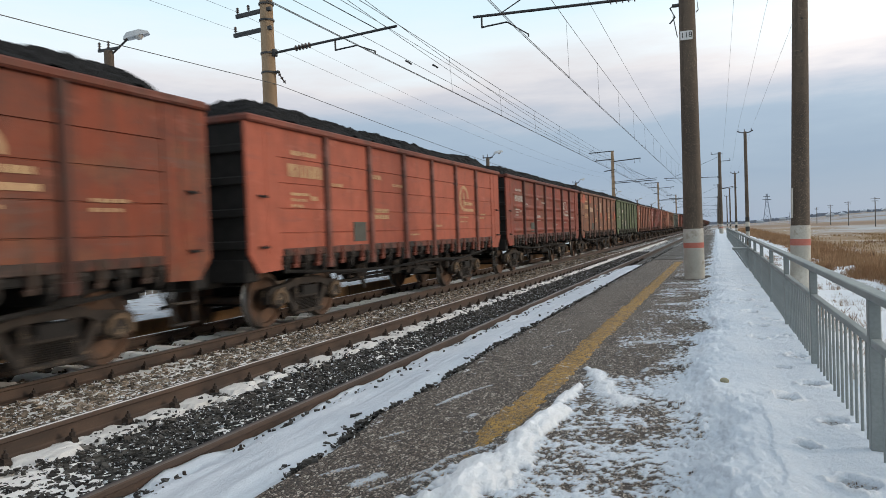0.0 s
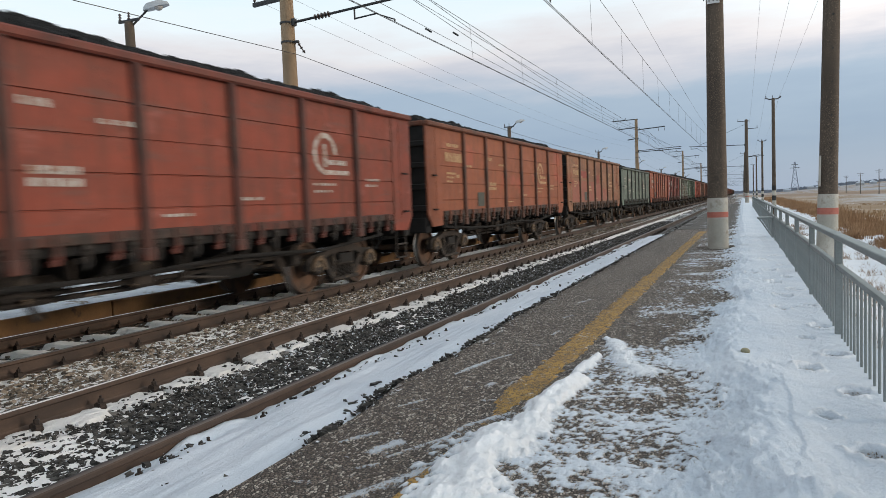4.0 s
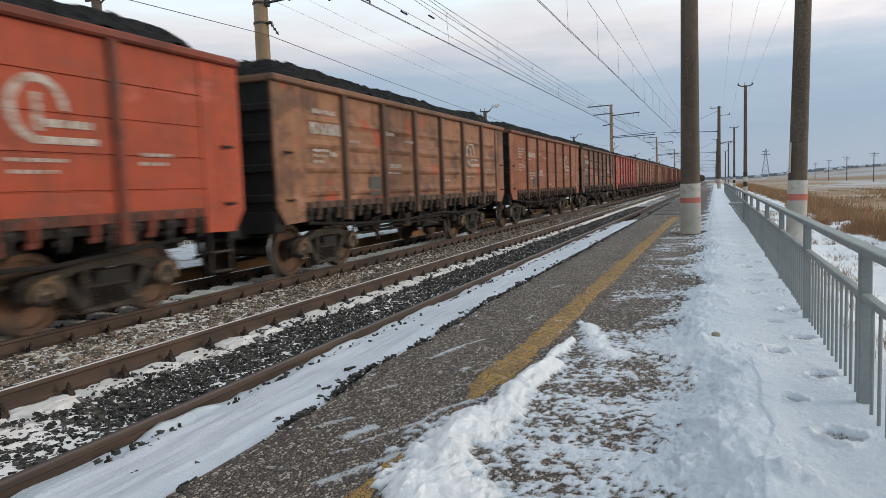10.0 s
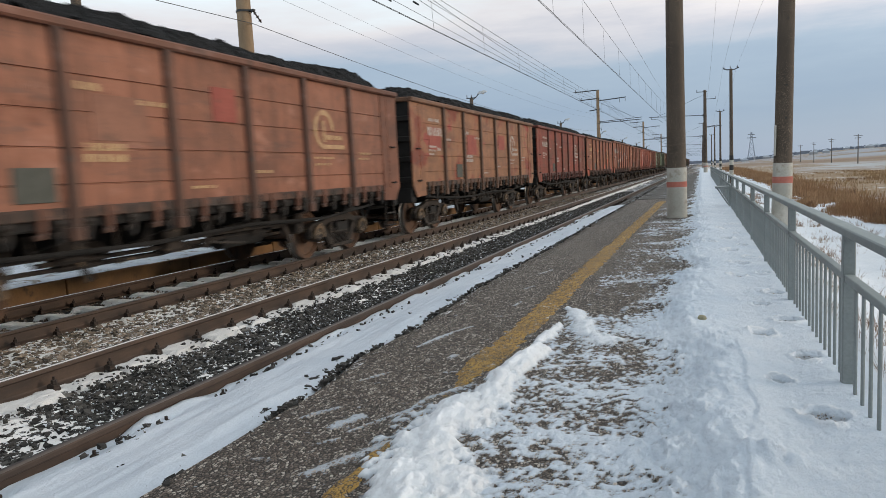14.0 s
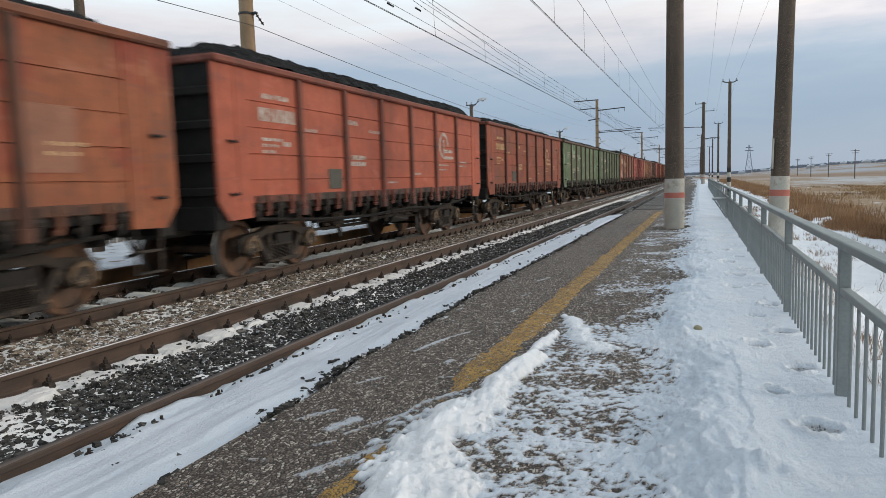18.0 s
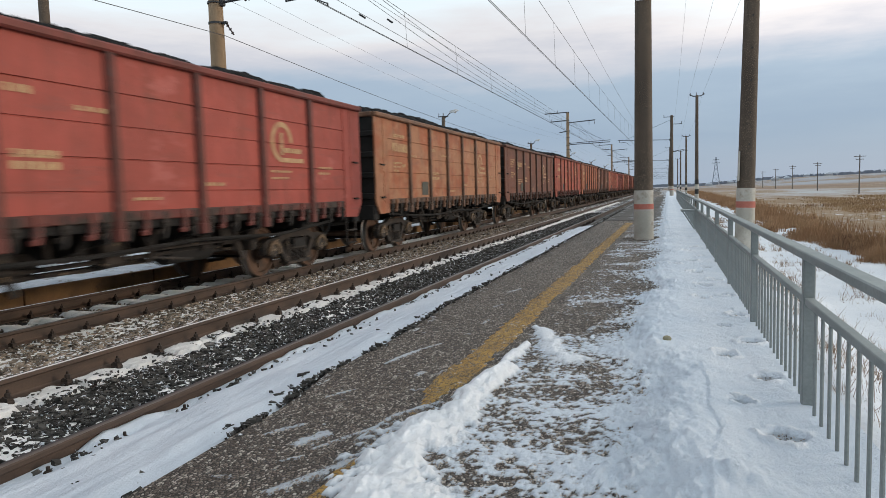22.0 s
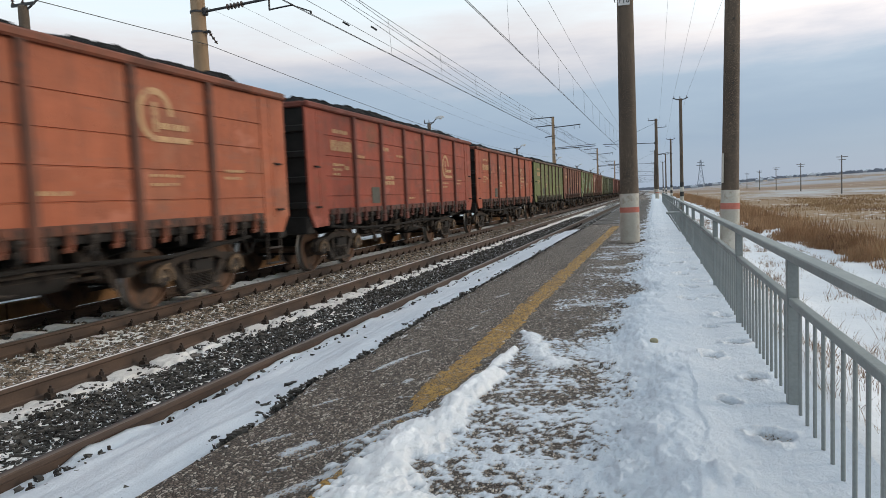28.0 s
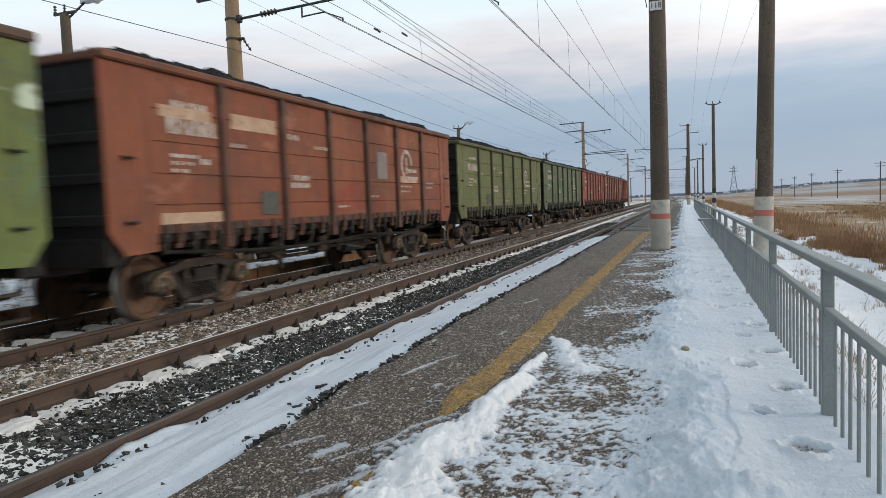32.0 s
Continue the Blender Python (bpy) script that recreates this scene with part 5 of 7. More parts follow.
def left_mast(x, y, tall):
    top = 10.5 if tall else 10.0
    m = holder("catenary_mast", "ochre concrete catenary mast with cantilever and crossarms", "catenary mast", "catenary masts", (x, y, 0))
    part("shaft", concrete_pole(top, 0.235, 0.165), M_CONCRETE_OCHRE, m, smooth=True)
    if tall:
        cantilever(m, 1, 6.75, 5.05, 2.6, 3.33, 0.20)
        part("lower_arm", Build().bar((0.2, 0, 6.60), (5.0, 0, 6.72), 0.07, 0.08, 0.008), M_STEEL, m)
        arms = (((-2.75, 10.42), (0.2, 10.48)), ((-2.05, 9.42), (0.2, 9.52)), ((-1.0, 8.10), (0.3, 8.25)), ((0.15, 9.22), (3.3, 9.40)))
        pins = ((-2.6, 10.45, 0.26), (-1.2, 10.48, 0.26), (-1.9, 9.45, 0.26), (2.55, 9.30, -0.42), (3.2, 9.34, -0.42))
    else:
        cantilever(m, 1, 6.53, 3.98, 2.15, 3.33, 0.20)
        arms = (((-0.95, 7.67), (0.22, 7.73)), ((-1.05, 7.15), (0.22, 7.21)), ((-0.9, 9.7), (1.5, 9.4)))
        pins = ((-0.90, 7.70, 0.22), (-0.53, 7.72, 0.22), (-1.0, 7.18, 0.22), (0.9, 9.4, -0.42), (1.4, 9.38, -0.42))
    for (x0, z0), (x1, z1) in arms:
        part("crossarm", Build().bar((x0, -0.10, z0), (x1, -0.10, z1), 0.09, 0.11, 0.008), M_STEEL, m, "dark steel crossarm")
    for px, pz, h in pins:
        b = Build()
        b.tube((px, -0.10, pz), (px, -0.10, pz + h), 0.014, n=6)
        insulator(b, (px, -0.10, pz + h * 0.3), (px, -0.10, pz + h), 0.05, 3)
        part("pin_insulator", b, [M_STEEL, M_PORCELAIN], m)
    for z in (7.9, 7.45, 6.53, 6.0):
        part("clamp_band", Build().lathe([(0.212, z - 0.025), (0.212, z + 0.025)], n=20), M_STEEL, m)
    b = Build().box(0.26, 0, 6.0, 0.16, 0.10, 0.06, 0.01)
    insulator(b, (0.30, 0.02, 5.97), (0.36, 0.25, 5.72), 0.05, 3)
    part("wire_bracket", b, [M_STEEL, M_PORCELAIN], m)
    return m


def wire(name, pts, r, label, group="overhead wires"):
    b = Build().path(pts, r, 5)
    return thing(name, b, M_WIRE, label, "wire", group, smooth=True, fix=False)


def sag(x, y0, y1, z, dip, n=10, x1=None):
    x1 = x if x1 is None else x1
    return [(x + (x1 - x) * t, y0 + (y1 - y0) * t, z - 4 * dip * t * (1 - t)) for t in (i / n for i in range(n + 1))]


SPANS = [-52, 16.2, 85, 154, 223, 292, 361, 430, 499, 568]


def catenary():
    for x, zc, zm, stag, dip in ((0.0, 6.18, 8.10, 0.80, 0.50), (TRACK2, 6.17, 7.36, 0.35, 0.18)):
        c, m, h = [], [], []
        for i, (a, b) in enumerate(zip(SPANS, SPANS[1:])):
            s0, s1 = stag * (-1) ** i * 0.4, -stag * (-1) ** i * 0.4
            c += [(x + s0, a, zc), (x + s1, b, zc)]
            ms = sag(x + s0, a, b, zm, dip, 12, x + s1)
            m += ms
            if i < 4:
                for k in range(1, 12):
                    if k % 2 == 0 or i == 1:
                        q = ms[k]
                        h.append(((q[0], q[1], q[2]), (q[0] + 0.02, q[1] + 0.15, zc)))
        for off in (-0.02, 0.02):
            wire("contact_wire", [(p[0] + off, p[1], p[2]) for p in c], 0.0085, "taut dark copper contact wire over the track")
        wire("messenger_wire", m, 0.009, "sagging messenger wire above the contact wire")
        for p, q in h:
            wire("dropper", [p, q], 0.005, "thin dropper between messenger and contact wire", "droppers")
    for i, (a, b) in enumerate(zip(SPANS, SPANS[1:])):
        if i > 3:
            break
        for name, x, z, dip, r in (("feeder_wire", -6.1, 8.95, 1.0, 0.010), ("feeder_wire", -6.6, 8.95, 1.0, 0.010), ("feeder_wire", -4.1, 6.95, 0.1, 0.007), ("feeder_wire", -4.25, 6.45, 0.1, 0.007), ("feeder_wire", -0.12, 9.70, 0.25, 0.008),
                                   ("signal_wire", -7.25, 5.66, 0.75, 0.009), ("signal_wire", -8.5, 7.85, 0.6, 0.004), ("signal_wire", -8.6, 7.35, 0.6, 0.004), ("signal_wire", 4.65, 8.3, 0.8, 0.004)):
            wire(name, sag(x, a, b, z, dip), r, "sagging line wire strung from mast to mast")
    # section insulators in the far contact line near the mast
    for p, q in (((-4.35, 18.5, 6.45), (-4.35, 18.95, 6.44)), ((-4.1, 20.0, 6.62), (-4.1, 20.45, 6.61))):
        b = Build()
        insulator(b, p, q, 0.032, 5, 0)
        thing("strain_insulator", b, M_STEEL, "dark strain insulator in the overhead line", "insulator", "strain insulators", smooth=True)


def lamp_post(x, y):
    l = holder("platform_lamp", "concrete lamp post with a grey cobra lamp head", "lamp post", "platform lamps", (x, y, 0))
    part("shaft", concrete_pole(5.85, 0.14, 0.105, -0.1), M_CONCRETE, l, smooth=True)
    b = Build()
    b.bar((-0.32, 0, 5.90), (0.32, 0, 5.90), 0.05, 0.06, 0.006)
    for px in (-0.28, 0.0):
        insulator(b, (px, 0, 5.92), (px, 0, 6.10), 0.04, 3)
    part("crossarm", b, [M_STEEL, M_PORCELAIN], l)
    b = Build()
    b.tube((0.05, 0.0, 5.75), (0.42, 0.16, 6.12), 0.024, n=8)
    part("bracket", b, M_STEEL, l, smooth=True)
    b = Build()
    out = [(-0.02, -0.05), (0.10, -0.11), (0.42, -0.12), (0.58, -0.07), (0.60, 0.0), (0.58, 0.07), (0.42, 0.12), (0.10, 0.11), (-0.02, 0.05)]
    n = len(out)
    vs = [(u, v, 0) for u, v in out] + [(u * 0.92 + 0.02, v * 0.7, 0.14 if 0 < u < 0.5 else 0.08) for u, v in out]
    b.add(vs, [(i, (i + 1) % n, n + (i + 1) % n, n + i) for i in range(n)] + [tuple(range(n - 1, -1, -1)), tuple(range(n, 2 * n))])
    head = part("lamp_head", b, M_LAMP, l, "grey aluminium lamp housing", smooth=True)
    head.matrix_local = pose(0.36, 0.14, 6.10, 0, -12, 22)
    g = Build().lathe([(0.02, -0.075), (0.06, -0.06), (0.095, -0.02), (0.10, 0.004)], (0.34, 0, 0), n=14)
    part("lamp_glass", g, M_LAMPGLASS, head, "frosted lamp glass", smooth=True)
    return l


def line_pole(x, y, top, banded):
    """A slender concrete pole of the low-voltage line beside the fence."""
    p = holder("line_pole", "dark concrete line pole with whitewashed foot" if banded else "slim dark concrete pole with a black and white foot", "pole", "line poles", (x, y, 0))
    if banded:
        p.rotation_euler = (0, radians(1.2), 0)
    part("shaft", concrete_pole(top, 0.165 if not banded else 0.205, 0.125 if not banded else 0.135, -1.4), M_CONCRETE, p, smooth=True)
    if banded:
        part("whitewash", Build().lathe([(0.209, -0.9), (0.2055, 0.6), (0.199, 1.225), (0.195, 1.227)], n=24), M_WHITEWASH, p, "whitewashed foot", smooth=True)
        part("red_band", Build().lathe([(0.2075, 0.79), (0.2055, 0.93), (0.202, 0.931)], n=24), M_REDBAND, p, "faded red painted band", smooth=True)
        b = Build()
        b.box(-0.175, -0.11, 1.72, 0.035, 0.13, 0.66, 0.006)
        part("cable_guard", b, M_WHITEWASH, p, "pale narrow cable guard")
        hole = Build().lathe([(0.022, -0.205), (0.022, -0.172)], (0.02, 0, 0), "Y", 8).mesh("bolt_hole", M_BLACKPAINT)
        for z in (2.2, 2.9, 3.6, 4.3, 5.0, 5.7):
            part("bolt_hole", hole, None, p, at=(0, 0.0055 * (z - 2.2), z))
    else:
        for i in range(5):
            z0 = -0.3 + i * 0.42
            part("foot_band", Build().lathe([(0.171, z0), (0.168, z0 + 0.41), (0.16, z0 + 0.411)], n=20), M_WHITEWASH if i % 2 else M_BLACKPAINT, p, "white painted band" if i % 2 else "black painted band", smooth=True)
    if banded:
        return p
    b = Build()
    b.path([(-0.62, 0, top + 0.10), (-0.30, 0, top - 0.05), (0.30, 0, top - 0.05), (0.62, 0, top + 0.10)], 0.045, 8)
    for px in (-0.55, -0.05, 0.52):
        insulator(b, (px, 0, top), (px, 0, top + 0.26), 0.05, 3)
    part("crossarm", b, [M_STEEL, M_PORCELAIN], p, "dark bracket with pin insulators", smooth=True)
    return p


POLES = [(5.69, 17.0, 9.3, True), (6.45, 65.0, 9.1, False), (6.7, 113.0, 8.8, False), (6.7, 161.0, 8.8, False), (6.7, 209.0, 8.8, False)]


def poles():
    right_mast(3.5, 16.75, 9.5, True)
    for y in SPANS[2:]:
        right_mast(4.45, y, 9.4, False)
    for y in SPANS[1:]:
        left_mast(-7.5, y, y > 60)
    for i in range(7):
        lamp_post(-9.0, 12.1 + 28.45 * i)
    for x, y, top, banded in POLES:
        line_pole(x, y, top, banded)
    for a, b in zip(POLES[1:], POLES[2:]):
        for k in (-0.62, 0.49):
            wire("line_wire", sag(a[0] + k, a[1], b[1], a[2] + 0.25, 0.4, 8, b[0] + k), 0.005, "thin line wire from pole to pole")
    for k in (-0.62, 0.49):
        wire("line_wire", sag(6.5 + k, -25, 65, 9.4, 0.25, 8), 0.005, "thin line wire from pole to pole")
    b = Build()
    b.path([(6.9, 113, 6.6), (6.2, 112.5, 6.75), (5.3, 112, 6.6)], 0.05, 8)
    b.box(5.1, 112, 6.55, 0.6, 0.25, 0.12, 0.03)
    thing("yard_lamp", b, M_STEEL, "dark curved lamp arm on a far line pole", "lamp")


def fence():
    f = holder("platform_fence", "grey painted steel railing along the platform edge, snow at its foot", "fence", at=(FENCE_X, 0, 0))
    post = Build().box(0, 0, 0.50, 0.058, 0.058, 0.86, 0.005).mesh("post", M_FENCE)
    bal = Build().tube((0, 0, 0.06), (0, 0, 0.69), 0.0088, n=8).mesh("baluster", M_FENCE, True)
    n_post = 30
    for i in range(n_post):
        y = 4.08 + 2.42 * (i - 5)
        part("post", post, None, f, at=(0, y, 0))
        if i < n_post - 1:
            b = Build().box(0.0, y + 1.21, 0.945, 0.075, 2.43, 0.045, 0.006)
            part("handrail", b, M_FENCE, f)
            b = Build().box(0.0, y + 1.21, 0.70, 0.045, 2.42 - 0.06, 0.040, 0.004)
            part("mid_rail", b, M_FENCE, f)
    k = 0
    b = Build()
    for i in range(n_post - 1):
        y0 = 4.08 + 2.42 * (i - 5)
        for j in range(13):
            y = y0 + 0.0375 + (2.42 - 0.075) * (j + 1) / 14
            if 2 < y and k < 298:
                part("baluster", bal, None, f, at=(0, y, 0))
                k += 1
            else:
                b.box(0, y, 0.375, 0.016, 0.016, 0.63)
    o = part("far_balusters", b, M_FENCE, f, "grey steel balusters further along", fix=False)
    o["kind"] = "stuff"
    s = holder("fold_out_shelf", "small grey steel shelf on a diagonal brace at the railing", "shelf", at=(FENCE_X, 20.0, 0))
    part("board", Build().box(-0.20, 0, 0.645, 0.36, 0.75, 0.05, 0.008), M_FENCE, s, "snow-dusted flat board")
    for e in (-0.3, 0.3):
        part("brace", Build().bar((-0.33, e, 0.62), (-0.03, e, 0.14), 0.035, 0.035, 0.004), M_FENCE, s)


def weeds():
    rng = np.random.default_rng(11)

    def blades(n, x, y, z, h, w, lean, bend=0.5):
        """Upright pointed blades, two triangles each, crossed."""
        a = rng.uniform(0, math.pi, n)
        dx, dy = np.cos(a) * w / 2, np.sin(a) * w / 2
        lx, ly = rng.normal(0, 1, n) * lean * h, rng.normal(0, 1, n) * lean * h
        p0 = np.stack([x - dx, y - dy, z], -1)
        p1 = np.stack([x + dx, y + dy, z], -1)
        p2 = np.stack([x + dx * 0.7 + lx * bend, y + dy * 0.7 + ly * bend, z + h * 0.6], -1)
        p3 = np.stack([x + lx, y + ly, z + h], -1)
        co = np.stack([p0, p1, p2, p3], 1).reshape(-1, 3)
        return co, (np.arange(n) * 4)[:, None] + np.array([[0, 1, 2, 3]])

    n = 150000
    y = 11 * (210 / 11) ** rng.uniform(0, 1, n)
    x = 10.6 + (5 + y * 0.55) * rng.uniform(0, 1, n) ** 1.2
    clump = fbm(x * 0.30, y * 0.14, 4, 71)
    k = (clump > 0.30 + 0.20 * rng.uniform(0, 1, n) + 0.30 * np.exp(-((x - 14.3 - 0.03 * y) / 2.6) ** 2)) & (x < 22 + 0.35 * y + 8 * (fbm(y * 0.05, y * 0, 3, 73) - 0.5)) & (y < 125 + 60 * (fbm(x * 0.2, x * 0, 3, 74) - 0.5))
    x, y, clump = x[k], y[k], clump[k]
    h = rng.uniform(0.40, 0.80, len(x)) * (0.5 + 0.9 * clump) * (1 - 0.62 * step(24, 60, y))
    co, f = blades(len(x), x, y, np.full(len(x), -1.2), h, 0.005 + 0.0007 * y, 0.13)
    thing("reeds", raw_mesh("reeds", co, f, M_REED, smooth=False), None, "dense dry tan reeds in the snowy field", "reeds", kind="stuff")
    n = 90000
    y = 11 * (260 / 11) ** rng.uniform(0, 1, n)
    edge = 9.75 - 0.9 * step(26, 36, y) + 0.6 * step(45, 70, y) + 1.3 * (fbm(y * 0.55, y * 0, 4, 72) - 0.5)
    x = edge + np.abs(rng.normal(0, 1.5, n)) + 0.012 * y * rng.uniform(0, 1, n)
    k = fbm(x * 0.9, y * 0.45, 4, 76) > 0.40 + 0.22 * rng.uniform(0, 1, n)
    x, y = x[k], y[k]
    h = rng.uniform(0.22, 0.80, len(x)) * (0.45 + 0.8 * fbm(x * 0.8, y * 0.35, 3, 77)) * (0.45 + 0.55 * step(edge[k], edge[k] + 1.0, x))
    co, f = blades(len(x), x, y, np.full(len(x), -1.2), h, 0.004 + 0.0006 * y, 0.16)
    thing("rusty_reeds", raw_mesh("rusty_reeds", co, f, M_REED_RUST, smooth=False), None, "dense rust-brown reeds along the edge of the field", "reeds", kind="stuff")
    n = 5200
    y = 2.5 * (60 / 2.5) ** rng.uniform(0, 1, n)
    x = rng.uniform(5.1, 9.2, n)
    k = fbm(x * 1.3, y * 1.0, 3, 75) > 0.52 + 0.16 * rng.uniform(0, 1, n)
    x, y = x[k], y[k]
    zb = -0.62 - 0.55 * step(4.9, 7.4, x) + 0.55 * (1 - step(5.1, 7.0, x))
    cos, fs, o = [], [], 0
    for xi, yi, zi in zip(x, y, zb):
        m = rng.integers(5, 22)
        c, q = blades(m, xi + rng.normal(0, 0.07, m), yi + rng.normal(0, 0.07, m), np.full(m, zi - 0.05), rng.uniform(0.06, 0.42, m) * rng.uniform(0.45, 1.0) * (0.55 if yi < 9 else 0.9), np.full(m, 0.0024 + 0.00038 * yi), 0.38, 0.585)
        cos.append(c), fs.append(q + o)
        o += len(c)
    thing("weeds", raw_mesh("weeds", np.concatenate(cos), np.concatenate(fs), M_WEED, smooth=False), None, "sparse dead weeds poking out of the snow", "weeds", kind="stuff")


def wooden_pole(x, y, z, top):
    p = holder("wooden_line_pole", "far grey wooden pole with two crossarms", "pole", "far line poles", (x, y, z))
    part("shaft", Build().lathe([(0.15, -0.5), (0.10, top)], n=10), M_WOODPOLE, p, smooth=True)
    for dz in (0.35, 0.95):
        part("crossarm", Build().box(0, 0, top - dz, 2.2 if dz < 0.5 else 1.5, 0.12, 0.12, 0.01), M_WOODPOLE, p)
    return p


def pylon(x, y, z, h):
    p = holder("transmission_pylon", "far grey lattice power pylon on the horizon", "pylon", at=(x, y, z))
    b = Build()
    lv = [0, 0.25, 0.45, 0.62, 0.76, 0.88, 1.0]
    wd = [3.6, 2.6, 1.9, 1.35, 1.0, 0.8, 0.5]
    for (a, wa), (c, wc) in zip(zip(lv, wd), zip(lv[1:], wd[1:])):
        for sx in (-1, 1):
            for sy in (-1, 1):
                b.tube((sx * wa, sy * wa, a * h), (sx * wc, sy * wc, c * h), 0.22, n=4)
            b.tube((sx * wa, -wa, a * h), (-sx * wc, -wc, c * h), 0.14, n=4)
    part("lattice", b, M_FARHAZE, p, fix=False)
    for f, w in ((0.78, 4.2), (0.90, 3.2)):
        part("crossarm", Build().box(0, 0, f * h, 2 * w, 0.5, 0.5), M_STEEL, p)
    return p


def distance():
    for x, y in ((41.5, 162), (43, 212), (44.5, 262), (46, 312), (47.5, 365), (49, 420), (50.5, 480), (52, 545)):
        wooden_pole(x, y, -1.4 if y < 250 else -1.0, 8.0)
    pylon(52, 780, 2.5, 27)
    rng = random.Random(5)
    for i in range(60):
        a = radians(rng.uniform(3.0, 27.0))
        d = rng.uniform(900, 1350)
        x, y = 4 + d * math.sin(a), d * math.cos(a)
        w, l, h = rng.uniform(6, 10), rng.uniform(6, 10), rng.uniform(2.2, 3.2)
        hs = holder("far_house", "small far village house under a snowy gabled roof", "house", "far village houses", (x, y, float(ground_z(np.array([x]), np.array([y]))[0])))
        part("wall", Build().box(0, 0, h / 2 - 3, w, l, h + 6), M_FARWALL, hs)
        part("roof", Build().prism([(-w * 0.58, h - 0.3), (w * 0.58, h - 0.3), (0, h + w * 0.3)], -l * 0.55, l * 0.55, "Y"), M_SNOW, hs, "snow-covered gabled roof")
    # bare woods on the skyline, distance haze put into their colour
    rng = np.random.default_rng(9)
    n = 5200
    a = np.radians(np.concatenate([rng.uniform(-3, 34, n * 3 // 4), rng.uniform(-75, -3, n - n * 3 // 4)]))
    d = rng.uniform(950, 1500, n)
    x, y = 4 + d * np.sin(a), d * np.cos(a)
    k = fbm(x * 0.008, y * 0.005, 3, 81) > 0.49
    x, y = x[k], y[k]
    h = rng.uniform(1.5, 5, len(x))
    w = rng.uniform(3, 7, len(x))
    z = ground_z(x, y)
    co = np.stack([np.stack([x - w / 2, y, z - 2], -1), np.stack([x + w / 2, y, z - 2], -1), np.stack([x + w * 0.35, y, z + h * 0.8], -1), np.stack([x, y, z + h], -1), np.stack([x - w * 0.4, y, z + h * 0.7], -1)], 1).reshape(-1, 3)
    f = (np.arange(len(x)) * 5)[:, None] + np.array([[0, 1, 2, 3, 4]])
    thing("far_woods", raw_mesh("far_woods", co, f, M_FARHAZE, smooth=False), None, "hazy bare woods along the skyline", "woods", kind="stuff")


poles()
catenary()
fence()
weeds()
distance()

# ---- the coal train ----
HALF_W, BODY, TOP, RIM, SILL = 1.565, 13.06, 3.47, 3.355, 1.27
POSTS = [-4.22, -2.53, -0.84, 0.84, 2.53, 4.22]
PANELS = list(zip([-5.72] + POSTS, POSTS + [5.72]))


def side_panel(a, b, ribbed):
    """One pressed side sheet between two posts: plank-like seams, or four stamped ribs."""
    m = Build()
    y, w = (a + b) / 2, b - a - 0.02
    x = HALF_W - 0.075
    if ribbed:
        us = np.linspace(-0.5, 0.5, 15)
        zs = np.linspace(SILL - 0.02, RIM + 0.02, 46)
        vs, fs = [], []
        for z in zs:
            for u in us:
                h = 0.0
                for c in (1.52, 1.95, 2.38, 2.82):
                    e = max(0.0, (abs(u) - 0.30) / 0.12)
                    h += 0.045 * max(0.0, 1 - ((z - c) / 0.075) ** 2) * max(0.0, 1 - e * e)
                vs.append((x + 0.006 + h, y + u * w, z))
        n = len(us)
        fs = [(k * n + i, k * n + i + 1, (k + 1) * n + i + 1, (k + 1) * n + i) for k in range(len(zs) - 1) for i in range(n - 1)]
        back = len(vs)
        vs += [(x - 0.006, y - w / 2, zs[0]), (x - 0.006, y + w / 2, zs[0]), (x - 0.006, y + w / 2, zs[-1]), (x - 0.006, y - w / 2, zs[-1])]
        fs.append((back, back + 3, back + 2, back + 1))
        fs.append((back, back + 1) + tuple(range(n - 1, -1, -1)))
        top = (len(zs) - 1) * n
        fs.append((back + 2, back + 3) + tuple(range(top, top + n)))
        fs.append((back + 3, back) + tuple(k * n for k in range(len(zs))))
        fs.append((back + 1, back + 2) + tuple(k * n + n - 1 for k in range(len(zs) - 1, -1, -1)))
        return m.add(vs, fs)
    out = [(x - 0.006, SILL - 0.02)]
    for k, z in enumerate((1.62, 2.03, 2.45, 2.87)):
        d = 0.020 + 0.004 * (k % 2)
        out += [(x + d, SILL - 0.02)] if k == 0 else []
        out += [(x + d, z - 0.012), (x + 0.002, z - 0.006), (x + 0.002, z + 0.006), (x + d, z + 0.012)]
    out += [(x + 0.020, RIM + 0.02), (x - 0.006, RIM + 0.02)]
    return m.prism(out, y - w / 2, y + w / 2, "Y")


def side_post():
    """A pressed hat-section post, wider at its foot."""
    m = Build()
    x0, x1 = HALF_W - 0.08, HALF_W + 0.015
    out = [(x0, -0.11), (x0 + 0.008, -0.11), (x0 + 0.012, -0.078), (x1, -0.058), (x1, 0.058), (x0 + 0.012, 0.078), (x0 + 0.008, 0.11), (x0, 0.11)]
    m.prism(out, 1.02, RIM + 0.01, "Z")
    m.box(HALF_W - 0.03, 0, 1.06, 0.10, 0.17, 0.16, 0.01)
    return m


def corner_post(s):
    """The plain end sheet with its cut-off foot; s is the end."""
    m = Build()
    x = HALF_W - 0.05
    e, i = s * BODY / 2, s * 5.70
    return m.prism([(i, 1.02), (e - s * 0.24, 1.00), (e, 1.30), (e, RIM), (i, RIM)], x - 0.03, x + 0.012, "X")


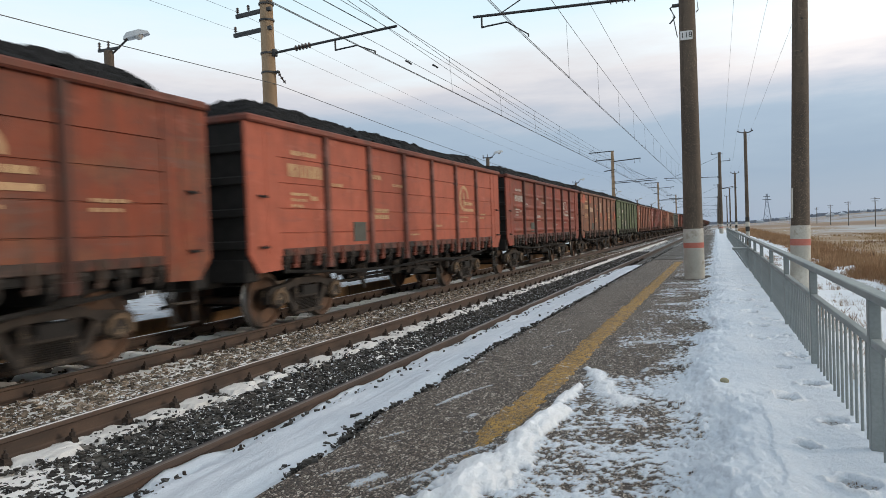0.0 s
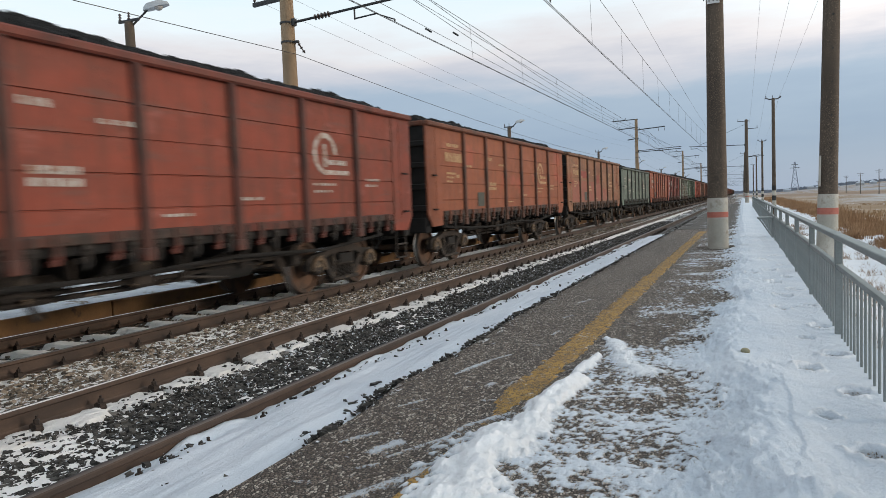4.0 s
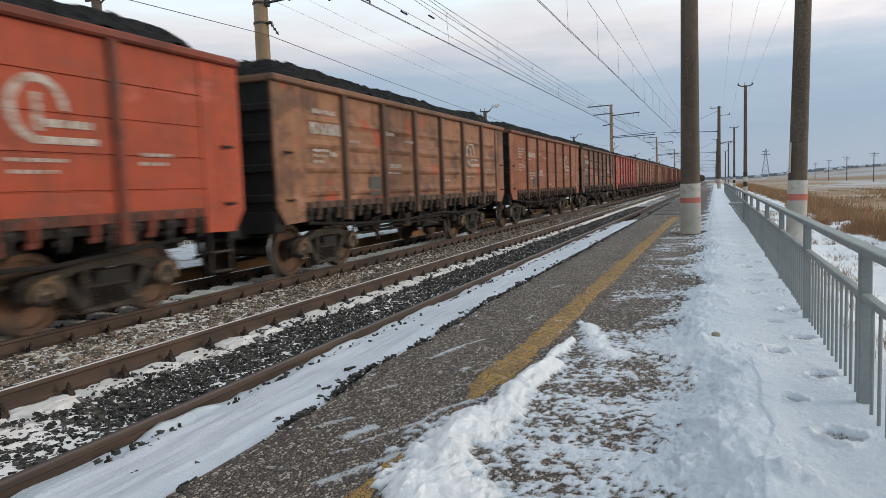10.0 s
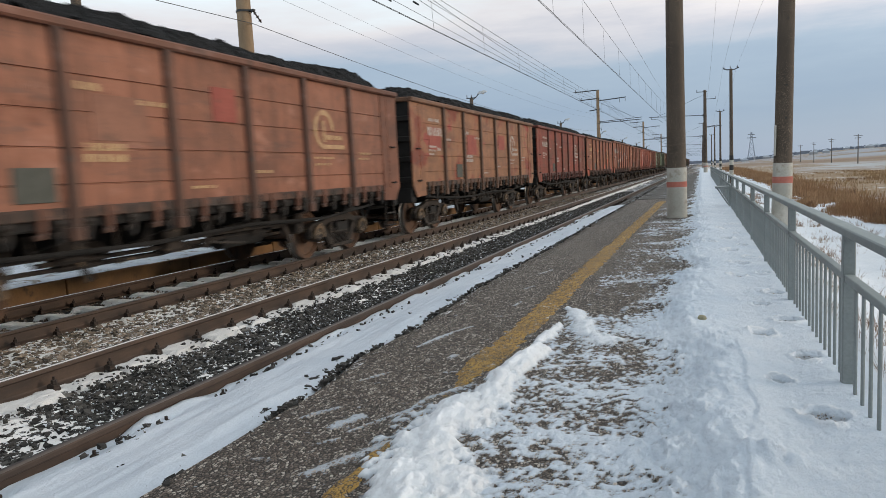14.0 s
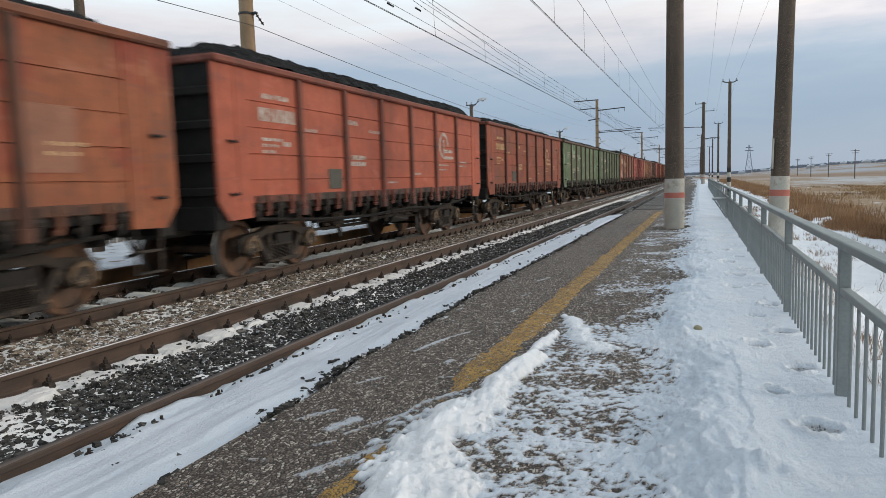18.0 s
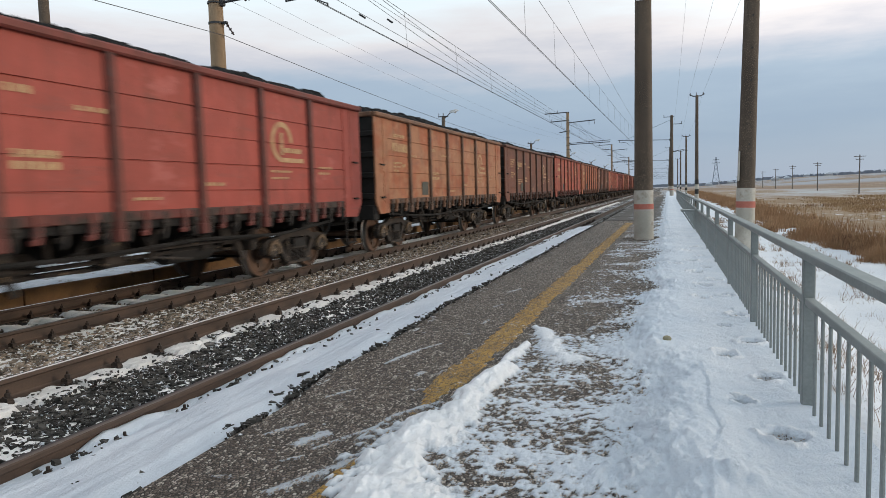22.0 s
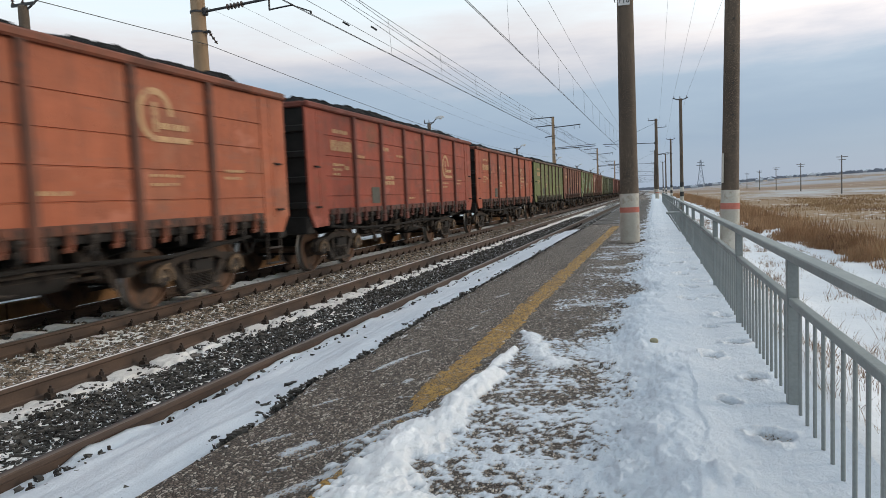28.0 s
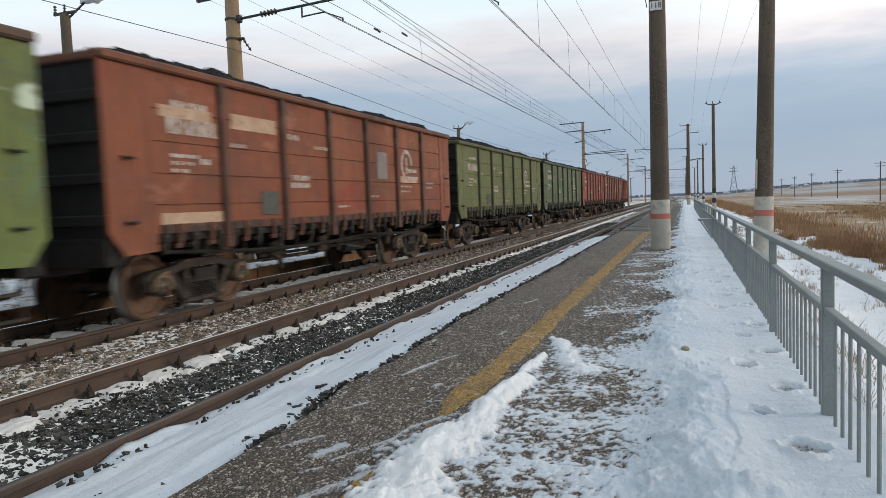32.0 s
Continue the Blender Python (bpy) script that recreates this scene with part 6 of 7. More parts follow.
def end_wall(s):
    """A ribbed end sheet, of one piece."""
    y = s * (BODY / 2 - 0.05)
    out = [(y, SILL - 0.25)]
    for z in (1.45, 1.95, 2.45, 2.95):
        out += [(y, z - 0.07), (y + s * 0.06, z - 0.05), (y + s * 0.06, z + 0.05), (y, z + 0.07)]
    out += [(y, RIM), (y - s * 0.02, RIM), (y - s * 0.02, SILL - 0.25)]
    return Build().prism(out, -HALF_W + 0.085, HALF_W - 0.085, "X")


def top_rim():
    m = Build()
    for s in (-1, 1):
        m.box(s * (HALF_W - 0.03), 0, (RIM + TOP) / 2, 0.13, BODY, TOP - RIM, 0.025)
        m.box(0, s * (BODY / 2 - 0.05), (RIM + TOP) / 2, 2 * HALF_W - 0.20, 0.11, TOP - RIM, 0.02)
    return m


def far_wall():
    m = Build()
    m.box(-HALF_W + 0.075, 0, (SILL + RIM) / 2, 0.02, BODY - 0.2, RIM - SILL)
    for y in POSTS:
        m.box(-HALF_W + 0.02, y, (1.02 + RIM) / 2, 0.10, 0.15, RIM - 1.02, 0.01)
    return m


def coal_heap(seed, high):
    xs = np.linspace(-HALF_W + 0.10, HALF_W - 0.10, 44)
    ys = np.linspace(-BODY / 2 + 0.12, BODY / 2 - 0.12, 190)
    X, Y = np.meshgrid(xs, ys)
    ends = step(0, 1.2, BODY / 2 - np.abs(Y)) * (0.72 + 0.28 * fbm(Y * 0.35, Y * 0 + seed, 2, seed))
    crown = 1 - (np.abs(X) / HALF_W) ** 4.0
    z = TOP - 0.10 + high * ends * crown * (0.70 + 0.45 * fbm(X * 0.5, Y * 0.30, 3, seed + 3))
    z += (fbm(X * 4, Y * 4, 4, seed + 5, 0.62) - 0.5) * 0.19 + 0.07 * (clods(X * 9, Y * 9, seed + 7) - 0.4)
    co, f = sheet(xs, ys, z)
    return raw_mesh("coal", co, f, M_COAL, smooth=False)


def latch():
    """A hatch hook under the side sheet: hanging hook with a short lip over the sheet's foot."""
    x = HALF_W - 0.045
    out = [(-0.035, 1.36), (0.035, 1.37), (0.10, 1.33), (0.115, 1.27), (0.05, 1.285), (0.045, 1.12), (0.02, 1.04), (-0.06, 1.03), (-0.075, 1.08), (-0.03, 1.10), (-0.02, 1.25)]
    return Build().prism(out, x - 0.01, x + 0.055, "X")


def hatch_hinge():
    """A hinge eye with its hanging strap under the side sheet."""
    x = HALF_W - 0.03
    m = Build().lathe([(0.040, -0.05), (0.040, 0.05)], (x, 0, 1.19), "Y", 8)
    m.prism([(-0.03, 1.34), (0.03, 1.34), (0.045, 1.20), (0.02, 1.00), (-0.05, 0.95), (-0.03, 1.12)], x - 0.03, x + 0.02, "X")
    m.box(x - 0.05, 0, 1.06, 0.05, 0.16, 0.07, 0.01)
    return m


def underframe():
    m = Build()
    m.box(0, 0, 0.95, 0.56, 13.0, 0.44, 0.02)
    for s in (-1, 1):
        m.box(s * (HALF_W - 0.16), 0, 1.20, 0.16, BODY - 0.2, 0.16, 0.02)
        m.box(0, s * 4.325, 1.02, 2.7, 0.46, 0.30, 0.02)
        m.box(0, s * (BODY / 2 - 0.16), 1.05, 2.9, 0.30, 0.36, 0.02)
    for y in POSTS:
        m.prism([(-1.48, 1.22), (1.48, 1.22), (1.42, 1.00), (0.45, 0.74), (-0.45, 0.74), (-1.42, 1.00)], y - 0.05, y + 0.05, "Y")
    m.box(0, 0, SILL - 0.02, 2 * HALF_W - 0.2, BODY - 0.2, 0.03)
    return m


def bogie_bolster():
    m = Build()
    m.prism([(-1.15, 0.66), (1.15, 0.66), (1.15, 0.50), (0.5, 0.42), (-0.5, 0.42), (-1.15, 0.50)], -0.22, 0.22, "Y")
    m.lathe([(0.17, 0.64), (0.17, 0.80)], n=16)
    for s in (-1, 1):
        m.tube((-0.9, s * 0.62, 0.36), (0.9, s * 0.62, 0.36), 0.04, n=8)
        m.box(0, s * 0.62, 0.44, 0.25, 0.10, 0.20, 0.01)
    return m


def side_frame(x):
    """A cast bogie side frame: arched top member, pedestals over the axle boxes, sloping arms to the spring seat."""
    m = Build()
    t = 0.07
    top = [(-1.20, 0.64), (-1.08, 0.70), (-0.60, 0.74), (-0.40, 0.82), (0.40, 0.82), (0.60, 0.74), (1.08, 0.70), (1.20, 0.64), (1.20, 0.56), (0.66, 0.60), (0.42, 0.69), (-0.42, 0.69), (-0.66, 0.60), (-1.20, 0.56)]
    m.prism(top, x - t, x + t, "X")
    for s in (-1, 1):
        arm = [(s * 0.72, 0.62), (s * 0.58, 0.62), (s * 0.30, 0.20), (s * 0.44, 0.20)]
        m.prism(arm, x - t * 0.8, x + t * 0.8, "X")
        m.box(x, s * 0.33, 0.46, 0.12, 0.10, 0.48, 0.015)
        m.box(x, s * 1.17, 0.52, 0.15, 0.08, 0.20, 0.015)
        m.box(x, s * 0.69, 0.52, 0.15, 0.07, 0.20, 0.015)
    m.box(x, 0, 0.20, 0.22, 0.92, 0.07, 0.02)
    o = 0.075 if x > 0 else -0.075
    for s in (-1, 1):
        m.lathe([(0.135, x - 0.09), (0.145, x + o), (0.115, x + o * 1.6), (0.05, x + o * 1.7)] if x > 0 else [(0.05, x + o * 1.7), (0.115, x + o * 1.6), (0.145, x + o), (0.135, x + 0.09)], (0, s * 0.925, 0.475), "X", 14)
    return m


def axle_adapter():
    """The cast saddle over an axle box: a thick arch with two feet."""
    ring = [(0.20 * math.cos(radians(a)), 0.475 + 0.20 * math.sin(radians(a))) for a in range(-20, 201, 20)]
    inner = [(0.135 * math.cos(radians(a)), 0.475 + 0.135 * math.sin(radians(a))) for a in range(200, -21, -20)]
    return Build().prism(ring + inner, 1.115, 1.165, "X")


def spring():
    prof = []
    for i in range(9):
        z = 0.235 + i * 0.026
        prof += [(0.062, z), (0.080, z + 0.013)]
    return Build().lathe(prof, n=10)


def wheelset():
    m = Build()
    m.tube((-1.05, 0, 0), (1.05, 0, 0), 0.075, n=12)
    for s in (-1, 1):
        prof = [(0.10, 0.66), (0.12, 0.70), (0.36, 0.715), (0.395, 0.70), (0.505, 0.70), (0.508, 0.725), (0.480, 0.745), (0.474, 0.835), (0.40, 0.838), (0.385, 0.80), (0.17, 0.775), (0.15, 0.86), (0.09, 0.865)]
        if s < 0:
            prof = [(r, -h) for r, h in prof[::-1]]
        o = len(m.f)
        m.lathe(prof, axis="X", n=28)
        k = 28
        for j in (5, 6):
            for i in range(k):
                m.mi[o + j * k + i] = 1
        m.box(s * 0.79, 0.27, 0.0, 0.05, 0.10, 0.05, 0.01)
    return m


def brake_rigging():
    """Rods, levers, straps and valve boxes hanging between the bogies."""
    m = Build()
    for x, z, y0, y1 in ((1.18, 0.80, -3.3, 3.2), (1.02, 0.70, -2.7, 1.9), (0.60, 0.58, -3.1, 3.0)):
        m.tube((x, y0, z), (x, y1, z), 0.032, n=6)
    for k in range(10):
        y = -2.9 + 0.62 * k
        m.bar((1.20, y, 1.08), (1.12, y + 0.10 * (-1) ** k, 0.74 - 0.07 * (k % 3)), 0.04, 0.09)
    for y, wide, high in ((-2.25, 0.42, 0.34), (-0.55, 0.36, 0.40), (2.05, 0.50, 0.30), (2.75, 0.22, 0.46)):
        m.box(0.98, y, 1.02 - high / 2, 0.34, wide, high, 0.04)
    return m


def coupler(s):
    m = Build()
    y = s * BODY / 2
    m.box(0, y + s * 0.20, 0.98, 0.22, 0.60, 0.20, 0.03)
    m.prism([(-0.16, y + s * 0.38), (0.20, y + s * 0.38), (0.24, y + s * 0.54), (0.02, y + s * 0.54), (-0.06, y + s * 0.44), (-0.20, y + s * 0.52)], 0.82, 1.14, "Z")
    m.box(0, y + s * 0.02, 0.98, 0.6, 0.08, 0.34, 0.02)
    return m


def hose(s):
    y = s * BODY / 2
    return Build().path([(0.35, y + s * 0.02, 0.92), (0.36, y + s * 0.22, 0.80), (0.34, y + s * 0.38, 0.58), (0.22, y + s * 0.54, 0.52)], 0.028, 8)


def steps(s):
    m = Build()
    for y in (s * 5.75, s * 6.18):
        m.bar((HALF_W - 0.06, y, 1.12), (HALF_W - 0.06, y, 0.42), 0.03, 0.03)
    for z in (0.44, 0.72):
        m.box(HALF_W - 0.06, s * 5.965, z, 0.10, 0.43, 0.03, 0.004)
    return m


def logo():
    """An open ring round an upright stem, with two bars of lettering: the operator's mark as a plain shape."""
    m = Build()
    x, cy, cz = HALF_W - 0.04, 3.20, 2.48

    def arc(r0, r1, a0, a1, oy, oz, n=26):
        vs = []
        for i in range(n + 1):
            a = radians(a0 + (a1 - a0) * i / n)
            vs += [(x, oy + r * math.cos(a), oz + r * math.sin(a)) for r in (r0, r1)]
        m.add(vs, [(2 * i, 2 * i + 1, 2 * i + 3, 2 * i + 2) for i in range(n)])
    arc(0.275, 0.365, 0, 272, cy, cz)
    m.box(x, cy - 0.02, cz - 0.03, 0.004, 0.095, 0.40)
    for k in range(6):
        m.box(x, cy + 0.10 + 0.105 * k, cz - 0.14, 0.004, 0.085, 0.085)
    m.box(x, cy + 0.37, cz - 0.32, 0.004, 0.72, 0.080)
    return m


def stencils(rng, big=True):
    """Wagon number and data panels as plain bars."""
    m = Build()
    x = HALF_W - 0.043

    def row(y, z, n, w, h, gap):
        for i in range(n):
            m.box(x, y + i * (w + gap), z, 0.004, w * rng.uniform(0.8, 1.0), h)
    if big:
        row(-5.35, 2.68, 8, 0.10, 0.22, 0.035)
        row(-5.25, 2.98, 6, 0.10, 0.08, 0.03)
    else:
        row(-4.00, 2.68, 8, 0.11, 0.19, 0.035)
        for k in range(4):
            row(-5.35, 2.86 - 0.10 * k, 7 - k, 0.09, 0.05, 0.03)
        for k in range(3):
            row(-3.80 + 0.05 * k, 1.98 - 0.10 * k, 8 - k, 0.10, 0.045, 0.025)
    for k in range(3):
        row(-5.30, 2.28 - 0.10 * k, 5 - k, 0.09, 0.05, 0.03)
    row(-4.70, 2.22, 2, 0.09, 0.08, 0.03)
    row(-3.95, 2.50, 3, 0.09, 0.06, 0.05)
    row(-2.30, 2.75, 3, 0.10, 0.09, 0.03)
    for k in range(2):
        row(-2.25, 2.05 - 0.13 * k, 5, 0.10, 0.09, 0.03)
    row(-1.35, 2.62, 3, 0.12, 0.06, 0.06)
    row(0.98, 1.72, 4, 0.10, 0.05, 0.03)
    row(-0.5, 1.52, 5, 0.08, 0.04, 0.03)
    for k in range(2):
        row(2.85, 1.95 - 0.12 * k, 6 - k, 0.09, 0.040, 0.030)
    for k in range(2):
        row(4.60, 2.05 - 0.11 * k, 5 - k, 0.09, 0.045, 0.030)
    return m


def proto_wagon(ribbed):
    w = holder("coal_wagon", "open steel coal wagon", "freight wagon", "coal train")
    for a, b in PANELS:
        part("side_panel", side_panel(a, b, ribbed), M_GRIME, w)
    pm = side_post().mesh("post", M_GRIME)
    for y in POSTS:
        part("post", pm, None, w, at=(0, y, 0))
    for s in (-1, 1):
        part("corner_post", corner_post(s), M_GRIME, w)
        part("end_wall", end_wall(s), M_GRIME_SHADE, w, "grimy ribbed end wall, its shade in the black")
        part("seam_strip", Build().box(HALF_W - 0.036, s * 6.02, 2.30, 0.010, 0.035, 2.05, 0.003), M_GRIME, w)
        for z in (2.22, 1.42):
            part("lashing_ring", Build().path([(HALF_W - 0.03, s * 6.10, z), (HALF_W + 0.02, s * 6.10, z - 0.02), (HALF_W + 0.02, s * 6.26, z - 0.02), (HALF_W - 0.03, s * 6.26, z)], 0.018, 6), M_GRIME_SHADE, w, "dark lashing ring", smooth=True)
    part("top_rim", top_rim(), M_GRIME, w)
    for a, b in PANELS:
        part("bottom_sill", Build().box(HALF_W - 0.055, (a + b) / 2, SILL + 0.03, 0.075, b - a - 0.20, 0.13, 0.012), M_GRIME, w, "rusty sill under the side sheet, darkened with latch shade")
    part("side_wall", far_wall(), M_GRIME, w)
    part("coal_load", coal_heap(1, 0.7), None, w, "heaped black coal load")
    lm = latch().mesh("hatch_latch", M_GRIME)
    for a, b in PANELS:
        for t in (0.27, 0.73):
            part("hatch_latch", lm, None, w, "grimy hatch latch", at=(0, a + (b - a) * t, 0))
    hm = hatch_hinge().mesh("hatch_hinge", M_GRIME)
    for a, b in PANELS:
        for t in (0.10, 0.50, 0.88):
            part("hatch_hinge", hm, None, w, "rusty hatch hinge", at=(0, a + (b - a) * t, 0))
    part("underframe", underframe(), M_GRIME_SHADE, w, "black grimy steel underframe")
    part("brake_cylinder", Build().lathe([(0.10, -0.55), (0.17, -0.50), (0.17, 0.10), (0.12, 0.16), (0.05, 0.30)], (0.75, -1.7, 0.72), "Y", 14), M_GRIME, w, "brown brake cylinder", smooth=True)
    part("air_reservoir", Build().lathe([(0.06, -0.60), (0.20, -0.52), (0.20, 0.52), (0.06, 0.60)], (0.85, 1.2, 0.70), "Y", 16), M_GRIME_SHADE, w, "black air reservoir", smooth=True)
    part("brake_rod", Build().path([(0.95, -3.2, 0.62), (0.95, -0.6, 0.60), (0.8, 0.4, 0.66), (0.95, 3.2, 0.60)], 0.025, 6), M_GRIME, w, smooth=True)
    for y in (-2.2, 2.3):
        part("brake_lever", Build().bar((0.98, y, 1.0), (1.02, y + 0.25, 0.42), 0.05, 0.09), M_GRIME, w)
        part("hanger", Build().bar((0.95, y - 0.8, 1.15), (0.95, y - 0.8, 0.56), 0.03, 0.06), M_GRIME, w)
    part("air_pipe", Build().path([(1.36, -5.4, 0.98), (1.36, -3.4, 0.86), (1.30, -1.2, 0.80), (1.34, 1.0, 0.88), (1.30, 3.4, 0.80), (1.36, 5.4, 0.96)], 0.030, 6), M_GRIME_SHADE, w, "sagging black air pipe", smooth=True)
    part("brake_rigging", brake_rigging(), M_GRIME, w, "dark rods and levers of the brake gear")
    part("hand_lever", Build().path([(1.45, -0.3, 1.0), (1.50, -0.25, 0.72), (1.50, 0.55, 0.62)], 0.02, 6), M_GRIME, w, smooth=True)
    bm_, sf = bogie_bolster().mesh("bogie", M_GRIME_SHADE), {x: side_frame(x).mesh("side_frame", M_GRIME, True) for x in (1.03, -1.03)}
    sp, seat = spring().mesh("spring", M_GRIME, True), Build().box(0, 0, 0.50, 0.20, 0.56, 0.10, 0.02).mesh("spring_seat", M_GRIME)
    ad = axle_adapter().mesh("axle_adapter", M_AXLEBOX)
    ws = wheelset().mesh("wheelset", [M_WHEEL, M_TREAD], True)
    for s in (-1, 1):
        bg = part("bogie", bm_, None, w, "two-axle cast steel bogie", at=(0, s * 4.325, 0))
        for x in (1.03, -1.03):
            part("side_frame", sf[x], None, bg)
            part("spring_seat", seat, None, bg, at=(x, 0, 0))
        for e in (-1, 1):
            part("axle_adapter", ad, None, bg, "dusty ochre axle saddle", at=(0, e * 0.925, 0))
        for y in (-0.18, 0.0, 0.18):
            part("spring", sp, None, bg, at=(1.03, y, 0))
        for e in (-1, 1):
            part("wheelset", ws, None, bg, "rusty solid steel wheels on an axle", at=(0, e * 0.925, 0.475))
    for s in (-1, 1):
        part("coupler", coupler(s), M_GRIME_SHADE, w)
        part("brake_hose", hose(s), M_GRIME_SHADE, w, smooth=True)
    part("steps", steps(1), M_GRIME, w)
    part("logo", logo(), M_MARK_Y, w, "pale operator's mark")
    part("stencil_text", stencils(random.Random(2)), M_MARK_Y, w, "faded stencilled data panels")["kind"] = "stuff"
    part("chalk_board", Build().box(HALF_W - 0.043, -2.98, 1.62, 0.012, 0.52, 0.38, 0.003), M_BOARD, w, "dark chalk board")
    return w


RED, CRIMSON, SALMON, ORANGE, BROWN = (0.27, 0.066, 0.043), (0.36, 0.080, 0.066), (0.345, 0.098, 0.062), (0.31, 0.108, 0.056), (0.20, 0.076, 0.045)
TAN, RUST, UMBER, BRIGHT = (0.345, 0.172, 0.10), (0.26, 0.090, 0.048), (0.155, 0.076, 0.052), (0.35, 0.070, 0.036)
GREEN, MOSS, OLIVE = (0.118, 0.158, 0.072), (0.105, 0.140, 0.076), (0.135, 0.155, 0.058)
# paint, second coat, how much of it, rust, marks, ribbed, spots, words
TRAIN = [
    (RED, BROWN, .4, .4, "W", 1, None, "brown-red"), ((0.24, 0.058, 0.03), RUST, .55, .5, "Y", 0, None, "dirty orange-red"), (SALMON, RED, .2, .12, "Y", 0, None, "bright salmon-red"), (RED, BROWN, .5, .3, "W", 1, None, "dull brown-red"),
    ((0.30, 0.128, 0.072), (0.20, 0.080, 0.046), .5, .65, "Y", 0, (0.36, 0.085, 0.045), "patched rust-brown"), (GREEN, MOSS, .4, .4, "W", 0, None, "weathered green"), (ORANGE, BROWN, .3, .3, "W", 0, None, "orange-brown"), (RED, BROWN, .3, .3, "W", 0, None, "brick-red"),
    (RUST, SALMON, .35, .15, "Y", 0, None, "clean reddish-brown"), (TAN, ORANGE, .5, .3, "Y", 0, None, "two-tone tan and orange"), ((0.170, 0.212, 0.176), (0.150, 0.190, 0.158), .4, .36, "W", 0, None, "grey-green"), ((0.34, 0.098, 0.050), ORANGE, .5, .32, "W", 0, None, "dull orange-red"),
    (RED, CRIMSON, .4, .25, "W", 1, (0.13, 0.11, 0.11), "red with grey patches"), ((0.26, 0.34, 0.285), (0.25, 0.195, 0.135), .45, .5, "W", 1, (0.20, 0.13, 0.09), "pale green, peeling"), ((0.132, 0.185, 0.128), (0.115, 0.172, 0.108), .5, .3, "W", 1, None, "mid-green"), (BRIGHT, RED, .3, .2, "W", 0, None, "bright red"),
    (TAN, UMBER, .5, .5, "W", 1, (0.33, 0.075, 0.04), "tan-brown, badly worn"), (ORANGE, TAN, .5, .3, "W", 0, None, "pale orange-brown"), (UMBER, TAN, .4, .45, "W", 1, (0.36, 0.11, 0.05), "dark brown with orange patches"), (CRIMSON, RED, .5, .2, "W", 1, None, "deep red"),
    ((0.31, 0.122, 0.075), TAN, .5, .45, "Y", 0, None, "worn salmon-brown"), ((0.34, 0.150, 0.098), BROWN, .35, .35, "Y", 0, None, "dusty pink-brown"), (TAN, RED, .45, .35, "W", 0, (0.27, 0.065, 0.05), "tan with red repainted squares"), (RED, BROWN, .5, .3, "W", 0, None, "brown-red"),
    (ORANGE, RUST, .4, .4, "Y", 0, (0.45, 0.09, 0.05), "dirty orange"), (ORANGE, RED, .4, .25, "W", 0, None, "orange-red"), (ORANGE, RED, .5, .3, "Y", 0, None, "orange-red"), (SALMON, RED, .3, .15, "W", 0, None, "salmon-red"),
    ((0.31, 0.086, 0.052), RUST, .5, .35, "Y", 0, None, "worn orange-red"), ((0.125, 0.190, 0.105), (0.135, 0.175, 0.090), .55, .38, "W", 0, (0.20, 0.27, 0.18), "faded green"), (MOSS, OLIVE, .3, .3, "W", 0, None, "green"), (RUST, (0.40, 0.22, 0.17), .5, .3, "Y", 0, (0.42, 0.27, 0.21), "rust-orange with pale patches"),
    ((0.315, 0.076, 0.060), RED, .3, .1, "Y", 0, None, "crimson"), (TAN, ORANGE, .6, .15, "Y", 0, None, "sandy orange"), ((0.205, 0.078, 0.050), UMBER, .4, .3, "Y", 0, None, "dark red-brown"), ((0.315, 0.078, 0.050), RUST, .4, .2, "Y", 0, None, "warm red-brown"),
    (ORANGE, RUST, .4, .15, "Y", 0, None, "orange-brown"), (BROWN, RED, .4, .25, "Y", 0, None, "brown"), (SALMON, ORANGE, .5, .12, "Y", 0, None, "salmon-orange"), ((0.30, 0.076, 0.054), (0.27, 0.080, 0.055), .3, .1, "Y", 0, None, "crimson-red"),
    ((0.325, 0.105, 0.058), (0.31, 0.122, 0.074), .45, .15, "Y", 0, None, "sandy orange"), (RED, BROWN, .35, .2, "Y", 0, None, "red-brown"), ((0.30, 0.084, 0.048), (0.27, 0.080, 0.052), .4, .18, "Y", 0, None, "orange-red"), (OLIVE, MOSS, .4, .2, "Y", 0, None, "olive-green"),
    (BROWN, RUST, .4, .30, "Y", 0, None, "brown"), ((0.145, 0.19, 0.058), (0.12, 0.20, 0.12), .5, .25, "W", 0, (0.42, 0.50, 0.40), "patchwork lime and teal green"), (RUST, RED, .4, .3, "W", 0, None, "red-brown with painted-out panels"), (OLIVE, (0.17, 0.19, 0.10), .4, .3, "W", 0, None, "olive"),
    (MOSS, GREEN, .4, .3, "W", 0, None, "dark green"), (RED, BROWN, .5, .3, "W", 0, None, "dark red"), (BROWN, RED, .5, .3, "W", 0, None, "brown"), (RED, BROWN, .4, .3, "W", 0, None, "dull red"),
]
FIRST = -1     # number of the first wagon of the row; wagon 0 has its far end 7.8 m ahead at the start
PITCH = 13.92


def run(t):
    """How far the train has gone after t seconds, in metres."""
    return -7.77 + 19.4474 * t - 0.003327 * t * t - 0.00013475 * t ** 3


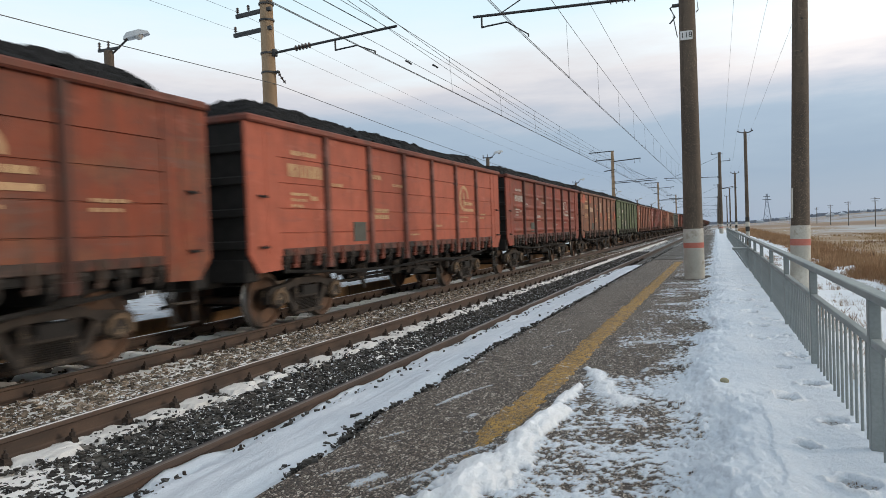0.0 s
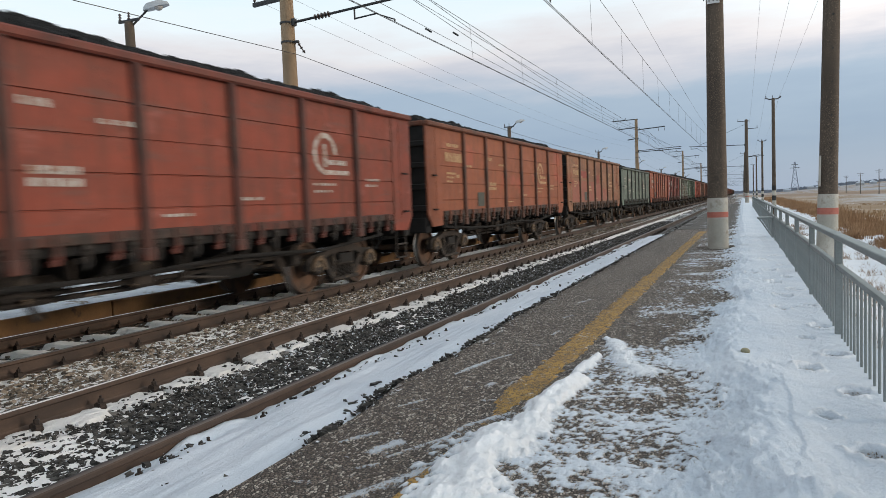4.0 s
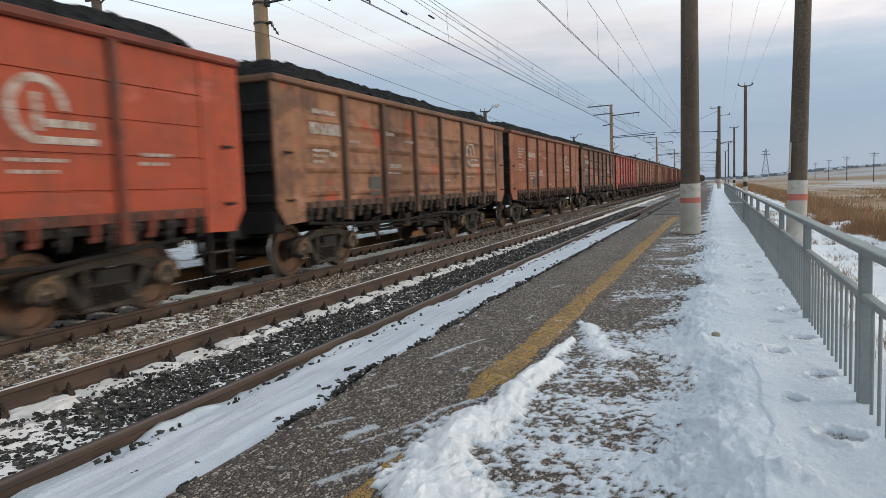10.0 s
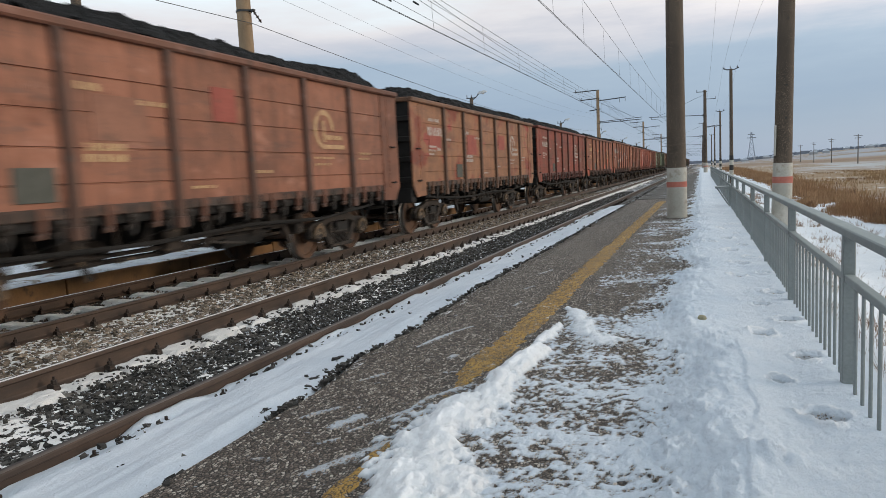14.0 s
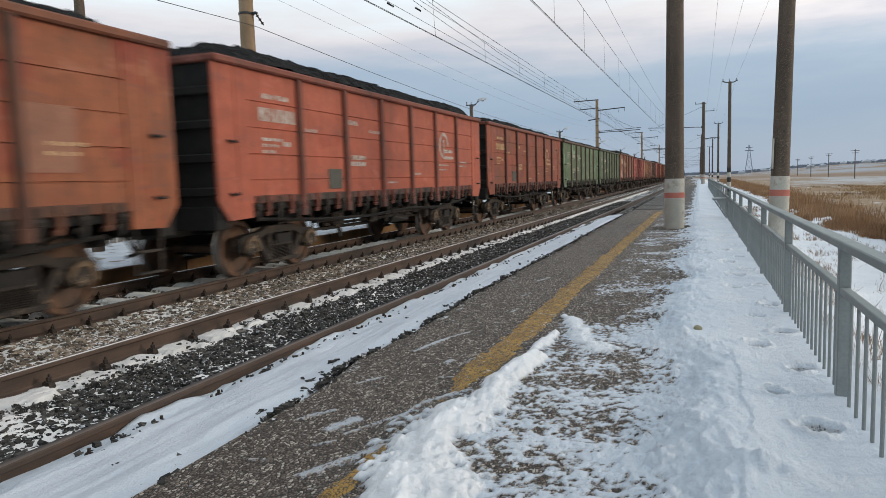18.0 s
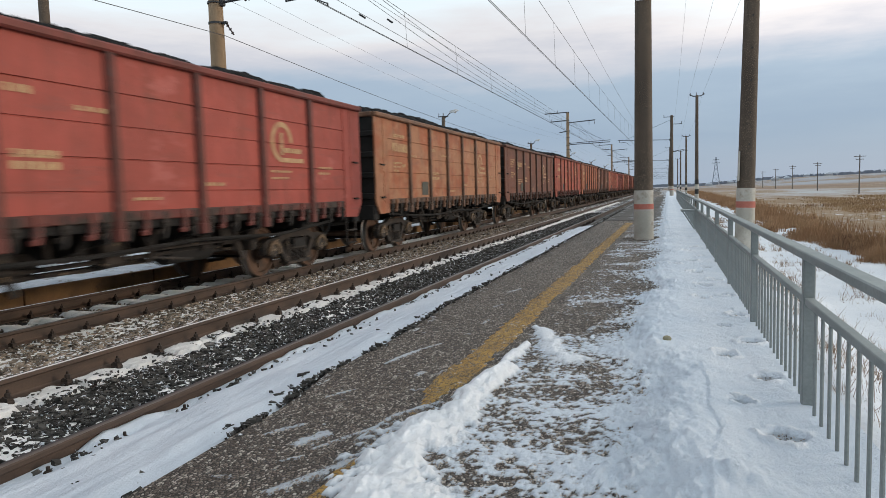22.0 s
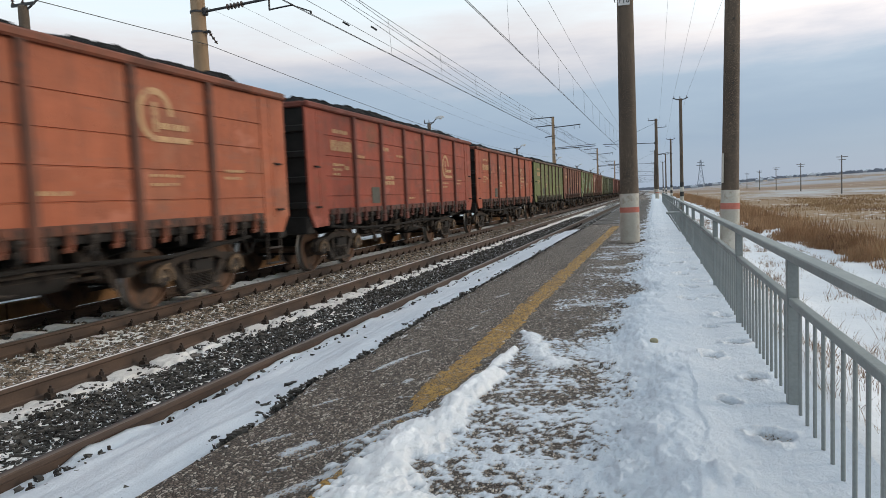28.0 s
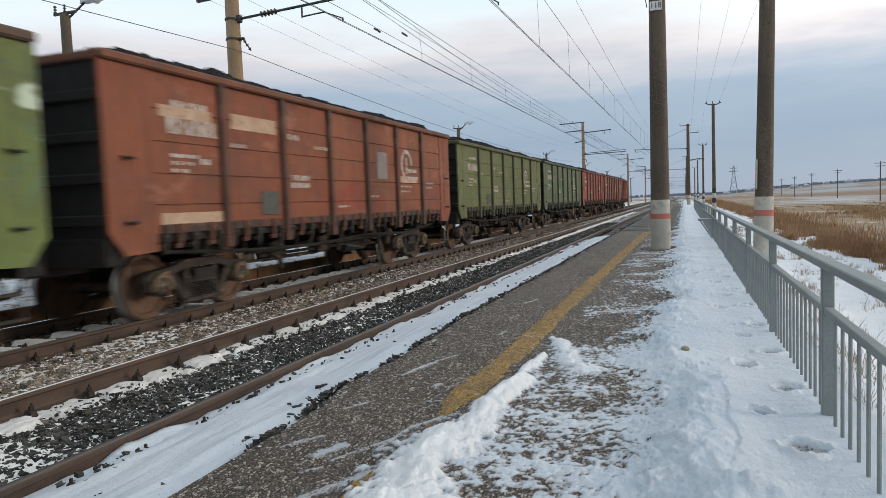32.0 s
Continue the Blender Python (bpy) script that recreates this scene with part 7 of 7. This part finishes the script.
WAGONS = []
BROWN_FRAMES = (13, 29, 43, 45)      # wagons whose rim and posts show rusty brown
NUMBER_ON_SECOND = (5, 10, 13, 14, 17, 19, 25, 29, 30, 34)
NO_MARK = (5, 14, 29, 30, 43, 45)    # wagons without the operator's mark
COAL = (3, 3, 4, 3, 4, 3, 2, 2, 1, 0, 1, 0, 1, 4, 4, 3, 4, 3, 3, 2, 3, 4, 3, 3, 2, 1, 2, 3, 2, 1)     # how high each wagon is heaped
RAISED = {10: -0.15, 15: 0.06, 25: 0.10, 31: 0.10, 35: 0.09, 36: 0.06, 40: 0.10, 41: 0.10, 44: 0.06, 45: 0.06, 46: 0.08}     # bodies taller or lower than the common kind
MARK_SHIFT = {35: (-0.15, 0.33), 40: (-0.20, 0.30), 44: (-0.10, 0.06)}     # where the mark is painted elsewhere: along, up
BODY_PARTS = ("side_panel", "post", "corner_post", "end_wall", "top_rim", "side_wall", "coal_load", "seam_strip", "lashing_ring", "logo", "stencil_text", "chalk_board")
# painted-out rectangles: wagon number, then along, height, width, tall, paint
REPAINTS = [
    (45, -4.95, 1.42, 1.30, 0.20, "cream"), (45, -3.35, 2.92, 1.25, 0.24, "cream"), (45, -5.0, 2.92, 1.1, 0.16, "cream"), (45, 1.70, 2.45, 0.55, 0.62, "grey"), (45, 3.35, 2.15, 1.10, 0.16, "cream"),
    (24, -4.95, 2.80, 1.20, 0.34, "grey"), (24, -0.05, 2.25, 0.55, 0.52, "grey"), (24, 1.68, 2.62, 1.35, 0.24, "grey"), (24, -1.65, 2.05, 0.45, 0.30, "cream"),
    (3, -3.3, 2.55, 0.9, 0.24, "cream"), (3, 0.02, 2.72, 0.42, 0.60, "cream"), (4, -1.6, 1.72, 0.6, 0.28, "grey"),
    (20, -1.7, 2.40, 0.9, 0.55, "rust"), (20, 0.3, 2.72, 0.55, 0.5, "red"), (21, -4.9, 2.50, 0.9, 0.6, "red"), (21, -1.7, 2.40, 0.9, 0.6, "red"), (21, 1.7, 2.55, 0.8, 0.5, "red"), (17, -3.4, 1.85, 1.35, 0.9, "orange"), (17, -1.7, 1.65, 1.35, 0.5, "ochre"), (17, 3.3, 1.60, 1.35, 0.35, "ochre"), (17, 5.0, 1.60, 1.1, 0.32, "ochre"), (25, 4.6, 2.10, 0.75, 0.75, "rust"), (11, -3.3, 2.72, 1.3, 0.45, "grey"), (11, -0.1, 2.20, 0.9, 0.5, "grey"),
    (44, 5.05, 2.2, 1.15, 1.7, "cream"), (44, 3.3, 1.85, 1.3, 0.5, "teal"), (44, -1.7, 2.0, 1.2, 0.36, "teal"), (44, 0.0, 1.72, 1.2, 0.22, "red"), (44, -3.4, 2.5, 0.9, 0.4, "teal"), (44, 1.7, 2.1, 0.9, 0.7, "teal"),
    (8, -4.95, 1.86, 1.42, 0.92, "orange"), (8, -3.38, 1.86, 1.42, 0.92, "orange"), (8, -1.69, 1.86, 1.42, 0.92, "orange"), (8, 0.0, 1.80, 1.42, 0.80, "orange"), (8, 1.69, 1.70, 1.42, 0.55, "orange"), (8, -3.38, 2.62, 1.40, 0.30, "red"), (8, 0.05, 2.45, 0.6, 0.4, "red"),
    (30, -4.95, 2.85, 1.3, 0.40, "cream"), (30, -3.3, 2.65, 1.2, 0.50, "cream"), (30, -1.6, 2.55, 0.9, 0.40, "cream"),
]


def train():
    protos = {0: proto_wagon(False), 1: proto_wagon(True)}
    used = set()
    second = stencils(random.Random(7), False).mesh("stencil_text", M_MARK_W)
    heaps = [coal_heap(k, h) for k, h in ((1, 0.34), (5, 0.42), (9, 0.49), (14, 0.56), (21, 0.63))]
    for i, (a, b, amount, rust, marks, ribbed, spot, words) in enumerate(TRAIN):
        n = i + FIRST
        if ribbed not in used:
            w = protos[ribbed]
            used.add(ribbed)
        else:
            w = copy_thing(protos[ribbed], pose(0, 0, 0))
        tagged(w, words + " open wagon heaped with black coal")
        paint = wagon_paint("wagon_paint", a, b, amount, i + 1.0, rust, spot)
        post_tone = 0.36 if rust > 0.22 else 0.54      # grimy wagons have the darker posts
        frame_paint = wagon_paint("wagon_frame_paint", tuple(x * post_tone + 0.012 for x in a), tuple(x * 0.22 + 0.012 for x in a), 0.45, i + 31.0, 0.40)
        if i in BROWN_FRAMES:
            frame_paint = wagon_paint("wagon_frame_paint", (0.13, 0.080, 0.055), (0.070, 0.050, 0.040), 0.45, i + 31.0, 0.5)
        # sill tone cut below half: the shadows between the latches are in it
        sill_shade_paint = wagon_paint("wagon_sill_shade_paint", tuple(x * 0.42 + 0.006 for x in a), (0.040, 0.030, 0.025), 0.55, i + 83.0, 0.6)
        rim_paint = wagon_paint("wagon_rim_paint", tuple(x * 0.66 + 0.012 for x in a), tuple(x * 0.36 + 0.014 for x in a), 0.45, i + 47.0, 0.35)
        latch_paint = wagon_paint("wagon_hatch_paint", tuple(x * (0.80 - 0.8 * rust) + 0.006 for x in a), (0.060, 0.042, 0.032), 0.35 + 0.7 * rust, i + 61.0, 0.35 + 0.5 * rust)
        marking = M_MARK_Y if marks == "Y" else M_MARK_W
        look_up = {"side_panel": paint, "corner_post": paint, "side_wall": paint, "seam_strip": paint, "post": frame_paint, "top_rim": frame_paint if i in BROWN_FRAMES else rim_paint, "hatch_latch": latch_paint, "bottom_sill": sill_shade_paint, "logo": marking, "stencil_text": marking}
        for o in list(w.children):
            kind = o.name.split(".")[0]
            if i in RAISED and kind in BODY_PARTS:
                k = 1 + RAISED[i] / (TOP - SILL)
                o.scale.z *= k
                o.location.z = o.location.z * k + SILL * (1 - k)
            if kind == "logo" and i in MARK_SHIFT:
                o.location.y += MARK_SHIFT[i][0]
                o.location.z += MARK_SHIFT[i][1]
            if kind == "logo" and i in NO_MARK:
                bpy.data.objects.remove(o)
            elif kind == "coal_load":
                o.data = heaps[COAL[i] if i < len(COAL) else (1, 2, 1, 2)[i % 4]]
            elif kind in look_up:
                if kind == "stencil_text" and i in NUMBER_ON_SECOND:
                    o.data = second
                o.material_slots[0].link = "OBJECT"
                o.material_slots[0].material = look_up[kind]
        for k, y, z, wide, tall, shade in REPAINTS:
            if k == n:
                part("repaint_patch", Build().box(HALF_W - 0.048, y, z, 0.010, wide, tall, 0.003), {"grey": M_PATCH_GREY, "cream": M_PATCH_CREAM, "red": M_PATCH_RED, "teal": M_PATCH_TEAL, "orange": M_PATCH_ORANGE, "rust": M_PATCH_RUST, "ochre": M_PATCH_OCHRE}[shade], w, shade + " painted-out rectangle")
        WAGONS.append((n, w))


train()


def motions():
    for n, w in WAGONS:
        def place(t):
            return pose(TRACK2, PITCH * n - run(t) - BODY / 2, DROP2)
        walk(w, [(t, place(t)) for t in (0, 8, 16, 24, 32)])
        # wheels turn while the wagon passes
        t0 = (PITCH * n - 30 + 7.678) / 19.3
        first, last = max(0, math.ceil(t0 * FPS)), min(32 * FPS, math.floor((t0 + 1.95) * FPS))
        ks = [k for k in range(first, last + 1)]
        for bg in w.children:
            if not bg.name.startswith("bogie"):
                continue
            for ws in bg.children:
                if ws.name.startswith("wheelset") and len(ks) > 2:
                    y = ws.location.y
                    rows = [(k / FPS, pose(0, y, 0.475, math.degrees(run(k / FPS) / 0.475) % 360)) for k in ks]
                    if ks[0] > 0:
                        rows.insert(0, (0, rows[0][1]))
                    if ks[-1] < 32 * FPS:
                        rows.append((32, rows[-1][1]))
                    walk(ws, rows)


motions()
